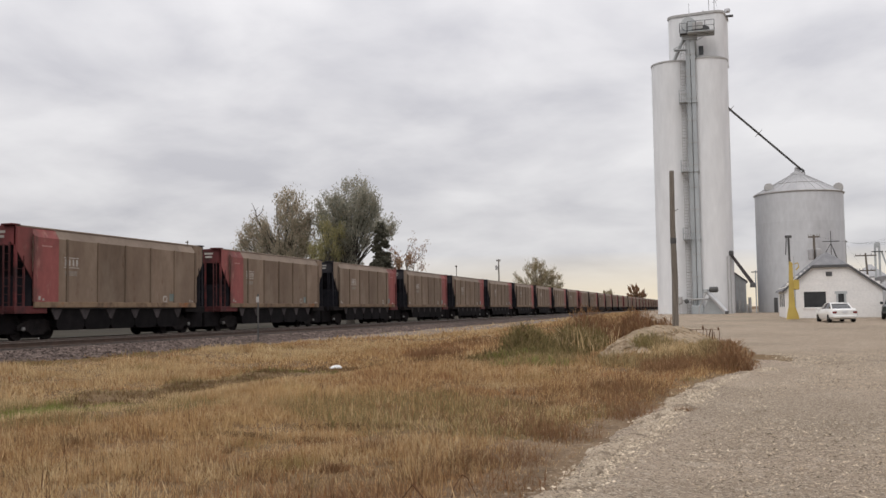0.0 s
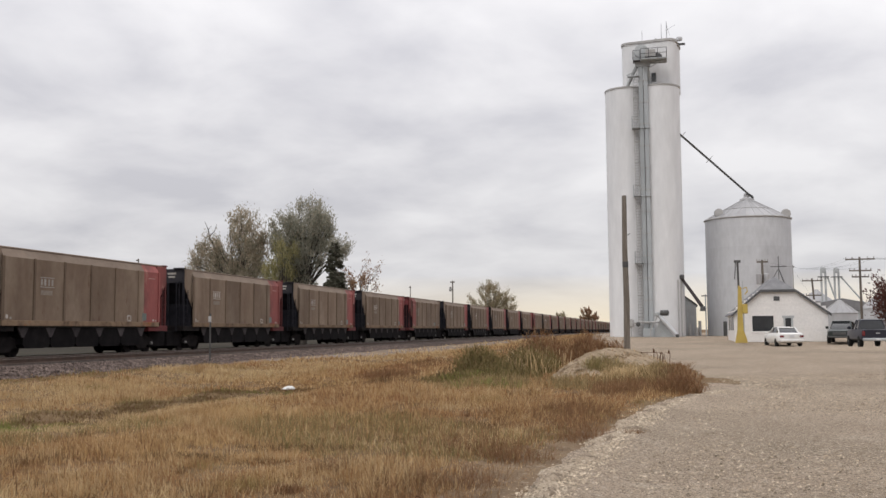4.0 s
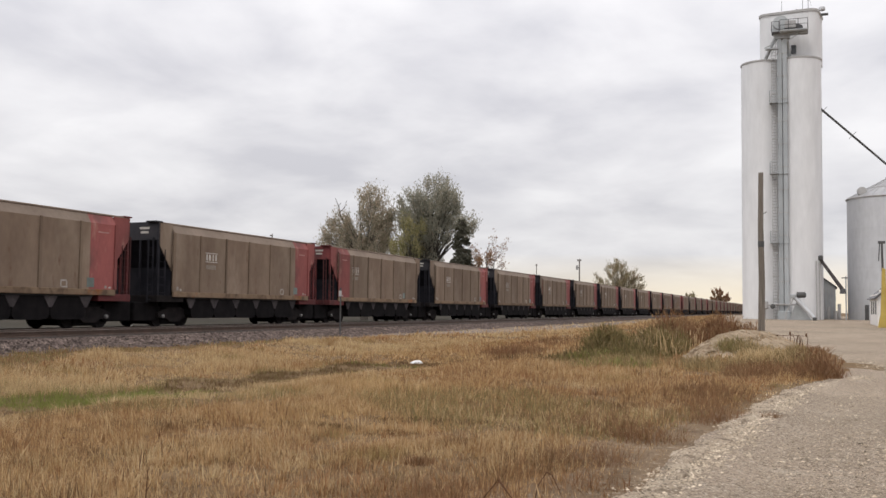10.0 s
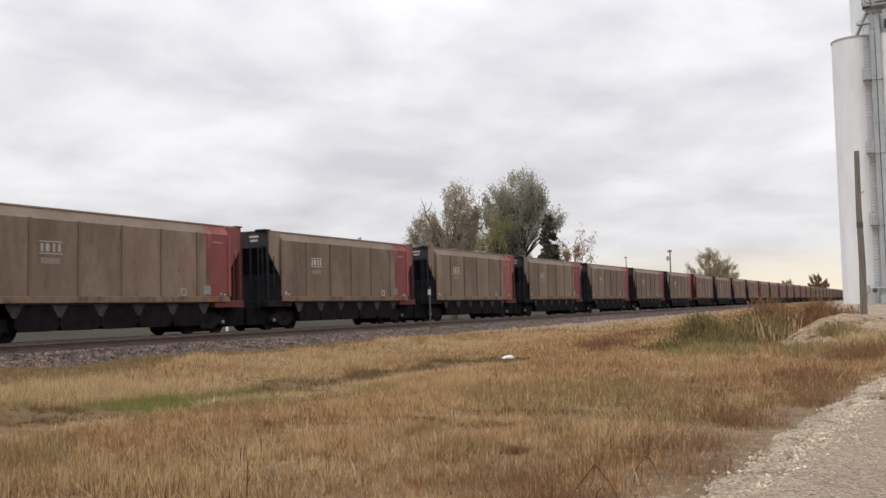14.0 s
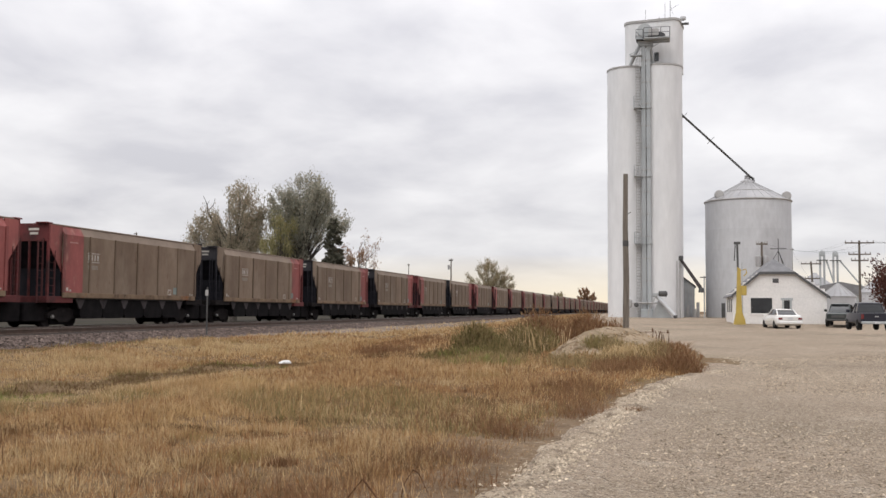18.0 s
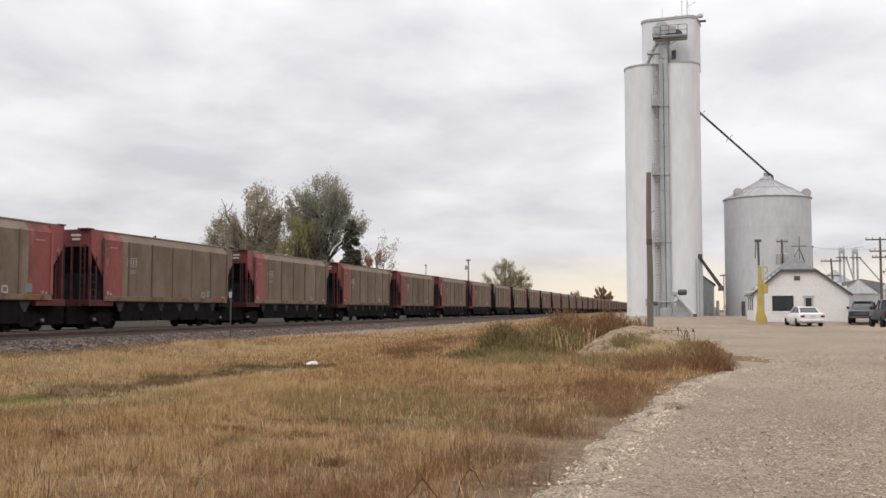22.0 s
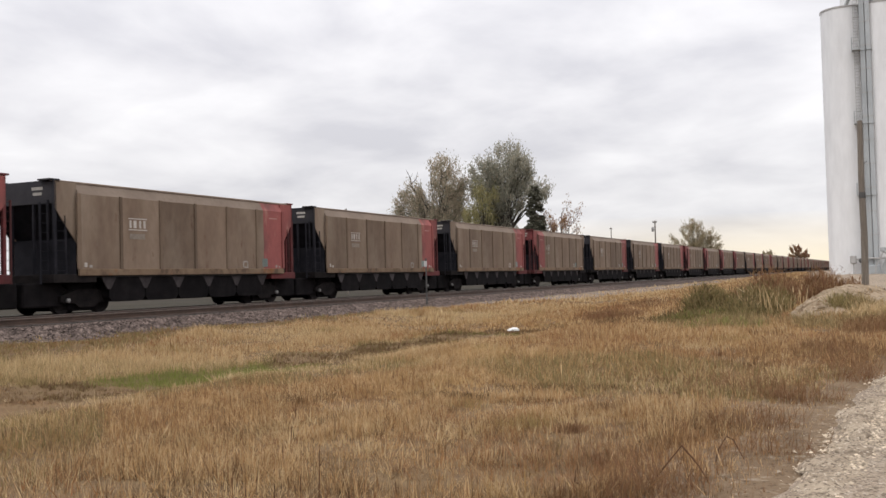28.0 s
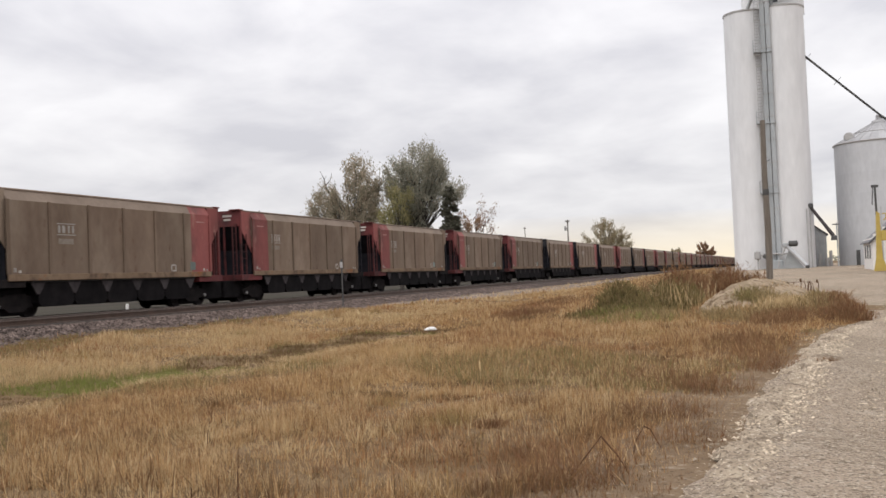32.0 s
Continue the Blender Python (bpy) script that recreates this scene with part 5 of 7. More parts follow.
def sedan(at, turn, paint, label):
    c = thing("parked_sedan", label, "car", at, turn)
    body = [(-2.45, [(0.66, 0.38), (0.80, 0.45), (0.82, 0.70), (0.72, 0.90)]), (-2.3, [(0.78, 0.28), (0.90, 0.40), (0.90, 0.78), (0.78, 1.0)]), (-1.6, [(0.82, 0.22), (0.92, 0.36), (0.93, 0.82), (0.80, 1.02)]),
            (0.8, [(0.82, 0.22), (0.92, 0.36), (0.93, 0.80), (0.80, 0.98)]), (1.9, [(0.80, 0.24), (0.90, 0.36), (0.89, 0.72), (0.72, 0.88)]), (2.4, [(0.66, 0.36), (0.78, 0.44), (0.76, 0.62), (0.60, 0.72)])]
    part("body", loft(body), paint, c, smooth=True)
    cab = [(-1.75, [(0.70, 0.96), (0.70, 0.98)]), (-1.05, [(0.74, 0.98), (0.60, 1.38)]), (-0.3, [(0.75, 0.98), (0.60, 1.44)]), (0.4, [(0.75, 0.98), (0.58, 1.38)]), (1.25, [(0.72, 0.93), (0.70, 0.95)])]
    part("cabin_glass", loft(cab), M_GLASS, c, smooth=True)
    part("roof", loft([(-1.1, [(0.59, 1.36), (0.5, 1.39)]), (-0.3, [(0.61, 1.43), (0.5, 1.47)]), (0.45, [(0.58, 1.37), (0.5, 1.40)])]), paint, c, smooth=True)
    for sx in (-1, 1):
        part("pillar", Shape().tube([(sx * 0.71, -1.72, 0.97), (sx * 0.60, -1.05, 1.39)], 0.05, 6), paint, c)
        part("pillar", Shape().tube([(sx * 0.70, 1.2, 0.95), (sx * 0.58, 0.42, 1.38)], 0.045, 6), paint, c)
        part("tail_lamp", Shape().box(min(sx * 0.55, sx * 0.84), max(sx * 0.55, sx * 0.84), -2.47, -2.38, 0.66, 0.82, 0.02), M_TAIL, c, "red tail lamp")
        part("wing_mirror", Shape().box(min(sx * 0.9, sx * 1.08), max(sx * 0.9, sx * 1.08), 0.85, 1.0, 0.92, 1.06, 0.02), paint, c)
        for y in (-1.45, 1.45):
            wheel_on(c, sx * 0.82, y, 0.31)
    part("bumper", Shape().box(-0.85, 0.85, -2.52, -2.36, 0.34, 0.54, 0.04), paint, c)
    part("number_plate", Shape().box(-0.16, 0.16, -2.50, -2.46, 0.68, 0.82), M_PLATE, c)
    return c


def pickup(at, turn, paint, label, bed=True, name="parked_pickup"):
    c = thing(name, label, "pickup truck" if bed else "car", at, turn)
    body = [(-2.8, [(0.84, 0.52), (0.94, 0.58), (0.95, 1.02), (0.90, 1.16)]), (-2.7, [(0.88, 0.48), (0.98, 0.56), (0.98, 1.06), (0.93, 1.18)]), (0.9, [(0.88, 0.46), (0.99, 0.56), (0.99, 1.06), (0.92, 1.20)]),
            (2.3, [(0.88, 0.48), (0.97, 0.58), (0.95, 1.02), (0.84, 1.14)]), (2.7, [(0.80, 0.54), (0.90, 0.62), (0.86, 0.94), (0.74, 1.02)])]
    part("body", loft(body), paint, c, smooth=True)
    y0 = -0.95 if bed else -2.6
    cab = [(y0 - 0.1, [(0.82, 1.16), (0.80, 1.2)]), (y0 + 0.12, [(0.84, 1.18), (0.68, 1.80)]), (0.3, [(0.84, 1.18), (0.68, 1.84)]), (1.3, [(0.80, 1.16), (0.78, 1.18)])]
    part("cabin_glass", loft(cab), M_GLASS, c, smooth=True)
    part("roof", loft([(y0 + 0.1, [(0.69, 1.76), (0.6, 1.84)]), (-0.3, [(0.70, 1.82), (0.6, 1.90)]), (0.4, [(0.68, 1.80), (0.6, 1.85)])]), paint, c, smooth=True)
    for sx in (-1, 1):
        part("pillar", Shape().tube([(sx * 0.82, y0 - 0.05, 1.18), (sx * 0.68, y0 + 0.14, 1.80)], 0.06, 6), paint, c)
        part("pillar", Shape().tube([(sx * 0.83, 0.0, 1.18), (sx * 0.69, 0.0, 1.82)], 0.05, 6), paint, c)
        part("pillar", Shape().tube([(sx * 0.80, 1.25, 1.17), (sx * 0.68, 0.35, 1.82)], 0.05, 6), paint, c)
        part("tail_lamp", Shape().box(min(sx * 0.78, sx * 0.96), max(sx * 0.78, sx * 0.96), -2.83, -2.74, 0.76, 1.08, 0.02), M_TAIL, c, "dull red tail lamp")
        part("wing_mirror", Shape().box(min(sx * 0.98, sx * 1.2), max(sx * 0.98, sx * 1.2), 0.75, 0.9, 1.2, 1.42, 0.03), paint, c)
        for y in (-1.75, 1.75):
            wheel_on(c, sx * 0.88, y, 0.39, 0.26)
    part("bumper", Shape().box(-0.95, 0.95, -2.98, -2.76, 0.44, 0.62, 0.04), M_GALV, c, "dull grey bumper")
    part("number_plate", Shape().box(-0.16, 0.16, -2.995, -2.97, 0.47, 0.59), M_PLATE, c)
    part("tailgate_badge", Shape().box(-0.12, 0.12, -2.82, -2.79, 0.9, 0.98), M_CHROME, c)
    part("grille", Shape().box(-0.5, 0.5, 2.62, 2.74, 0.70, 0.92, 0.02), M_DARKSTEEL, c, "dark radiator grille")
    for sx in (-1, 1):
        part("headlamp", Shape().box(min(sx * 0.56, sx * 0.84), max(sx * 0.56, sx * 0.84), 2.56, 2.69, 0.74, 0.92, 0.02), M_CHROME, c, "pale headlamp")
    part("front_bumper", Shape().box(-0.9, 0.9, 2.6, 2.8, 0.46, 0.62, 0.04), M_DARKSTEEL, c)
    if bed:
        part("bed_liner", Shape().box(-0.8, 0.8, -2.68, -1.1, 1.12, 1.175), M_RUBBER, c)
    return c


def build_vehicles():
    def on_lot(x, y):
        return (x, y, float(lot_level(y) - lot_dip(x, y)) + 0.01)

    sedan(on_lot(7.85, 71.0), 9, M_CARWHITE, "white four-door sedan parked before the office").scale = (0.92, 0.88, 0.90)
    pickup(on_lot(12.25, 65.0), 1, M_CARNAVY, "dark blue pickup truck parked on the gravel").scale = (0.92, 0.88, 0.90)
    pickup(on_lot(12.35, 75.0), 166, M_CARGREEN, "dark sport utility vehicle parked nose out beside the office", False, "parked_suv").scale = (0.86, 0.84, 0.86)


def build_far_yard():
    # smaller bins and their legs beyond the office
    for x, y, r, h, label in ((19.9, 122, 1.95, 3.9, "small pale steel bin beyond the office"), (26.6, 134, 2.1, 5.0, "small grey steel bin beyond the office")):
        b = thing("small_bin", label, "grain bin", (x, y, 0.9), group="small bins beyond the office")
        part("wall", Shape().lathe([(r, -0.2), (r, h * 0.66)], 40), M_BIN, b, smooth=True)
        part("roof", Shape().lathe([(r + 0.12, h * 0.64), (0.3, h), (0.15, h + 0.15)], 40), M_BINROOF, b, smooth=True)
        s = Shape()
        for k in range(16):
            a = 2 * math.pi * k / 16
            s.tube([((r + 0.12) * math.cos(a), (r + 0.12) * math.sin(a), h * 0.66), (0.3 * math.cos(a), 0.3 * math.sin(a), h + 0.02)], 0.03, 4)
        part("roof_ribs", s, M_TRIM, b)
    d = thing("cone_roofed_bin", "grey steel bin with a cone roof behind the others", "grain bin", (23.5, 165, 0.9))
    part("shell", Shape().lathe([(2.6, 0), (2.6, 4.9), (2.75, 4.95), (0.4, 6.7), (0.3, 6.9)], 36), M_BINROOF, d, smooth=True)
    for x, y, h in ((23.9, 160, 9.9), (26.3, 163, 10.0)):
        t = thing("bucket_elevator", "slim grey steel bucket elevator with a round head", "bucket elevator", (x, y, 0.9), group="far bucket elevators")
        for sx in (-0.3, 0.3):
            part("leg", Shape().box(sx - 0.13, sx + 0.13, -0.2, 0.2, 0, h - 0.4), M_GALV, t)
        part("head", Shape().lathe([(0.05, -0.3), (0.42, -0.25), (0.46, 0), (0.42, 0.25), (0.05, 0.3)], 16, (0, 0, h - 0.2), "y"), M_GALV, t, smooth=True)
        part("platform", Shape().box(-0.8, 0.8, -0.5, 0.5, h - 1.3, h - 1.2), M_DARKSTEEL, t)
        part("spout", Shape().tube([(0.6, 0, h - 1.2), (4.8 if x > 25 else 2.2, 0, h - 6.5)], 0.13, 6), M_GALV, t)
    f = thing("shed", "low grey metal shed behind the vehicles", "shed", (22.5, 142, 0.9))
    part("wall", Shape().box(-7, 9, 0, 10, -0.2, 3.2), M_GALV, f)
    part("roof", Shape().prism([(-7.3, 3.1), (9.3, 3.1), (1.0, 4.8)], "y", -0.3, 10.3), M_SHINGLE, f)


build_elevator()
build_receiving_gear()
build_bin()
build_office()
build_probe()
build_poles()
build_vehicles()
build_far_yard()


# ---- trees ----
def leaf_cloud(rng, blobs, count, size):
    """Small bent leaf pieces scattered through a set of blobs (centre, radii)."""
    vol = np.array([r[0] * r[1] * r[2] for _, r in blobs]) ** 0.8
    pick = rng.choice(len(blobs), count, p=vol / vol.sum())
    c = np.array([b[0] for b in blobs], float)[pick]
    r = np.array([b[1] for b in blobs], float)[pick]
    d = rng.normal(size=(count, 3))
    d /= np.linalg.norm(d, axis=1)[:, None]
    rad = rng.uniform(0.25, 1.0, count) ** 0.55
    p = c + d * r * rad[:, None]
    a = rng.normal(size=(count, 3))
    a[:, 2] *= 0.6
    a /= np.linalg.norm(a, axis=1)[:, None]
    b = np.cross(a, rng.normal(size=(count, 3)))
    b /= np.linalg.norm(b, axis=1)[:, None]
    s = size * rng.uniform(0.55, 1.3, count)[:, None]
    quad = np.stack([p - a * s, p + b * s * 0.55, p + a * s, p - b * s * 0.55], 1)
    return quad.reshape(-1, 3), np.arange(count * 4).reshape(-1, 4)


def spray(rng, lobes, origin, count, length, width):
    """Slim leafy pieces that fan outwards and up through the lobes of a crown, in small bunches with gaps between."""
    lob = np.array(lobes, float)
    vol = (lob[:, 3] * lob[:, 4] * lob[:, 5]) ** 0.75
    nb = max(count // 80, 30)
    pick = rng.choice(len(lob), nb, p=vol / vol.sum())
    d = rng.normal(size=(nb, 3))
    d /= np.linalg.norm(d, axis=1)[:, None]
    rad = rng.uniform(0.1, 1.0, nb) ** 0.42
    centre = lob[pick, :3] + d * lob[pick, 3:] * rad[:, None]
    b = rng.integers(0, nb, count)
    b = np.where(rng.random(count) < 0.35, np.floor(rng.random(count) ** 1.6 * nb).astype(int), b)
    rise = centre - np.array(origin)
    rise /= np.linalg.norm(rise, axis=1)[:, None]
    p = centre[b] + rise[b] * rng.normal(0, 0.45, (count, 1)) + rng.normal(0, 0.27, (count, 3))
    out = p - np.array(origin)
    out /= np.linalg.norm(out, axis=1)[:, None]
    a = out * 0.9 + np.array([0, 0, 0.45]) + rng.normal(0, 0.45, (count, 3))
    a /= np.linalg.norm(a, axis=1)[:, None]
    c = np.cross(a, rng.normal(size=(count, 3)))
    c /= np.linalg.norm(c, axis=1)[:, None]
    s = rng.uniform(0.5, 1.35, count)[:, None]
    quad = np.stack([p - a * s * length, p + c * s * width, p + a * s * length, p - c * s * width], 1)
    return quad.reshape(-1, 3), np.arange(count * 4).reshape(-1, 4), centre


def tree(name, seed, at, trunk_h, radius, lobes, leaves, count, length, width, label, boughs=26, category="tree"):
    """A tree whose crown fills the given lobes (x, y, z, rx, ry, rz from its foot); limbs run from the trunk into them."""
    rng = np.random.default_rng(seed)
    t = thing(name, label, category, at)
    v, f, centre = spray(rng, lobes, (0, 0, trunk_h * 0.6), count, length, width)
    s = Shape()
    s.tube([(0, 0, -0.4), (0.06, 0, trunk_h * 0.5), (0.1, 0, trunk_h)], [radius * 1.25, radius, radius * 0.8], 9)
    order = rng.permutation(len(centre))[:boughs * 4]
    for n, k in enumerate(order):
        tip = Vector(centre[k])
        z0 = trunk_h * rng.uniform(0.72, 1.0)
        base = Vector((0.1 * z0 / trunk_h, 0, z0))
        if tip.z < z0:
            continue
        mid1 = base.lerp(tip, 0.4) + Vector((0, 0, 0.10 * (tip - base).length)) + Vector(rng.normal(0, 0.18, 3))
        mid2 = base.lerp(tip, 0.75) + Vector((0, 0, 0.06 * (tip - base).length)) + Vector(rng.normal(0, 0.2, 3))
        r0 = radius * (0.45 if n < boughs * 0.4 else 0.24)
        s.tube([base, mid1, mid2, tip], [r0, r0 * 0.6, r0 * 0.35, 0.015], 5)
    part("trunk", s, M_BARK, t, smooth=True)
    me = bpy.data.meshes.new("crown")
    me.from_pydata(v.tolist(), [], f.tolist())
    me.materials.append(leaves)
    ob = new("crown", me)
    ob.parent = t
    return t


STALKS = ((-4.40, 5.75, 0.40), (-5.25, 6.6, 0.17), (-4.52, 5.7, 0.2), (-4.96, 5.55, 0.17), (-4.66, 5.6, 0.14), (-3.91, 5.95, 0.16), (-4.14, 5.7, 0.12), (-4.78, 5.45, 0.15), (-3.52, 5.8, 0.13), (-5.7, 7.4, 0.2), (-6.1, 8.3, 0.2), (-6.8, 9.2, 0.2))
M_LOTSTONE = surface("greyish_limestone_chips", (0.18, 0.137, 0.095), (0.43, 0.35, 0.26), 3.0, 0.95, island=0.65, spec=0.1)
M_LEAF_A = leafy("olive_yellow_leaves", ((0.277, 0.268, 0.194), (0.388, 0.347, 0.254), (0.490, 0.397, 0.296), (0.315, 0.296, 0.217), (0.527, 0.416, 0.332)), 0.5)
M_LEAF_B = leafy("grey_green_leaves", ((0.268, 0.268, 0.217), (0.361, 0.351, 0.282), (0.453, 0.430, 0.351), (0.296, 0.292, 0.231), (0.481, 0.407, 0.305)), 0.52)
M_LEAF_G = leafy("yellow_green_leaves", ((0.28, 0.265, 0.13), (0.38, 0.34, 0.17), (0.32, 0.30, 0.15), (0.42, 0.35, 0.18)), 0.4)
M_LEAF_C = leafy("dark_conifer_needles", ((0.085, 0.085, 0.062), (0.13, 0.125, 0.09), (0.105, 0.098, 0.075)), 0.35)
M_LEAF_D = leafy("autumn_orange_leaves", ((0.30, 0.17, 0.08), (0.36, 0.24, 0.14), (0.26, 0.12, 0.08), (0.30, 0.21, 0.14)), 0.35)
M_LEAF_E = leafy("dark_red_leaves", ((0.085, 0.036, 0.03), (0.125, 0.054, 0.043), (0.065, 0.028, 0.025), (0.15, 0.068, 0.05)), 0.25)
M_LEAF_F = leafy("sparse_olive_leaves", ((0.28, 0.25, 0.15), (0.36, 0.28, 0.19), (0.30, 0.27, 0.15), (0.40, 0.30, 0.22)), 0.35)


def build_trees():
    tree("broad_tree", 3, (-57.4, 125, -0.3), 8.0, 0.45,
         ((1.0, 0, 15.6, 2.9, 2.7, 4.0), (-3.9, 0, 12.7, 2.5, 2.3, 2.6), (-5.6, 0, 10.6, 1.6, 1.8, 1.8), (1.9, 0, 10.8, 3.0, 2.8, 2.6), (-1.5, 0, 10.2, 2.8, 2.8, 2.4), (3.2, 0, 13.4, 1.6, 1.8, 2.2)),
         M_LEAF_A, 27000, 0.165, 0.056, "broad olive-yellow tree with a spreading crown beyond the railway")
    tree("broad_tree", 11, (-48.0, 126, -0.3), 8.0, 0.5,
         ((-2.5, 0, 15.2, 2.4, 2.7, 3.5), (0.9, 0, 16.2, 3.2, 3.0, 3.7), (2.9, 0, 15.6, 1.9, 2.2, 2.3), (4.9, 0, 13.2, 1.7, 2.0, 1.7), (-2.3, 0, 11.2, 2.2, 2.5, 2.8), (1.2, 0, 12.4, 2.7, 2.6, 2.2), (-0.6, 0, 8.6, 2.2, 2.2, 1.6)),
         M_LEAF_B, 36000, 0.165, 0.056, "tall grey-green leafy tree beyond the railway")
    tree("yellow_tree", 41, (-49.9, 123.5, -0.3), 6.0, 0.25, ((0.0, 0, 11.6, 2.2, 2.0, 3.4), (-1.5, 0, 8.8, 2.0, 2.0, 2.4)), M_LEAF_G, 5600, 0.16, 0.058, "yellow-green tree before the taller ones")
    tree("autumn_tree", 5, (-39.9, 125, -0.3), 6.2, 0.22, ((1.7, 0, 9.9, 1.5, 1.4, 1.6), (-1.6, 0, 8.8, 1.4, 1.5, 1.6), (0.4, 0, 8.6, 2.8, 2.0, 1.3)), M_LEAF_D, 1700, 0.15, 0.055, "small half-bare orange autumn tree", 20)
    tree("scrub_tree", 8, (-36.8, 210, -0.3), 5.0, 0.25, ((0.0, 0, 8.6, 5.2, 3.0, 3.7), (0.5, 0, 6.6, 5.0, 3.0, 2.2), (0.2, 0, 6.0, 4.8, 3.0, 1.9)), M_LEAF_F, 9500, 0.38, 0.045, "wispy olive scrub tree beyond the train", 40)
    tree("far_tree", 9, (-33.9, 455, -0.3), 5.5, 0.4, ((0, 0, 9.5, 5.0, 4.0, 3.9), (0, 0, 7.0, 3.6, 3, 2.6)), M_LEAF_D, 1900, 0.7, 0.15, "small far tree against the bright horizon", 20)
    tree("far_tree", 19, (-47.0, 455, -0.3), 4.5, 0.35, ((0, 0, 7.2, 5.0, 4.0, 2.6),), M_LEAF_F, 900, 0.6, 0.16, "low far tree against the bright horizon", 12)
    tree("red_tree", 13, (23.0, 100, 0.2), 2.4, 0.25, ((0, 0, 4.0, 4.1, 3.4, 2.9), (0.8, 0, 5.0, 2.8, 2.5, 2.0), (1.5, 0, 2.4, 3.8, 3, 2.2), (4.5, 0, 3.6, 4.2, 3, 3.0)), M_LEAF_E, 44000, 0.14, 0.058, "dark red autumn tree beside the lot")
    s = Shape()
    s.tube([(-58.2, 125, 8.0), (-60.0, 124.8, 11.6), (-60.7, 124.8, 13.6), (-61.4, 124.8, 14.9), (-61.5, 124.8, 15.8), (-62.1, 124.8, 17.0)], [0.22, 0.16, 0.12, 0.09, 0.06, 0.025], 6)
    s.tube([(-61.4, 124.8, 14.9), (-60.6, 124.8, 15.6), (-60.3, 124.8, 16.6)], [0.07, 0.05, 0.02], 5)
    s.tube([(-61.5, 124.8, 15.8), (-61.1, 124.8, 16.4)], [0.04, 0.015], 5)
    s.tube([(-60.7, 124.8, 13.6), (-60.1, 124.8, 14.6)], [0.06, 0.02], 5)
    solid("bare_limb", s, M_BARK, "bare forked limb rising from the olive-yellow tree", "branch", smooth=True)
    # conifer: whorls of drooping boughs
    rng = np.random.default_rng(21)
    c = thing("conifer", "dark narrow conifer among the broad trees", "tree", (-42.8, 124, -0.3))
    part("trunk", Shape().tube([(0, 0, -0.3), (0, 0, 13.9)], [0.28, 0.03], 7), M_BARK, c)
    blobs = []
    for k in range(26):
        z = 1.5 + 12.1 * k / 25
        w = 2.4 * (1 - (z - 1.0) / 13.6) ** 0.75 + 0.3
        for q in range(6):
            a = rng.uniform(0, 2 * math.pi)
            blobs.append(((w * 0.6 * math.cos(a), w * 0.6 * math.sin(a), z - 0.1 * w), (w * 0.45, w * 0.45, 0.28)))
    v, f = leaf_cloud(rng, blobs, 9000, 0.24)
    me = bpy.data.meshes.new("crown")
    me.from_pydata(v.tolist(), [], f.tolist())
    me.materials.append(M_LEAF_C)
    ob = new("crown", me)
    ob.parent = c
    # far woods along the horizon
    rng = np.random.default_rng(33)
    blobs = []
    for k in range(150):
        x = rng.uniform(-900, 900)
        y = rng.uniform(900, 1400)
        blobs.append(((x, y, rng.uniform(1.5, 4.0)), (rng.uniform(8, 22), 8, rng.uniform(2.5, 6.0))))
    v, f = leaf_cloud(rng, blobs, 16000, 1.6)
    bulk("far_woods", v, f, M_LEAF_B, "low far woods along the horizon", "woods")


# ---- grasses, weeds and stones ----
def blades(rng, x, y, height, width, lean, aim=None, bent=False):
    """Tapering blades standing on the ground, straight or bent; aim: the way each one leans."""
    n = len(x)
    z = np.where((x > TRACK_X) & (x < TRACK_X + 8.1), ballast_z(x), -9.0)
    z = np.maximum(z, ground_z(x, y)) - 0.02
    z = np.where(x > lot_edge(y) + 0.1, np.maximum(z, lot_level(y) + 0.01), z)
    a = rng.uniform(0, 2 * np.pi, n)
    ux, uy = np.cos(a) * width, np.sin(a) * width
    b = rng.uniform(0, 2 * np.pi, n) if aim is None else aim
    l = lean * rng.uniform(0.05, 1.0, n) ** 1.3 * height
    lx, ly = np.cos(b) * l, np.sin(b) * l
    foot = [np.stack([x - ux, y - uy, z], 1), np.stack([x + ux, y + uy, z], 1)]
    tip = np.stack([x + lx, y + ly, z + height * rng.uniform(0.75, 1.0, n)], 1)
    if not bent:
        return np.stack([*foot, tip], 1).reshape(-1, 3), np.arange(n * 3).reshape(-1, 3)
    m = rng.uniform(0.2, 0.6, n)
    v = np.empty((n, 5, 3))
    v[:, 0], v[:, 1], v[:, 4] = *foot, tip
    v[:, 2] = np.stack([x + ux * 0.75 + lx * m, y + uy * 0.75 + ly * m, z + height * 0.62], 1)
    v[:, 3] = np.stack([x - ux * 0.75 + lx * m, y - uy * 0.75 + ly * m, z + height * 0.62], 1)
    base = np.arange(n)[:, None] * 5
    f = np.concatenate([base + np.array([[0, 1, 2]]), base + np.array([[0, 2, 3]]), base + np.array([[3, 2, 4]])], 0)
    return v.reshape(-1, 3), f


def field_noise(x, y, s, seed):
    """Smooth cheap noise in 0..1 from a few waves."""
    rng = np.random.default_rng(seed)
    out = np.zeros_like(x)
    for k in range(7):
        a = rng.uniform(0, 2 * np.pi)
        q = s * rng.uniform(0.5, 1.9)
        out += np.sin((x * np.cos(a) + y * np.sin(a)) * q + rng.uniform(0, 6.28))
    return 0.5 + out / 7


def scatter(rng, n, x0, x1, y0, y1):
    return rng.uniform(x0, x1, n), rng.uniform(y0, y1, n)


def gravel_edge(y):
    """Where the grass begins beside the ballast."""
    return np.interp(y, (20, 37, 57, 65, 160), (-19.9, -19.1, -16.2, -15.2, -14.5)) + 0.5 * (field_noise(np.zeros_like(y), y, 0.8, 91) - 0.5)


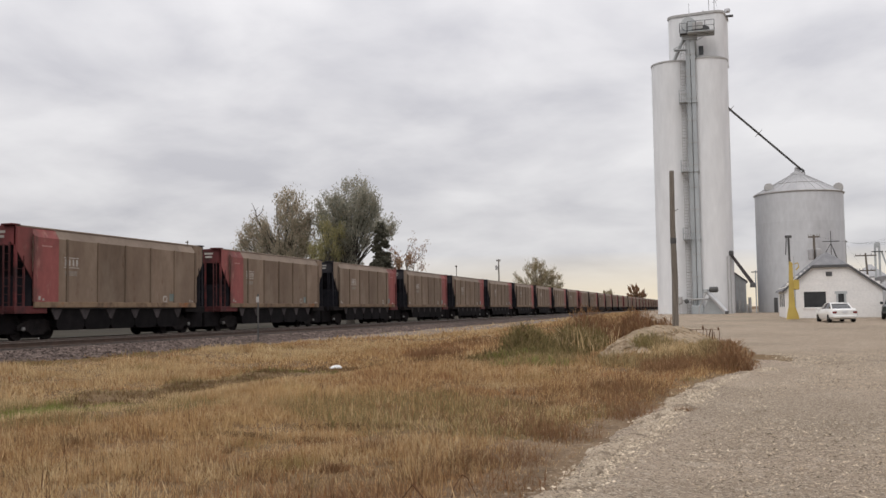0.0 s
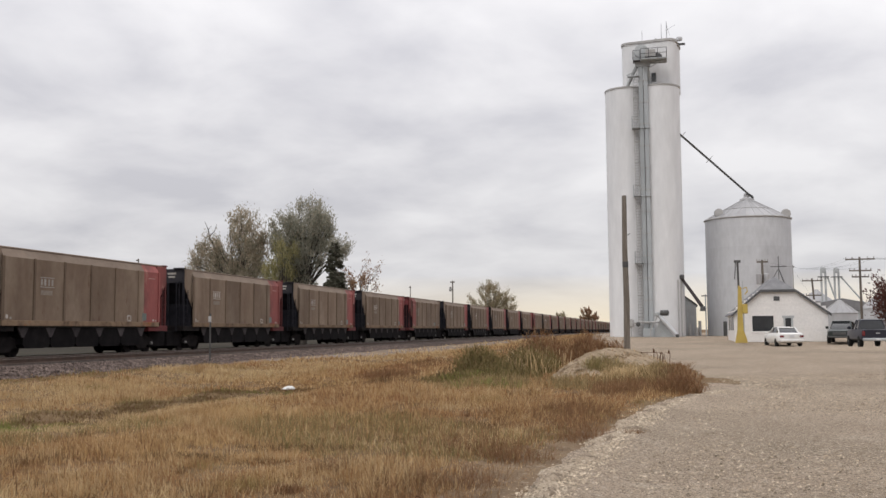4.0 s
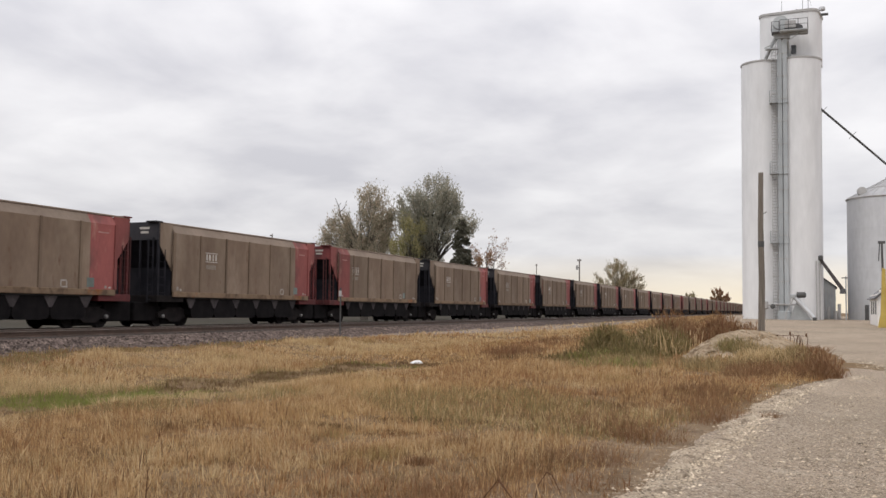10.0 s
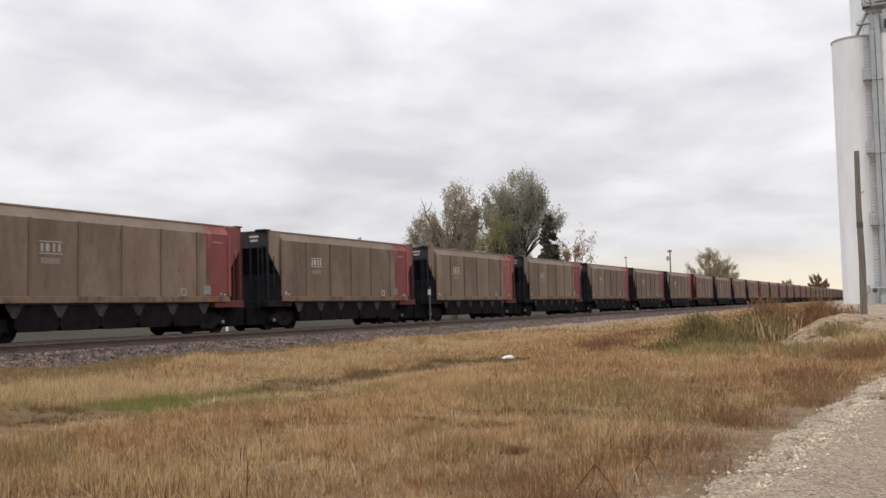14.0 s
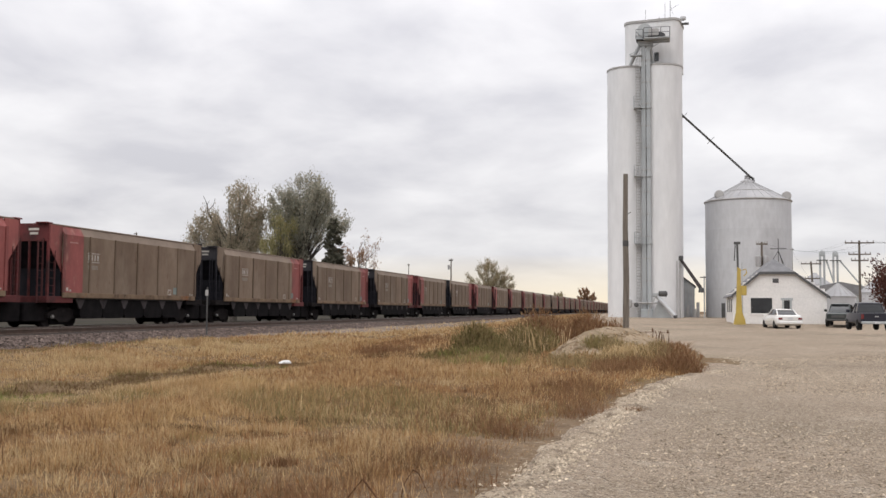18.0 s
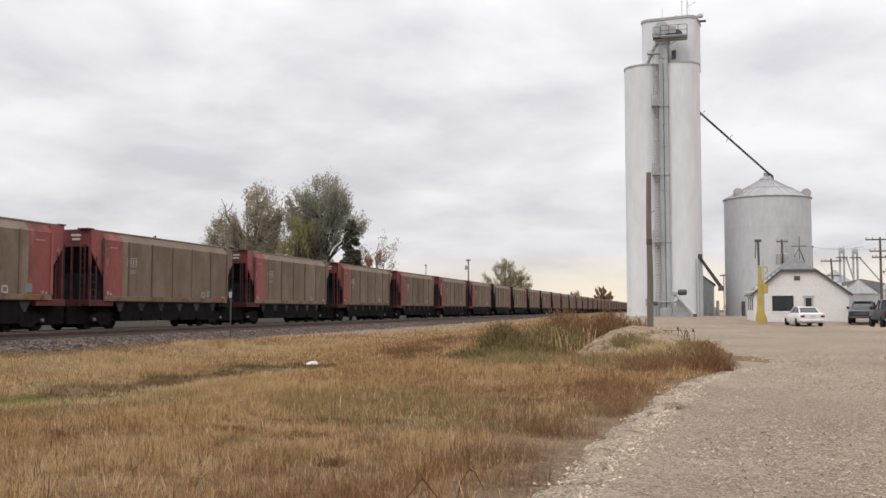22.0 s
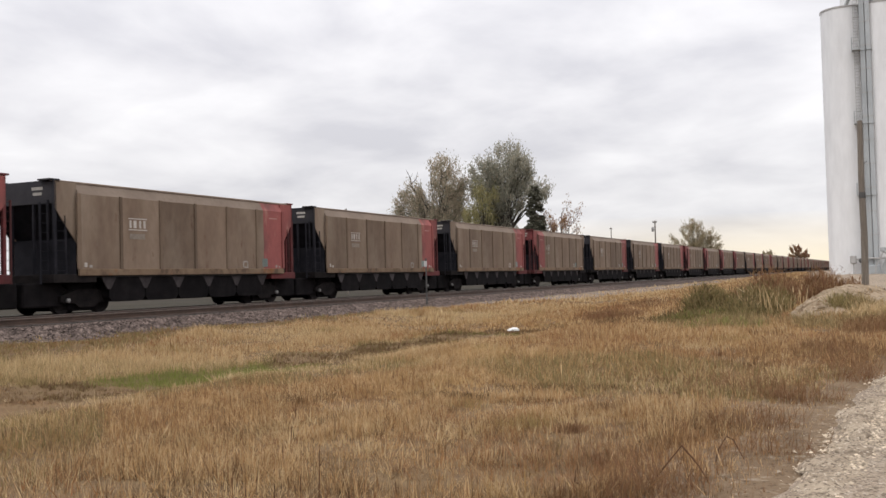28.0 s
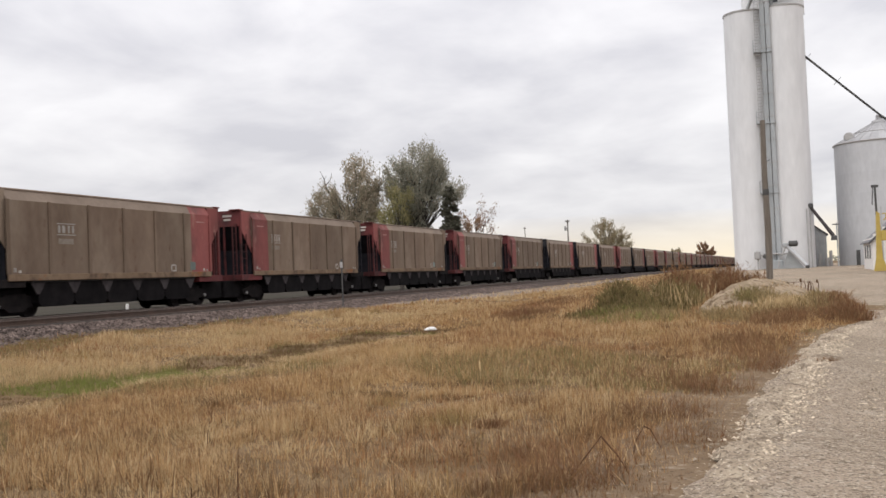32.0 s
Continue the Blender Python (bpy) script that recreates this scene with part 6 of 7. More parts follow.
def build_grass():
    """The verge: tufts of fanned blades, loose blades between them, and fallen straw, sorted by the kind of grass that grows there."""
    rng = np.random.default_rng(7)
    zones = ((-14, 2.5, -16, -1.0, 40, 0.008, 0.14), (2.5, 6.0, -7.5, 1.0, 900, 0.0026, 0.06), (6.0, 11, -13.5, 1.0, 3600, 0.0026, 0.055), (11, 17, -19.9, 1.0, 2200, 0.0038, 0.08), (17, 27, -19.9, 2.2, 1300, 0.0058, 0.12),
             (27, 42, -19.9, 2.2, 480, 0.0105, 0.2), (42, 80, -19.7, -1.0, 100, 0.021, 0.3), (80, 160, -19.5, -7, 30, 0.042, 0.4))
    heap = {"straw": [], "green": [], "pale": [], "brown": [], "rust": [], "olive": []}
    for y0, y1, x0, x1, dens, w, spread in zones:
        total = int((y1 - y0) * (x1 - x0) * dens)
        m = total // 26
        tx, ty = scatter(rng, m, x0, x1, y0, y1)
        big = rng.uniform(0.45, 1.5, m)
        loose = int(total * 0.30)
        i = rng.integers(0, m, total - loose)
        ang = rng.uniform(0, 2 * np.pi, total - loose)
        rad = np.abs(rng.normal(0, 1, total - loose)) * spread * 0.62
        lx_, ly_ = scatter(rng, loose, x0, x1, y0, y1)
        x = np.concatenate([tx[i] + rad * np.cos(ang), lx_])
        y = np.concatenate([ty[i] + rad * np.sin(ang), ly_])
        aim = np.concatenate([ang, rng.uniform(0, 2 * np.pi, loose)])
        tall = np.concatenate([big[i] * 1.1, np.full(loose, 0.75)])
        n = len(x)
        e = lot_edge(y)
        lump = field_noise(x, y, 2.2, 4)
        patch = field_noise(x, y, 0.45, 9)
        thin = np.clip((e - x - 0.2) / np.where(y < 12, 0.95, 0.35), 0, 1)
        keep = (x < e - 0.05) & (rng.random(n) < 0.30 + 0.70 * thin) & (rng.random(n) < 0.8 + 0.4 * lump)
        bare = (mound_height(x, y) > 0.05) & (x < -0.75 - 0.09 * np.clip(33 - y, 0, 6)) | (y > 31) & (x > -2.6)
        keep &= ~(bare & (rng.random(n) < 0.97))
        bank = np.clip((x - gravel_edge(y)) / 0.9, 0, 1)
        keep &= rng.random(n) < 0.12 + 0.88 * bank
        worn = np.clip((field_noise(x, y, 0.8, 23) - 0.50) / 0.18, 0, 1) * np.clip((field_noise(x, y, 2.9, 24) - 0.30) / 0.3, 0, 1)
        h = (0.075 + 0.07 * patch + 0.08 * lump) * rng.uniform(0.45, 1.35, n) * (0.4 + 0.6 * thin) * tall * (1 - 0.35 * worn)
        lean = np.where(rng.random(n) < 0.3, 1.3, 0.45)
        flat = rng.random(n) < 0.16 + 0.5 * worn
        lean = np.where(flat, 5.0, lean)
        h = np.where(flat, h * 0.18 + 0.012, h)
        wide = w * np.exp(rng.normal(0.15, 0.5, n))
        # which grass grows where
        off = (x - weeds_x(y)) + 0.9 * (field_noise(x, y, 1.7, 30) - 0.5)
        mixed = rng.random(n)
        low = np.exp(-(off / np.where((y > 12) & (y < 17), 1.15, 1.3)) ** 2)
        green = (low > 0.4) & (y > 13.0 + 0.8 * mixed) & (y < 16.6 + 0.8 * mixed) & (mixed < 0.96)
        brown = ~green & (low > 0.4) & (((y > 16.5) & (y < 28)) | (y < 13.2) & (y > 7)) & (mixed < 0.74)
        green |= brown & (field_noise(x, y, 0.9, 77) > 0.66) & (y > 20)
        brown |= ~green & (y < 11) & (mixed > 0.72 + 0.4 * field_noise(x, y, 1.9, 19) - 0.12 * np.clip((9 - y) / 3, 0, 1))
        ridge = np.exp(-((x - weeds_x(y) - 1.75) / 0.6) ** 2) * np.clip((y - 13) / 3, 0, 1) * np.clip((27 - y) / 3, 0, 1)
        h = h * (1 - 0.68 * np.exp(-((x - weeds_x(y) - 1.3) / 1.7) ** 2) * (y > 9) * (y < 26))
        h = np.where(green, h * 0.9, np.where(brown, h * 0.9, h * (1 + 0.7 * ridge) * (1 - 0.35 * low * (y < 28))))
        pale = ~green & ~brown & ((mixed < 0.85 * ridge) | ((x < -12.6) & (mixed < 0.72 * np.clip((-12.2 - x) / 1.2, 0, 1) * (0.35 + 0.9 * patch))))
        pale |= ~green & ~brown & (mixed < 0.20) & (field_noise(x, y, 0.7, 83) > 0.54)
        near = np.exp(-np.clip(e - x, 0, 20) / 2.4)
        rust = ~green & ~brown & ~pale & (mixed < 0.5 * near * np.clip(2.6 * (field_noise(x, y, 1.3, 44) - 0.28), 0, 1) + 0.05)
        verge = x < np.interp(y, (12, 18, 21, 28, 45), (-16.2, -16.6, -18.0, -17.6, -18.0)) + 0.8 * (field_noise(x, y, 0.9, 50) - 0.5)
        rust |= verge & (mixed < 0.30)
        olive = verge & ~rust & (mixed < 0.85) | (low > 0.25) & (y > 16.5) & (y < 26) & (mixed > 0.55) | ~(green | brown | rust | pale) & (mixed > 0.50) & (field_noise(x, y, 0.55, 71) + 0.10 * np.clip((9.5 - y) / 3, 0, 1) > 0.57) & (y < 20)
        green, pale = green & ~olive, pale & ~olive & ~verge
        h = np.where(verge, h * 0.6, h)
        for kind, k in (("green", green), ("brown", brown), ("pale", pale), ("rust", rust & ~olive), ("olive", olive & ~brown & ~green), ("straw", ~(green | brown | pale | rust | olive))):
            k = keep & k
            heap[kind].append(np.stack([x[k], y[k], h[k], wide[k], lean[k], aim[k]]))
    looks = (("straw", "dry_grass", M_STRAW, "dry straw-coloured grass over the verge"), ("green", "green_grass", M_GREENGRASS, "short green grass in the shallow ditch"),
             ("pale", "pale_grass", M_PALE, "pale taller straw on the ridge and the bank"), ("brown", "ditch_grass", M_BROWNWEED, "dark brown withered grass along the ditch"),
             ("rust", "reddish_grass", M_RUSTWEED, "reddish withered grass along the gravel edge"), ("olive", "olive_grass", M_OLIVEGRASS, "olive half-green grass in patches and beside the ballast"))
    for kind, name, material, label in looks:
        q = np.concatenate(heap[kind], 1)
        v, f = blades(rng, q[0], q[1], q[2], q[3], q[4], q[5])
        bulk(name, v, f, material, label, "grass")
    # green verge beyond the track
    n = 26000
    x, y = scatter(rng, n, -46, -31.6, 12, 120)
    v, f = blades(rng, x, y, rng.uniform(0.1, 0.3, n), np.full(n, 0.03), 0.5)
    bulk("far_verge_grass", v, f, M_FARGRASS, "green grass verge beyond the railway", "grass")


def stalks(rng, x, y, height, spread, width):
    n = len(x)
    return blades(rng, x, y, height * rng.uniform(0.55, 1.1, n), width * rng.uniform(0.6, 1.4, n), spread, bent=True)


def clump(rng, name, cx, cy, rx, ry, n, height, width, material, label, spread=0.5, fuzz=0.0):
    """Weeds in bunches; fuzz: share of short side twigs that make the heads bushy."""
    a = rng.uniform(0, 2 * np.pi, n)
    r = rng.uniform(0, 1, n) ** 0.6
    x, y = cx + rx * r * np.cos(a), cy + ry * r * np.sin(a)
    keep = field_noise(x, y, 3.2 / max(min(rx, ry), 0.5), 61) + 0.55 * (1 - r) > 0.42
    x, y, r = x[keep], y[keep], r[keep]
    h = height * (1.05 - 0.55 * r ** 2) * (0.38 + 0.72 * field_noise(x, y, 2.9, 5))
    v, f = stalks(rng, x, y, h, spread, width)
    if fuzz:
        m = int(len(x) * fuzz)
        i = rng.integers(0, len(x), m)
        v2, f2 = blades(rng, x[i] + rng.normal(0, 0.07, m), y[i] + rng.normal(0, 0.07, m), rng.uniform(0.10, 0.24, m), np.full(m, width * 0.8), 1.6, bent=True)
        up = h[i] * rng.uniform(0.2, 0.95, m)
        v2 = v2.reshape(m, 5, 3)
        v2[:, :, 2] += up[:, None]
        f = np.concatenate([f, f2 + len(v)], 0)
        v = np.concatenate([v, v2.reshape(-1, 3)], 0)
    return bulk(name, v, f, material, label, "weeds")


def build_weeds():
    rng = np.random.default_rng(12)
    clump(rng, "tall_weeds", -4.7, 32.2, 1.3, 2.2, 1900, 1.05, 0.014, M_DARKWEED, "tall olive and brown weeds beside the dirt mound", 0.8, 1.4)
    clump(rng, "tall_weeds", -4.4, 31.2, 1.3, 2.2, 200, 1.2, 0.010, M_PALE, "pale dry stems among the tall weeds", 0.5)
    clump(rng, "tall_weeds", -5.5, 29.2, 0.8, 1.2, 1500, 0.80, 0.017, M_DARKWEED, "olive bushy weeds beside the dirt mound", 1.0, 1.6)
    clump(rng, "tall_weeds", -5.9, 32.5, 0.9, 2.0, 700, 0.75, 0.015, M_DARKWEED, "olive bushy weeds at the edge of the tall ones", 1.0, 1.2)
    clump(rng, "tall_weeds", -3.2, 40.0, 1.7, 1.8, 1700, 1.25, 0.017, M_RUSTWEED, "rust-brown tall weeds behind the dirt mound", 0.8, 1.6)
    clump(rng, "tall_weeds", -4.6, 37.0, 1.3, 2.2, 1500, 1.15, 0.016, M_RUSTWEED, "brown withered weeds behind the tall ones", 0.8, 1.4)
    clump(rng, "tall_weeds", -4.6, 27.6, 1.3, 1.5, 900, 0.62, 0.013, M_DARKWEED, "olive and brown weeds below the tall ones", 0.9, 1.2)
    clump(rng, "tall_weeds", -4.3, 26.4, 0.7, 1.5, 450, 0.50, 0.009, M_DARKWEED, "olive bushy weeds along the mound's edge", 1.0, 1.4)
    for cx, cy, rx, ry, n, h, mat, label in ((-4.6, 31.8, 1.7, 2.4, 60, 1.45, M_PALE, "pale tall seed stems standing out of the weeds"), (-3.3, 38.5, 1.8, 2.0, 90, 1.45, M_RUSTWEED, "brown tall stems behind the dirt mound"),
                                             (-5.6, 30.0, 1.4, 1.8, 90, 1.0, M_BROWNWEED, "dark dead stems among the olive weeds")):
        clump(rng, "tall_stems", cx, cy, rx, ry, n, h, 0.014, mat, label, 0.35, 1.2)
    clump(rng, "low_weeds", -4.3, 24.6, 1.6, 1.3, 900, 0.30, 0.010, M_WEED, "low mixed weeds before the tall ones", 1.0, 1.0)
    clump(rng, "low_weeds", -4.4, 24.2, 1.1, 0.7, 260, 0.22, 0.010, M_GREENGRASS, "green low weeds before the tall ones", 1.0, 1.0)
    clump(rng, "bank_weeds", -9.9, 41.5, 1.8, 4.5, 1500, 0.35, 0.014, M_RUSTWEED, "dark brown weeds on the grassy bank", 0.8)
    clump(rng, "low_weeds", -5.8, 27.2, 1.2, 1.1, 500, 0.36, 0.013, M_DARKWEED, "green low weeds before the mound", 0.9, 1.0)
    clump(rng, "low_weeds", -1.25, 28.4, 0.8, 1.2, 520, 0.46, 0.012, M_WEED, "olive low weeds on the flank of the mound", 0.9, 1.5)
    for cx, cy, rx, ry, n in ((-5.6, 11.2, 1.2, 0.28, 1500), (-4.6, 12.3, 1.1, 0.3, 1300), (-3.4, 13.0, 0.8, 0.35, 700), (-7.2, 12.8, 0.7, 0.3, 500), (-2.9, 15.4, 0.7, 0.5, 500), (-6.2, 14.8, 0.6, 0.4, 400)):
        clump(rng, "brown_tufts", cx, cy, rx, ry, n, 0.17, 0.004, M_BROWNWEED, "dark brown tufts in the dry grass", 1.3)
    clump(rng, "low_weeds", -0.3, 26.6, 0.8, 2.2, 1000, 0.42, 0.012, M_WEED, "green-brown weeds at the foot of the mound", 0.7, 1.5)
    clump(rng, "low_weeds", 0.30, 26.4, 0.55, 3.4, 800, 0.42, 0.012, M_RUSTWEED, "rust-brown weeds where the verge meets the gravel", 0.7, 2.0)
    clump(rng, "low_weeds", 0.30, 22.6, 0.50, 1.0, 700, 0.34, 0.009, M_RUSTWEED, "rust-brown weeds at the corner of the gravel", 0.8, 1.6)
    clump(rng, "low_weeds", -0.9, 26.0, 0.8, 0.9, 520, 0.46, 0.009, M_PALE, "pale dry weeds before the mound", 0.8, 1.6)
    clump(rng, "low_weeds", -2.0, 25.0, 1.5, 1.4, 1000, 0.30, 0.010, M_WEED, "mixed weeds below the mound", 0.8, 1.0)
    clump(rng, "low_weeds", -0.9, 23.4, 0.9, 1.9, 1300, 0.30, 0.006, M_RUSTWEED, "reddish weeds along the gravel edge", 0.8, 1.0)
    clump(rng, "low_weeds", -1.6, 17.0, 0.8, 2.2, 1100, 0.24, 0.005, M_RUSTWEED, "reddish low weeds along the gravel edge", 0.9, 0.6)
    clump(rng, "low_weeds", -2.3, 12.4, 0.8, 1.4, 900, 0.22, 0.0045, M_RUSTWEED, "reddish low weeds along the gravel edge", 0.9, 0.6)
    clump(rng, "green_weeds", -5.2, 27.4, 1.2, 1.0, 400, 0.34, 0.013, M_GREENGRASS, "green weeds at the foot of the tall ones", 1.0, 1.4)
    clump(rng, "green_weeds", -1.75, 28.6, 0.6, 0.9, 420, 0.40, 0.012, M_OLIVEGRASS, "olive weeds on the flank of the mound", 1.0, 1.4)
    clump(rng, "brown_weeds", -9.2, 31.5, 1.3, 1.6, 1100, 0.34, 0.013, M_RUSTWEED, "red-brown withered weeds on the open verge", 0.9, 1.0)
    clump(rng, "brown_weeds", -7.4, 26.6, 0.9, 0.5, 420, 0.24, 0.010, M_BROWNWEED, "dark withered weeds on the open verge", 1.0, 0.8)
    for cx, cy, rx, ry, n in ((-12.55, 14.2, 0.55, 0.9, 2600), (-11.95, 15.6, 0.55, 0.9, 2600), (-11.5, 16.9, 0.4, 0.6, 900)):
        clump(rng, "green_tufts", cx, cy, rx, ry, n, 0.15, 0.008, M_GREENGRASS, "fresh green tufts in the ditch", 1.0)
    clump(rng, "ditch_weeds", -10.9, 22.4, 0.6, 1.0, 700, 0.2, 0.007, M_DARKWEED, "olive weeds in the ditch", 0.8)
    clump(rng, "weed_tuft", -0.46, 13.95, 0.32, 0.20, 330, 0.17, 0.004, M_RUSTWEED, "flattened dry tuft on the gravel", 1.6)
    clump(rng, "weed_tuft", -3.58, 8.92, 0.20, 0.15, 380, 0.24, 0.004, M_RUSTWEED, "dark dry tuft in the grass", 0.9)
    # dry stalks
    for x, y, h in STALKS:
        z = float(ground_z(x, y))
        s = Shape()
        tilt = random.uniform(-0.12, 0.12) * h
        s.tube([(x, y, z - 0.03), (x + tilt * 0.4, y, z + h * 0.5), (x + tilt, y, z + h)], [0.006, 0.005, 0.0025], 5)
        if h > 0.3:
            s.tube([(x + tilt * 0.5, y, z + h * 0.6), (x + tilt * 0.5 + 0.03, y + 0.02, z + h * 0.78)], [0.003, 0.0015], 4)
        solid("dry_stalk", s, M_TWIG, "thin upright dry weed stalk", "weed stalk", group="dry stalks in the near grass")
    # bent dark twigs close by
    def twig(points, radius, label):
        s = Shape()
        for q in points:
            pts = [(x, y, float(ground_z(x, y)) + up) for x, y, up in q]
            s.tube(pts, [radius * (1 - 0.5 * i / (len(pts) - 1)) for i in range(len(pts))], 5)
        solid("bent_twig", s, M_TWIG, label, "twig")

    twig((((-2.43, 7.1, -0.02), (-2.36, 7.1, 0.07), (-2.21, 7.08, 0.25)), ((-2.21, 7.08, 0.25), (-2.10, 7.05, 0.13), (-2.0, 7.0, -0.01))), 0.008, "dark bent dry twig standing in the grass")
    twig((((-2.14, 6.8, -0.02), (-2.12, 6.8, 0.09), (-2.08, 6.82, 0.14)), ((-2.12, 6.8, 0.06), (-2.03, 6.75, -0.01))), 0.006, "short dark broken twig in the grass")
    twig((((-2.08, 7.65, -0.02), (-2.05, 7.66, 0.12), (-1.99, 7.7, 0.22)), ((-1.99, 7.7, 0.22), (-1.94, 7.68, 0.2), (-1.86, 7.65, 0.06))), 0.006, "thin reddish dry twig by the gravel edge")
    twig((((-2.9, 6.7, -0.02), (-2.88, 6.7, 0.14)), ((-2.88, 6.7, 0.05), (-2.8, 6.7, 0.01), (-2.66, 6.72, 0.02))), 0.006, "short dark stalk stub in the grass")
    # loose straw on the bare dirt beside the gravel
    n = 5200
    y = rng.uniform(5.0, 13.5, n)
    x = lot_edge(y) - 2.1 * rng.uniform(0, 1, n) ** 0.8 + 0.15
    v, f = blades(rng, x, y, rng.uniform(0.012, 0.035, n), rng.uniform(0.0015, 0.0035, n), 5.0)
    bulk("loose_straw", v, f, M_STRAW, "loose broken straw lying on the dirt", "straw")
    n = 8000
    y = 5.0 + 15 * rng.uniform(0, 1, n) ** 1.4
    x = lot_edge(y) - 0.6 - 12 * rng.uniform(0, 1, n)
    v, f = blades(rng, x, y, rng.uniform(0.02, 0.08, n), rng.uniform(0.002, 0.004, n) * (0.6 + y * 0.05), 3.2)
    bulk("loose_straw", v, f, M_PALE, "pale fallen straw lying among the grass", "straw")
    for kind, material, label, many, tall in (("dark_tufts", M_BROWNWEED, "dark withered tufts scattered through the dry grass", 150, 0.13), ("pale_tufts", M_PALE, "pale straw tufts scattered through the dry grass", 260, 0.19),
                                              ("rust_tufts", M_RUSTWEED, "reddish tufts scattered through the dry grass", 70, 0.14)):
        ty = 5.5 + 17 * rng.uniform(0, 1, many) ** 1.25
        tx = lot_edge(ty) - 1.0 - (10 if kind != "rust_tufts" else 4.5) * rng.uniform(0, 1, many)
        i = np.repeat(np.arange(many), 46)
        ang = rng.uniform(0, 2 * np.pi, len(i))
        rad = np.abs(rng.normal(0, 1, len(i))) * (0.05 + 0.05 * (i % 3)) * (0.7 + 0.03 * ty[i])
        v, f = blades(rng, tx[i] + 1.7 * rad * np.cos(ang), ty[i] + rad * np.sin(ang), tall * rng.uniform(0.45, 1.25, len(i)), (0.0028 + 0.00018 * ty[i]) * rng.uniform(0.7, 1.3, len(i)), 1.3, ang)
        bulk(kind, v, f, material, label, "grass")
    for cx, cy, rx, ry, n, h in ((-2.0, 9.6, 0.45, 0.5, 420, 0.16), (-1.7, 8.2, 0.35, 0.4, 300, 0.13), (-2.5, 6.6, 0.5, 0.45, 480, 0.15), (-1.75, 11.4, 0.5, 0.5, 460, 0.2), (-2.9, 7.6, 0.4, 0.4, 300, 0.13), (-1.2, 13.6, 0.4, 0.6, 420, 0.2)):
        clump(rng, "rust_tuft", cx, cy, rx, ry, n, h, 0.0035, M_RUSTWEED, "reddish dry tuft by the bare dirt", 1.4, 0.6)
    # dark dead stalks beside the mound, and a stem that leans along their tips
    for k in range(6):
        x, y = -0.42 + 0.10 * k + random.uniform(-0.02, 0.02), 35.6 + random.uniform(-0.3, 0.3)
        z = float(ground_z(x, y))
        top = 0.80 + random.uniform(-0.05, 0.07)
        r = 0.020 if k in (2, 3) else 0.011
        s = Shape().tube([(x, y, z - 0.03), (x + random.uniform(-0.04, 0.04), y, 0.5 * (z + top)), (x + random.uniform(-0.08, 0.08), y, top)], [r, r * 1.3, r * 0.7], 6)
        if k in (0, 5):
            s.lathe([(0.01, 0), (0.035, 0.04), (0.03, 0.10), (0.008, 0.14)], 7, (x, y, top - 0.06))
        solid("dead_stalk", s, M_TWIG, "dark brown dead stalk beside the mound", "weed stalk", group="dead stalks beside the mound")
    s = Shape().tube([(-1.42, 35.7, 0.86), (-0.95, 35.6, 0.80), (-0.4, 35.6, 0.81), (0.08, 35.6, 0.79)], [0.006, 0.008, 0.008, 0.006], 5)
    for x in (-1.2, -1.02, -0.84, -0.66, -0.2):
        s.tube([(x, 35.62, 0.82), (x + 0.02, 35.62, 0.73)], [0.016, 0.008], 5)
    solid("leaning_stem", s, M_TWIG, "thin withered stem with drooping pods leaning on the stalks", "weed stalk")
    # white litter in the grass
    s = Shape()
    prof = [(0.19, 0.0), (0.18, 0.035), (0.12, 0.07), (0.03, 0.085)]
    s.lathe(prof, 11)
    s.v = [(x * (1.05 + 0.25 * math.sin(5 * x + 9 * y)), y * (0.7 + 0.2 * math.cos(7 * x)), z * (1 + 0.3 * math.sin(11 * x + 4 * y))) for x, y, z in s.v]
    solid("white_rag", s, M_PAPER, "crumpled white bag lying in the dry grass", "litter", (-10.95, 27.4, float(ground_z(-10.95, 27.4)) + 0.05))


def stones(rng, x, y, z, size):
    """Irregular chips, bedded in the ground to their waist."""
    n = len(x)
    d = np.array([(1, 0, 0), (-1, 0, 0), (0, 1, 0), (0, -1, 0), (0, 0, 1), (0, 0, -1)], float)
    v = d[None] * rng.uniform(0.55, 1.25, (n, 6, 1)) * size[:, None, None]
    v[:, :, 2] *= 0.7
    a = rng.uniform(0, 6.28, n)
    c, s_ = np.cos(a)[:, None], np.sin(a)[:, None]
    q = v.copy()
    q[:, :, 0], q[:, :, 1] = v[:, :, 0] * c - v[:, :, 1] * s_, v[:, :, 0] * s_ + v[:, :, 1] * c
    t = rng.uniform(-0.6, 0.6, n)[:, None]
    q[:, :, 2] += q[:, :, 0] * t
    q += np.stack([x, y, z], 1)[:, None]
    q = q[:, :5]
    f = np.array([(0, 2, 4), (2, 1, 4), (1, 3, 4), (3, 0, 4)])
    return q.reshape(-1, 3), (np.arange(n)[:, None, None] * 5 + f[None]).reshape(-1, 3)


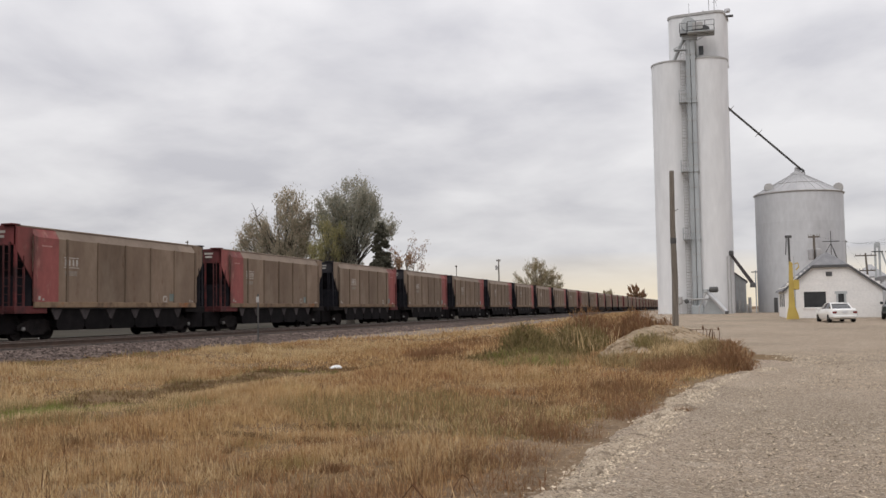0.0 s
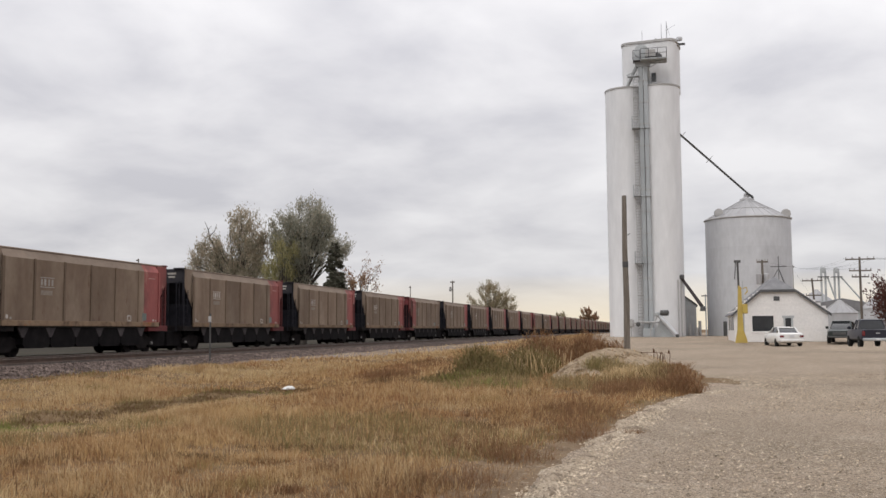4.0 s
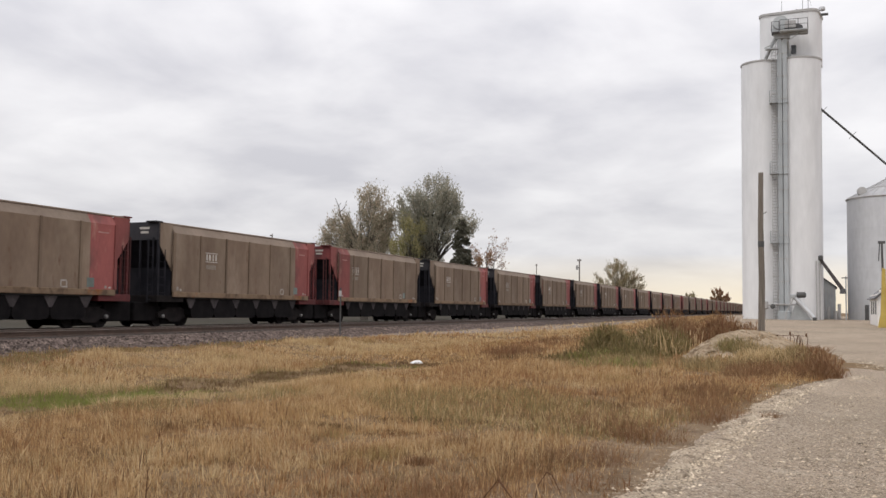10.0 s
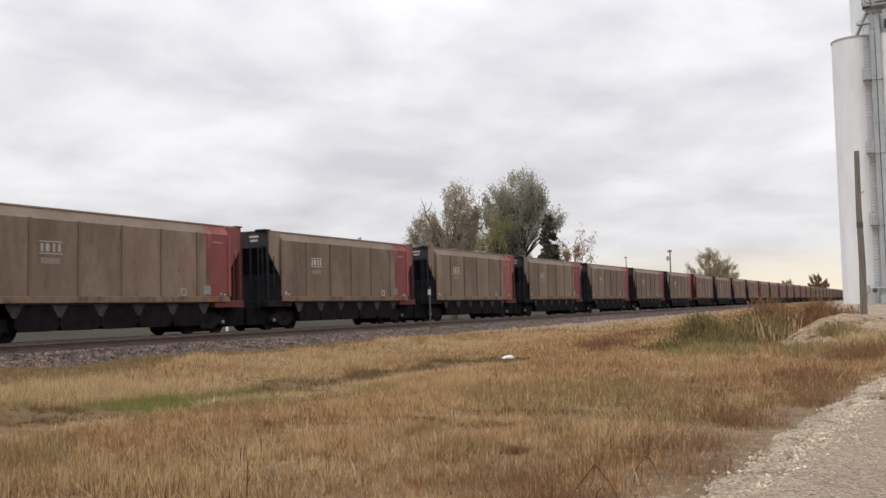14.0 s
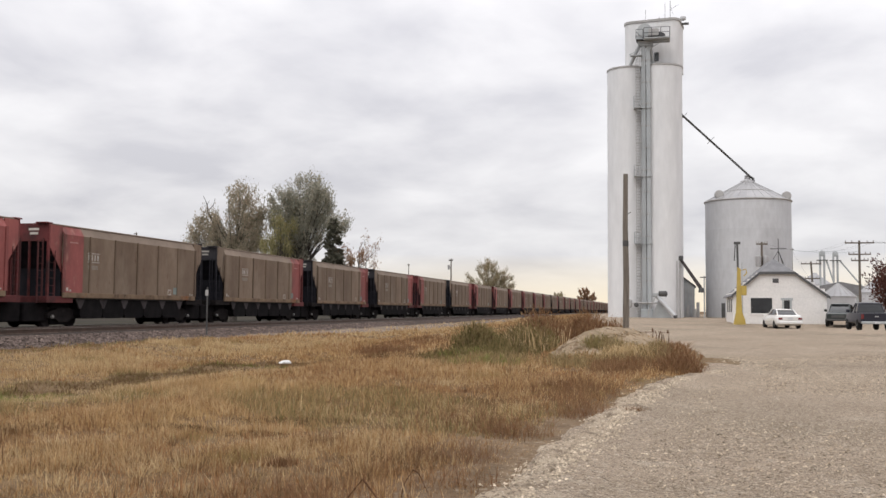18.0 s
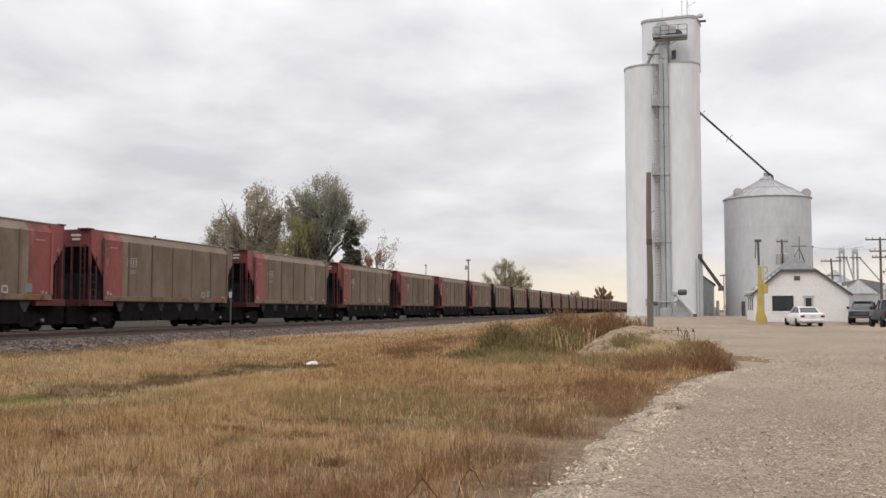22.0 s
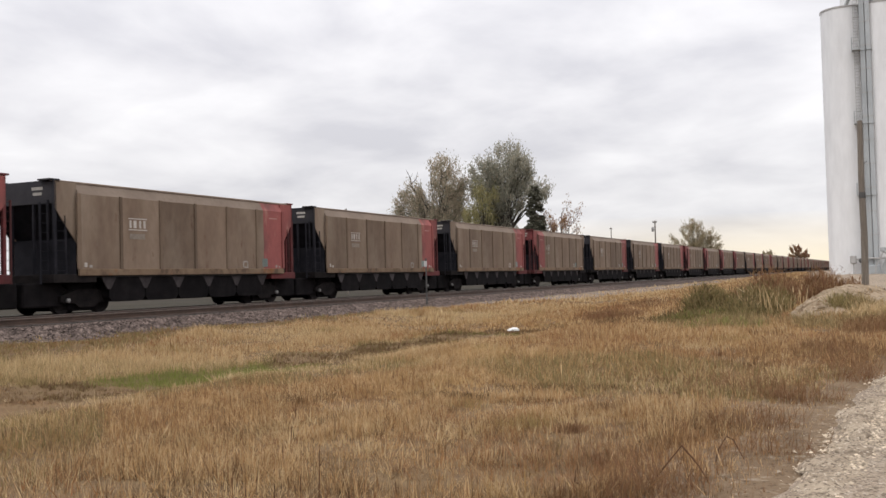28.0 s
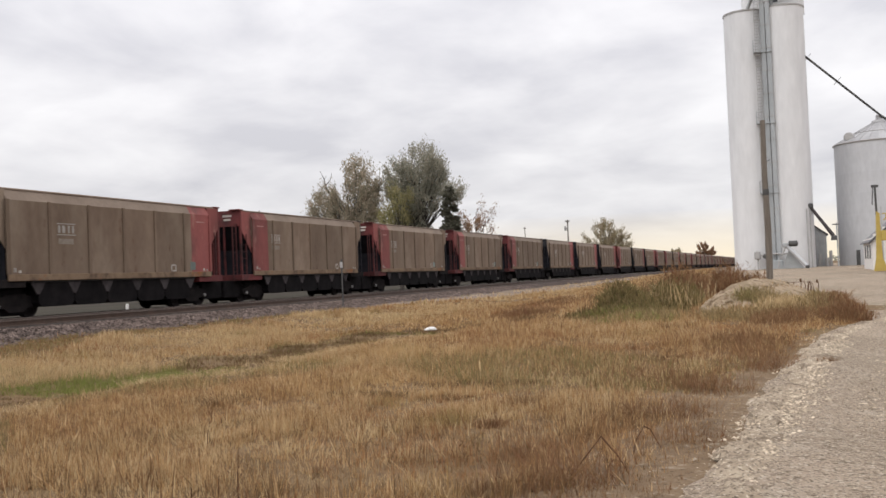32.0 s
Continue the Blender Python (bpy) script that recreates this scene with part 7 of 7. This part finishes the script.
def build_stones():
    rng = np.random.default_rng(17)
    # pale ridge of stones along the edge of the lot
    yy = np.arange(4.5, 21.9, 0.10)
    uu = np.linspace(0, 1, 9)
    Y_, U_ = np.meshgrid(yy, uu, indexing="ij")
    lo = 0.12 + 0.07 * np.sin(2.3 * Y_) + 0.05 * np.sin(7.1 * Y_ + 1) + 0.03 * np.sin(23 * Y_)
    hi = lo + 0.36 + 0.11 * np.sin(1.7 * Y_ + 2) + 0.06 * np.sin(6.3 * Y_)
    X_ = lot_edge(Y_) + lo + (hi - lo) * U_
    bank = 0.045 * np.sin(np.pi * U_) * (1 + 0.4 * np.sin(9 * Y_ + 5 * U_)) + 0.012 * np.sin(31 * Y_ + 17 * U_)
    V = np.stack([X_.ravel(), Y_.ravel(), (np.maximum(ground_z(X_, Y_), lot_level(Y_)) + 0.045 + bank - 0.06 * ((U_ < 0.01) | (U_ > 0.99))).ravel()], 1)
    I_, J_ = np.meshgrid(np.arange(8), np.arange(len(yy) - 1))
    a = (J_ * 9 + I_).ravel()
    ob = bulk("gravel_windrow", V, np.stack([a, a + 1, a + 10, a + 9], 1), M_WINDROW, "low pale windrow of limestone chips along the lot's edge", "gravel", True)
    ob["kind"] = "structure"
    n = 12000
    y = 5 + 17.5 * rng.uniform(0, 1, n) ** 1.3
    x = lot_edge(y) + 0.36 + 0.06 * np.sin(1.3 * y) + rng.normal(0, 0.14, n)
    sz = (0.007 + 0.022 * rng.uniform(0, 1, n) ** 3.0) * (0.8 + y * 0.016)
    z = ground_z(x, y) + 0.02 + 0.05 * np.exp(-((x - lot_edge(y) - 0.45) / 0.35) ** 2)
    v, f = stones(rng, x, y, z, sz)
    bulk("edge_stones", v, f, M_STONE, "pale limestone chips piled along the lot's edge", "stones")
    n = 62000
    y = 5 + 26 * rng.uniform(0, 1, n) ** 1.5
    x = lot_edge(y) + rng.uniform(0.3, 9, n)
    sz = (0.005 + 0.018 * rng.uniform(0, 1, n) ** 3.5) * (0.8 + y * 0.02)
    z = lot_level(y) + 0.012
    v, f = stones(rng, x, y, z, sz)
    bulk("lot_stones", v, f, M_LOTSTONE, "loose limestone chips over the packed lot", "stones")
    n = 16000
    y = 5 + 24 * rng.uniform(0, 1, n) ** 1.5
    x = lot_edge(y) + 0.3 + 9 * rng.uniform(0, 1, n) ** 1.4
    v, f = stones(rng, x, y, lot_level(y) + 0.014, (0.005 + 0.016 * rng.uniform(0, 1, n) ** 3.5) * (0.8 + y * 0.022))
    bulk("pale_lot_stones", v, f, M_STONE, "cream limestone chips over the packed lot", "stones")
    n = 2600
    y = 5 + 9 * rng.uniform(0, 1, n) ** 1.3
    x = lot_edge(y) + 0.2 - 1.3 * rng.uniform(0, 1, n) ** 1.6
    v, f = stones(rng, x, y, ground_z(x, y) + 0.004, 0.004 + 0.011 * rng.uniform(0, 1, n) ** 2.5)
    bulk("dirt_stones", v, f, M_LOTSTONE, "scattered limestone chips in the bare dirt", "stones")
    # dark clods on the crest of the mound
    n = 420
    y = rng.uniform(26.5, 38.5, n)
    u = rng.normal(-0.38, 0.26, n)
    x = np.interp(y, (26.5, 29, 33, 38, 40), (-2.75, -2.35, -1.90, -1.62, -1.5)) + u * 1.4
    v, f = stones(rng, x, y, ground_z(x, y) + 0.01, 0.02 + 0.10 * rng.uniform(0, 1, n) ** 2.5)
    bulk("dirt_clods", v, f, M_DIRT, "dark clods of soil on the mound", "clods")
    # bare dirt between the grass and the gravel
    yy = np.arange(-14.0, 15.0, 0.25)
    uu = np.linspace(0, 1, 14)
    Y_, U_ = np.meshgrid(yy, uu, indexing="ij")
    wide = (1.75 - 0.09 * np.clip(Y_ - 2.0, 0, 20)) * (1 + 0.35 * np.sin(1.9 * Y_) * np.sin(0.7 * Y_ + 1))
    X_ = lot_edge(Y_) + 0.5 - (wide + 0.5) * U_
    V = np.stack([X_.ravel(), Y_.ravel(), (ground_z(X_, Y_) + 0.010 - 0.03 * ((U_ > 0.99) | (Y_ > 14.6))).ravel()], 1)
    I_, J_ = np.meshgrid(np.arange(13), np.arange(len(yy) - 1))
    a = (J_ * 14 + I_).ravel()
    ob = bulk("dirt_strip", V, np.stack([a, a + 14, a + 15, a + 1], 1), M_DIRT, "bare trodden brown dirt beside the gravel", "dirt", True)
    ob["kind"] = "structure"
    # thin gravel spread below the ballast
    yy = np.concatenate([np.arange(24, 80, 1.0), np.arange(80, 300, 8.0)])
    uu = np.linspace(0, 1, 9)
    Y_, U_ = np.meshgrid(yy, uu, indexing="ij")
    X_ = -19.6 + (gravel_edge(Y_) + 0.7 + 19.6) * U_
    V = np.stack([X_.ravel(), Y_.ravel(), (ground_z(X_, Y_) + 0.012 - 0.03 * (U_ > 0.99)).ravel()], 1)
    I_, J_ = np.meshgrid(np.arange(8), np.arange(len(yy) - 1))
    a = (J_ * 9 + I_).ravel()
    ob = bulk("gravel_verge", V, np.stack([a, a + 1, a + 10, a + 9], 1), M_VERGE, "thin grey-brown gravel between the ballast and the grass", "gravel", True)
    ob["kind"] = "structure"
    # ballast
    n = 30000
    y = 12 + 64 * rng.uniform(0, 1, n) ** 1.3
    u = rng.uniform(0, 1, n)
    x = SIDING_X + 1.62 + 1.95 * u
    prof_z = ballast_z(x)
    v, f = stones(rng, x, y, np.maximum(prof_z, ground_z(x, y)), rng.uniform(0.03, 0.075, n))
    bulk("ballast_stones", v, f, M_BSTONE, "loose grey-brown ballast stones", "ballast")
    n = 2600
    y = rng.uniform(26.6, 39.8, n)
    x = np.interp(y, (26.5, 29, 33, 38, 40), (-2.75, -2.35, -1.90, -1.62, -1.5)) + rng.normal(0, 0.8, n)
    keep = mound_height(x, y) > 0.06
    x, y = x[keep], y[keep]
    v, f = stones(rng, x, y, ground_z(x, y) + 0.015, 0.015 + 0.085 * rng.uniform(0, 1, len(x)) ** 3.5)
    bulk("mound_clods", v, f, M_SAND, "pale clods over the dirt mound", "dirt")
    # skin of pale dirt on the mound
    rr = np.linspace(-1, 1, 41)
    aa = np.linspace(26.4, 40.5, 90)
    R_, Y = np.meshgrid(rr, aa)
    left = np.interp(Y, (26.5, 29, 33, 38), (0.45, 1.05, 1.55, 1.5))
    right = np.interp(Y, (26.5, 29, 33, 38), (0.9, 1.7, 2.1, 1.8))
    rag = 1 + 0.10 * np.sin(2.1 * Y) + 0.06 * np.sin(5.3 * Y + R_)
    X = np.interp(Y, (26.5, 29, 33, 38, 40), (-2.75, -2.35, -1.90, -1.62, -1.5)) + np.where(R_ < 0, R_ * left, R_ * right) * rag
    edge = np.maximum(np.abs(R_), np.abs((Y - 33.4) / 7.1))
    Z = ground_z(X, Y) + 0.03 * (1 - edge ** 4) - 0.03 * (edge > 0.97) + (0.045 * np.sin(4 * X + 2 * Y) * np.sin(3.1 * Y) + 0.035 * np.sin(7.3 * X - 1.7 * Y) + 0.025 * np.sin(13 * X + 5 * Y) * np.sin(11 * Y)) * (1 - edge ** 2)
    V = np.stack([X.ravel(), Y.ravel(), Z.ravel()], 1)
    w = len(rr)
    fs = [(i * w + j, i * w + j + 1, (i + 1) * w + j + 1, (i + 1) * w + j) for i in range(len(aa) - 1) for j in range(w - 1)]
    ob = bulk("dirt_mound", V, np.array(fs), M_SAND, "pale heap of dirt at the foot of the wooden pole", "dirt mound", True)
    ob["kind"] = "structure"


build_trees()
build_grass()
build_weeds()
build_stones()


# ---- movement ----
def motions():
    for ob, j in CARS:
        rows = []
        for t in (0.0, 8.0, 16.0, 24.0, 32.0):
            rows.append((t, pose(TRACK_X, FIRST - SPEED * t + PITCH * j - HALF, RAIL_Z)))
        walk(ob, rows)


motions()
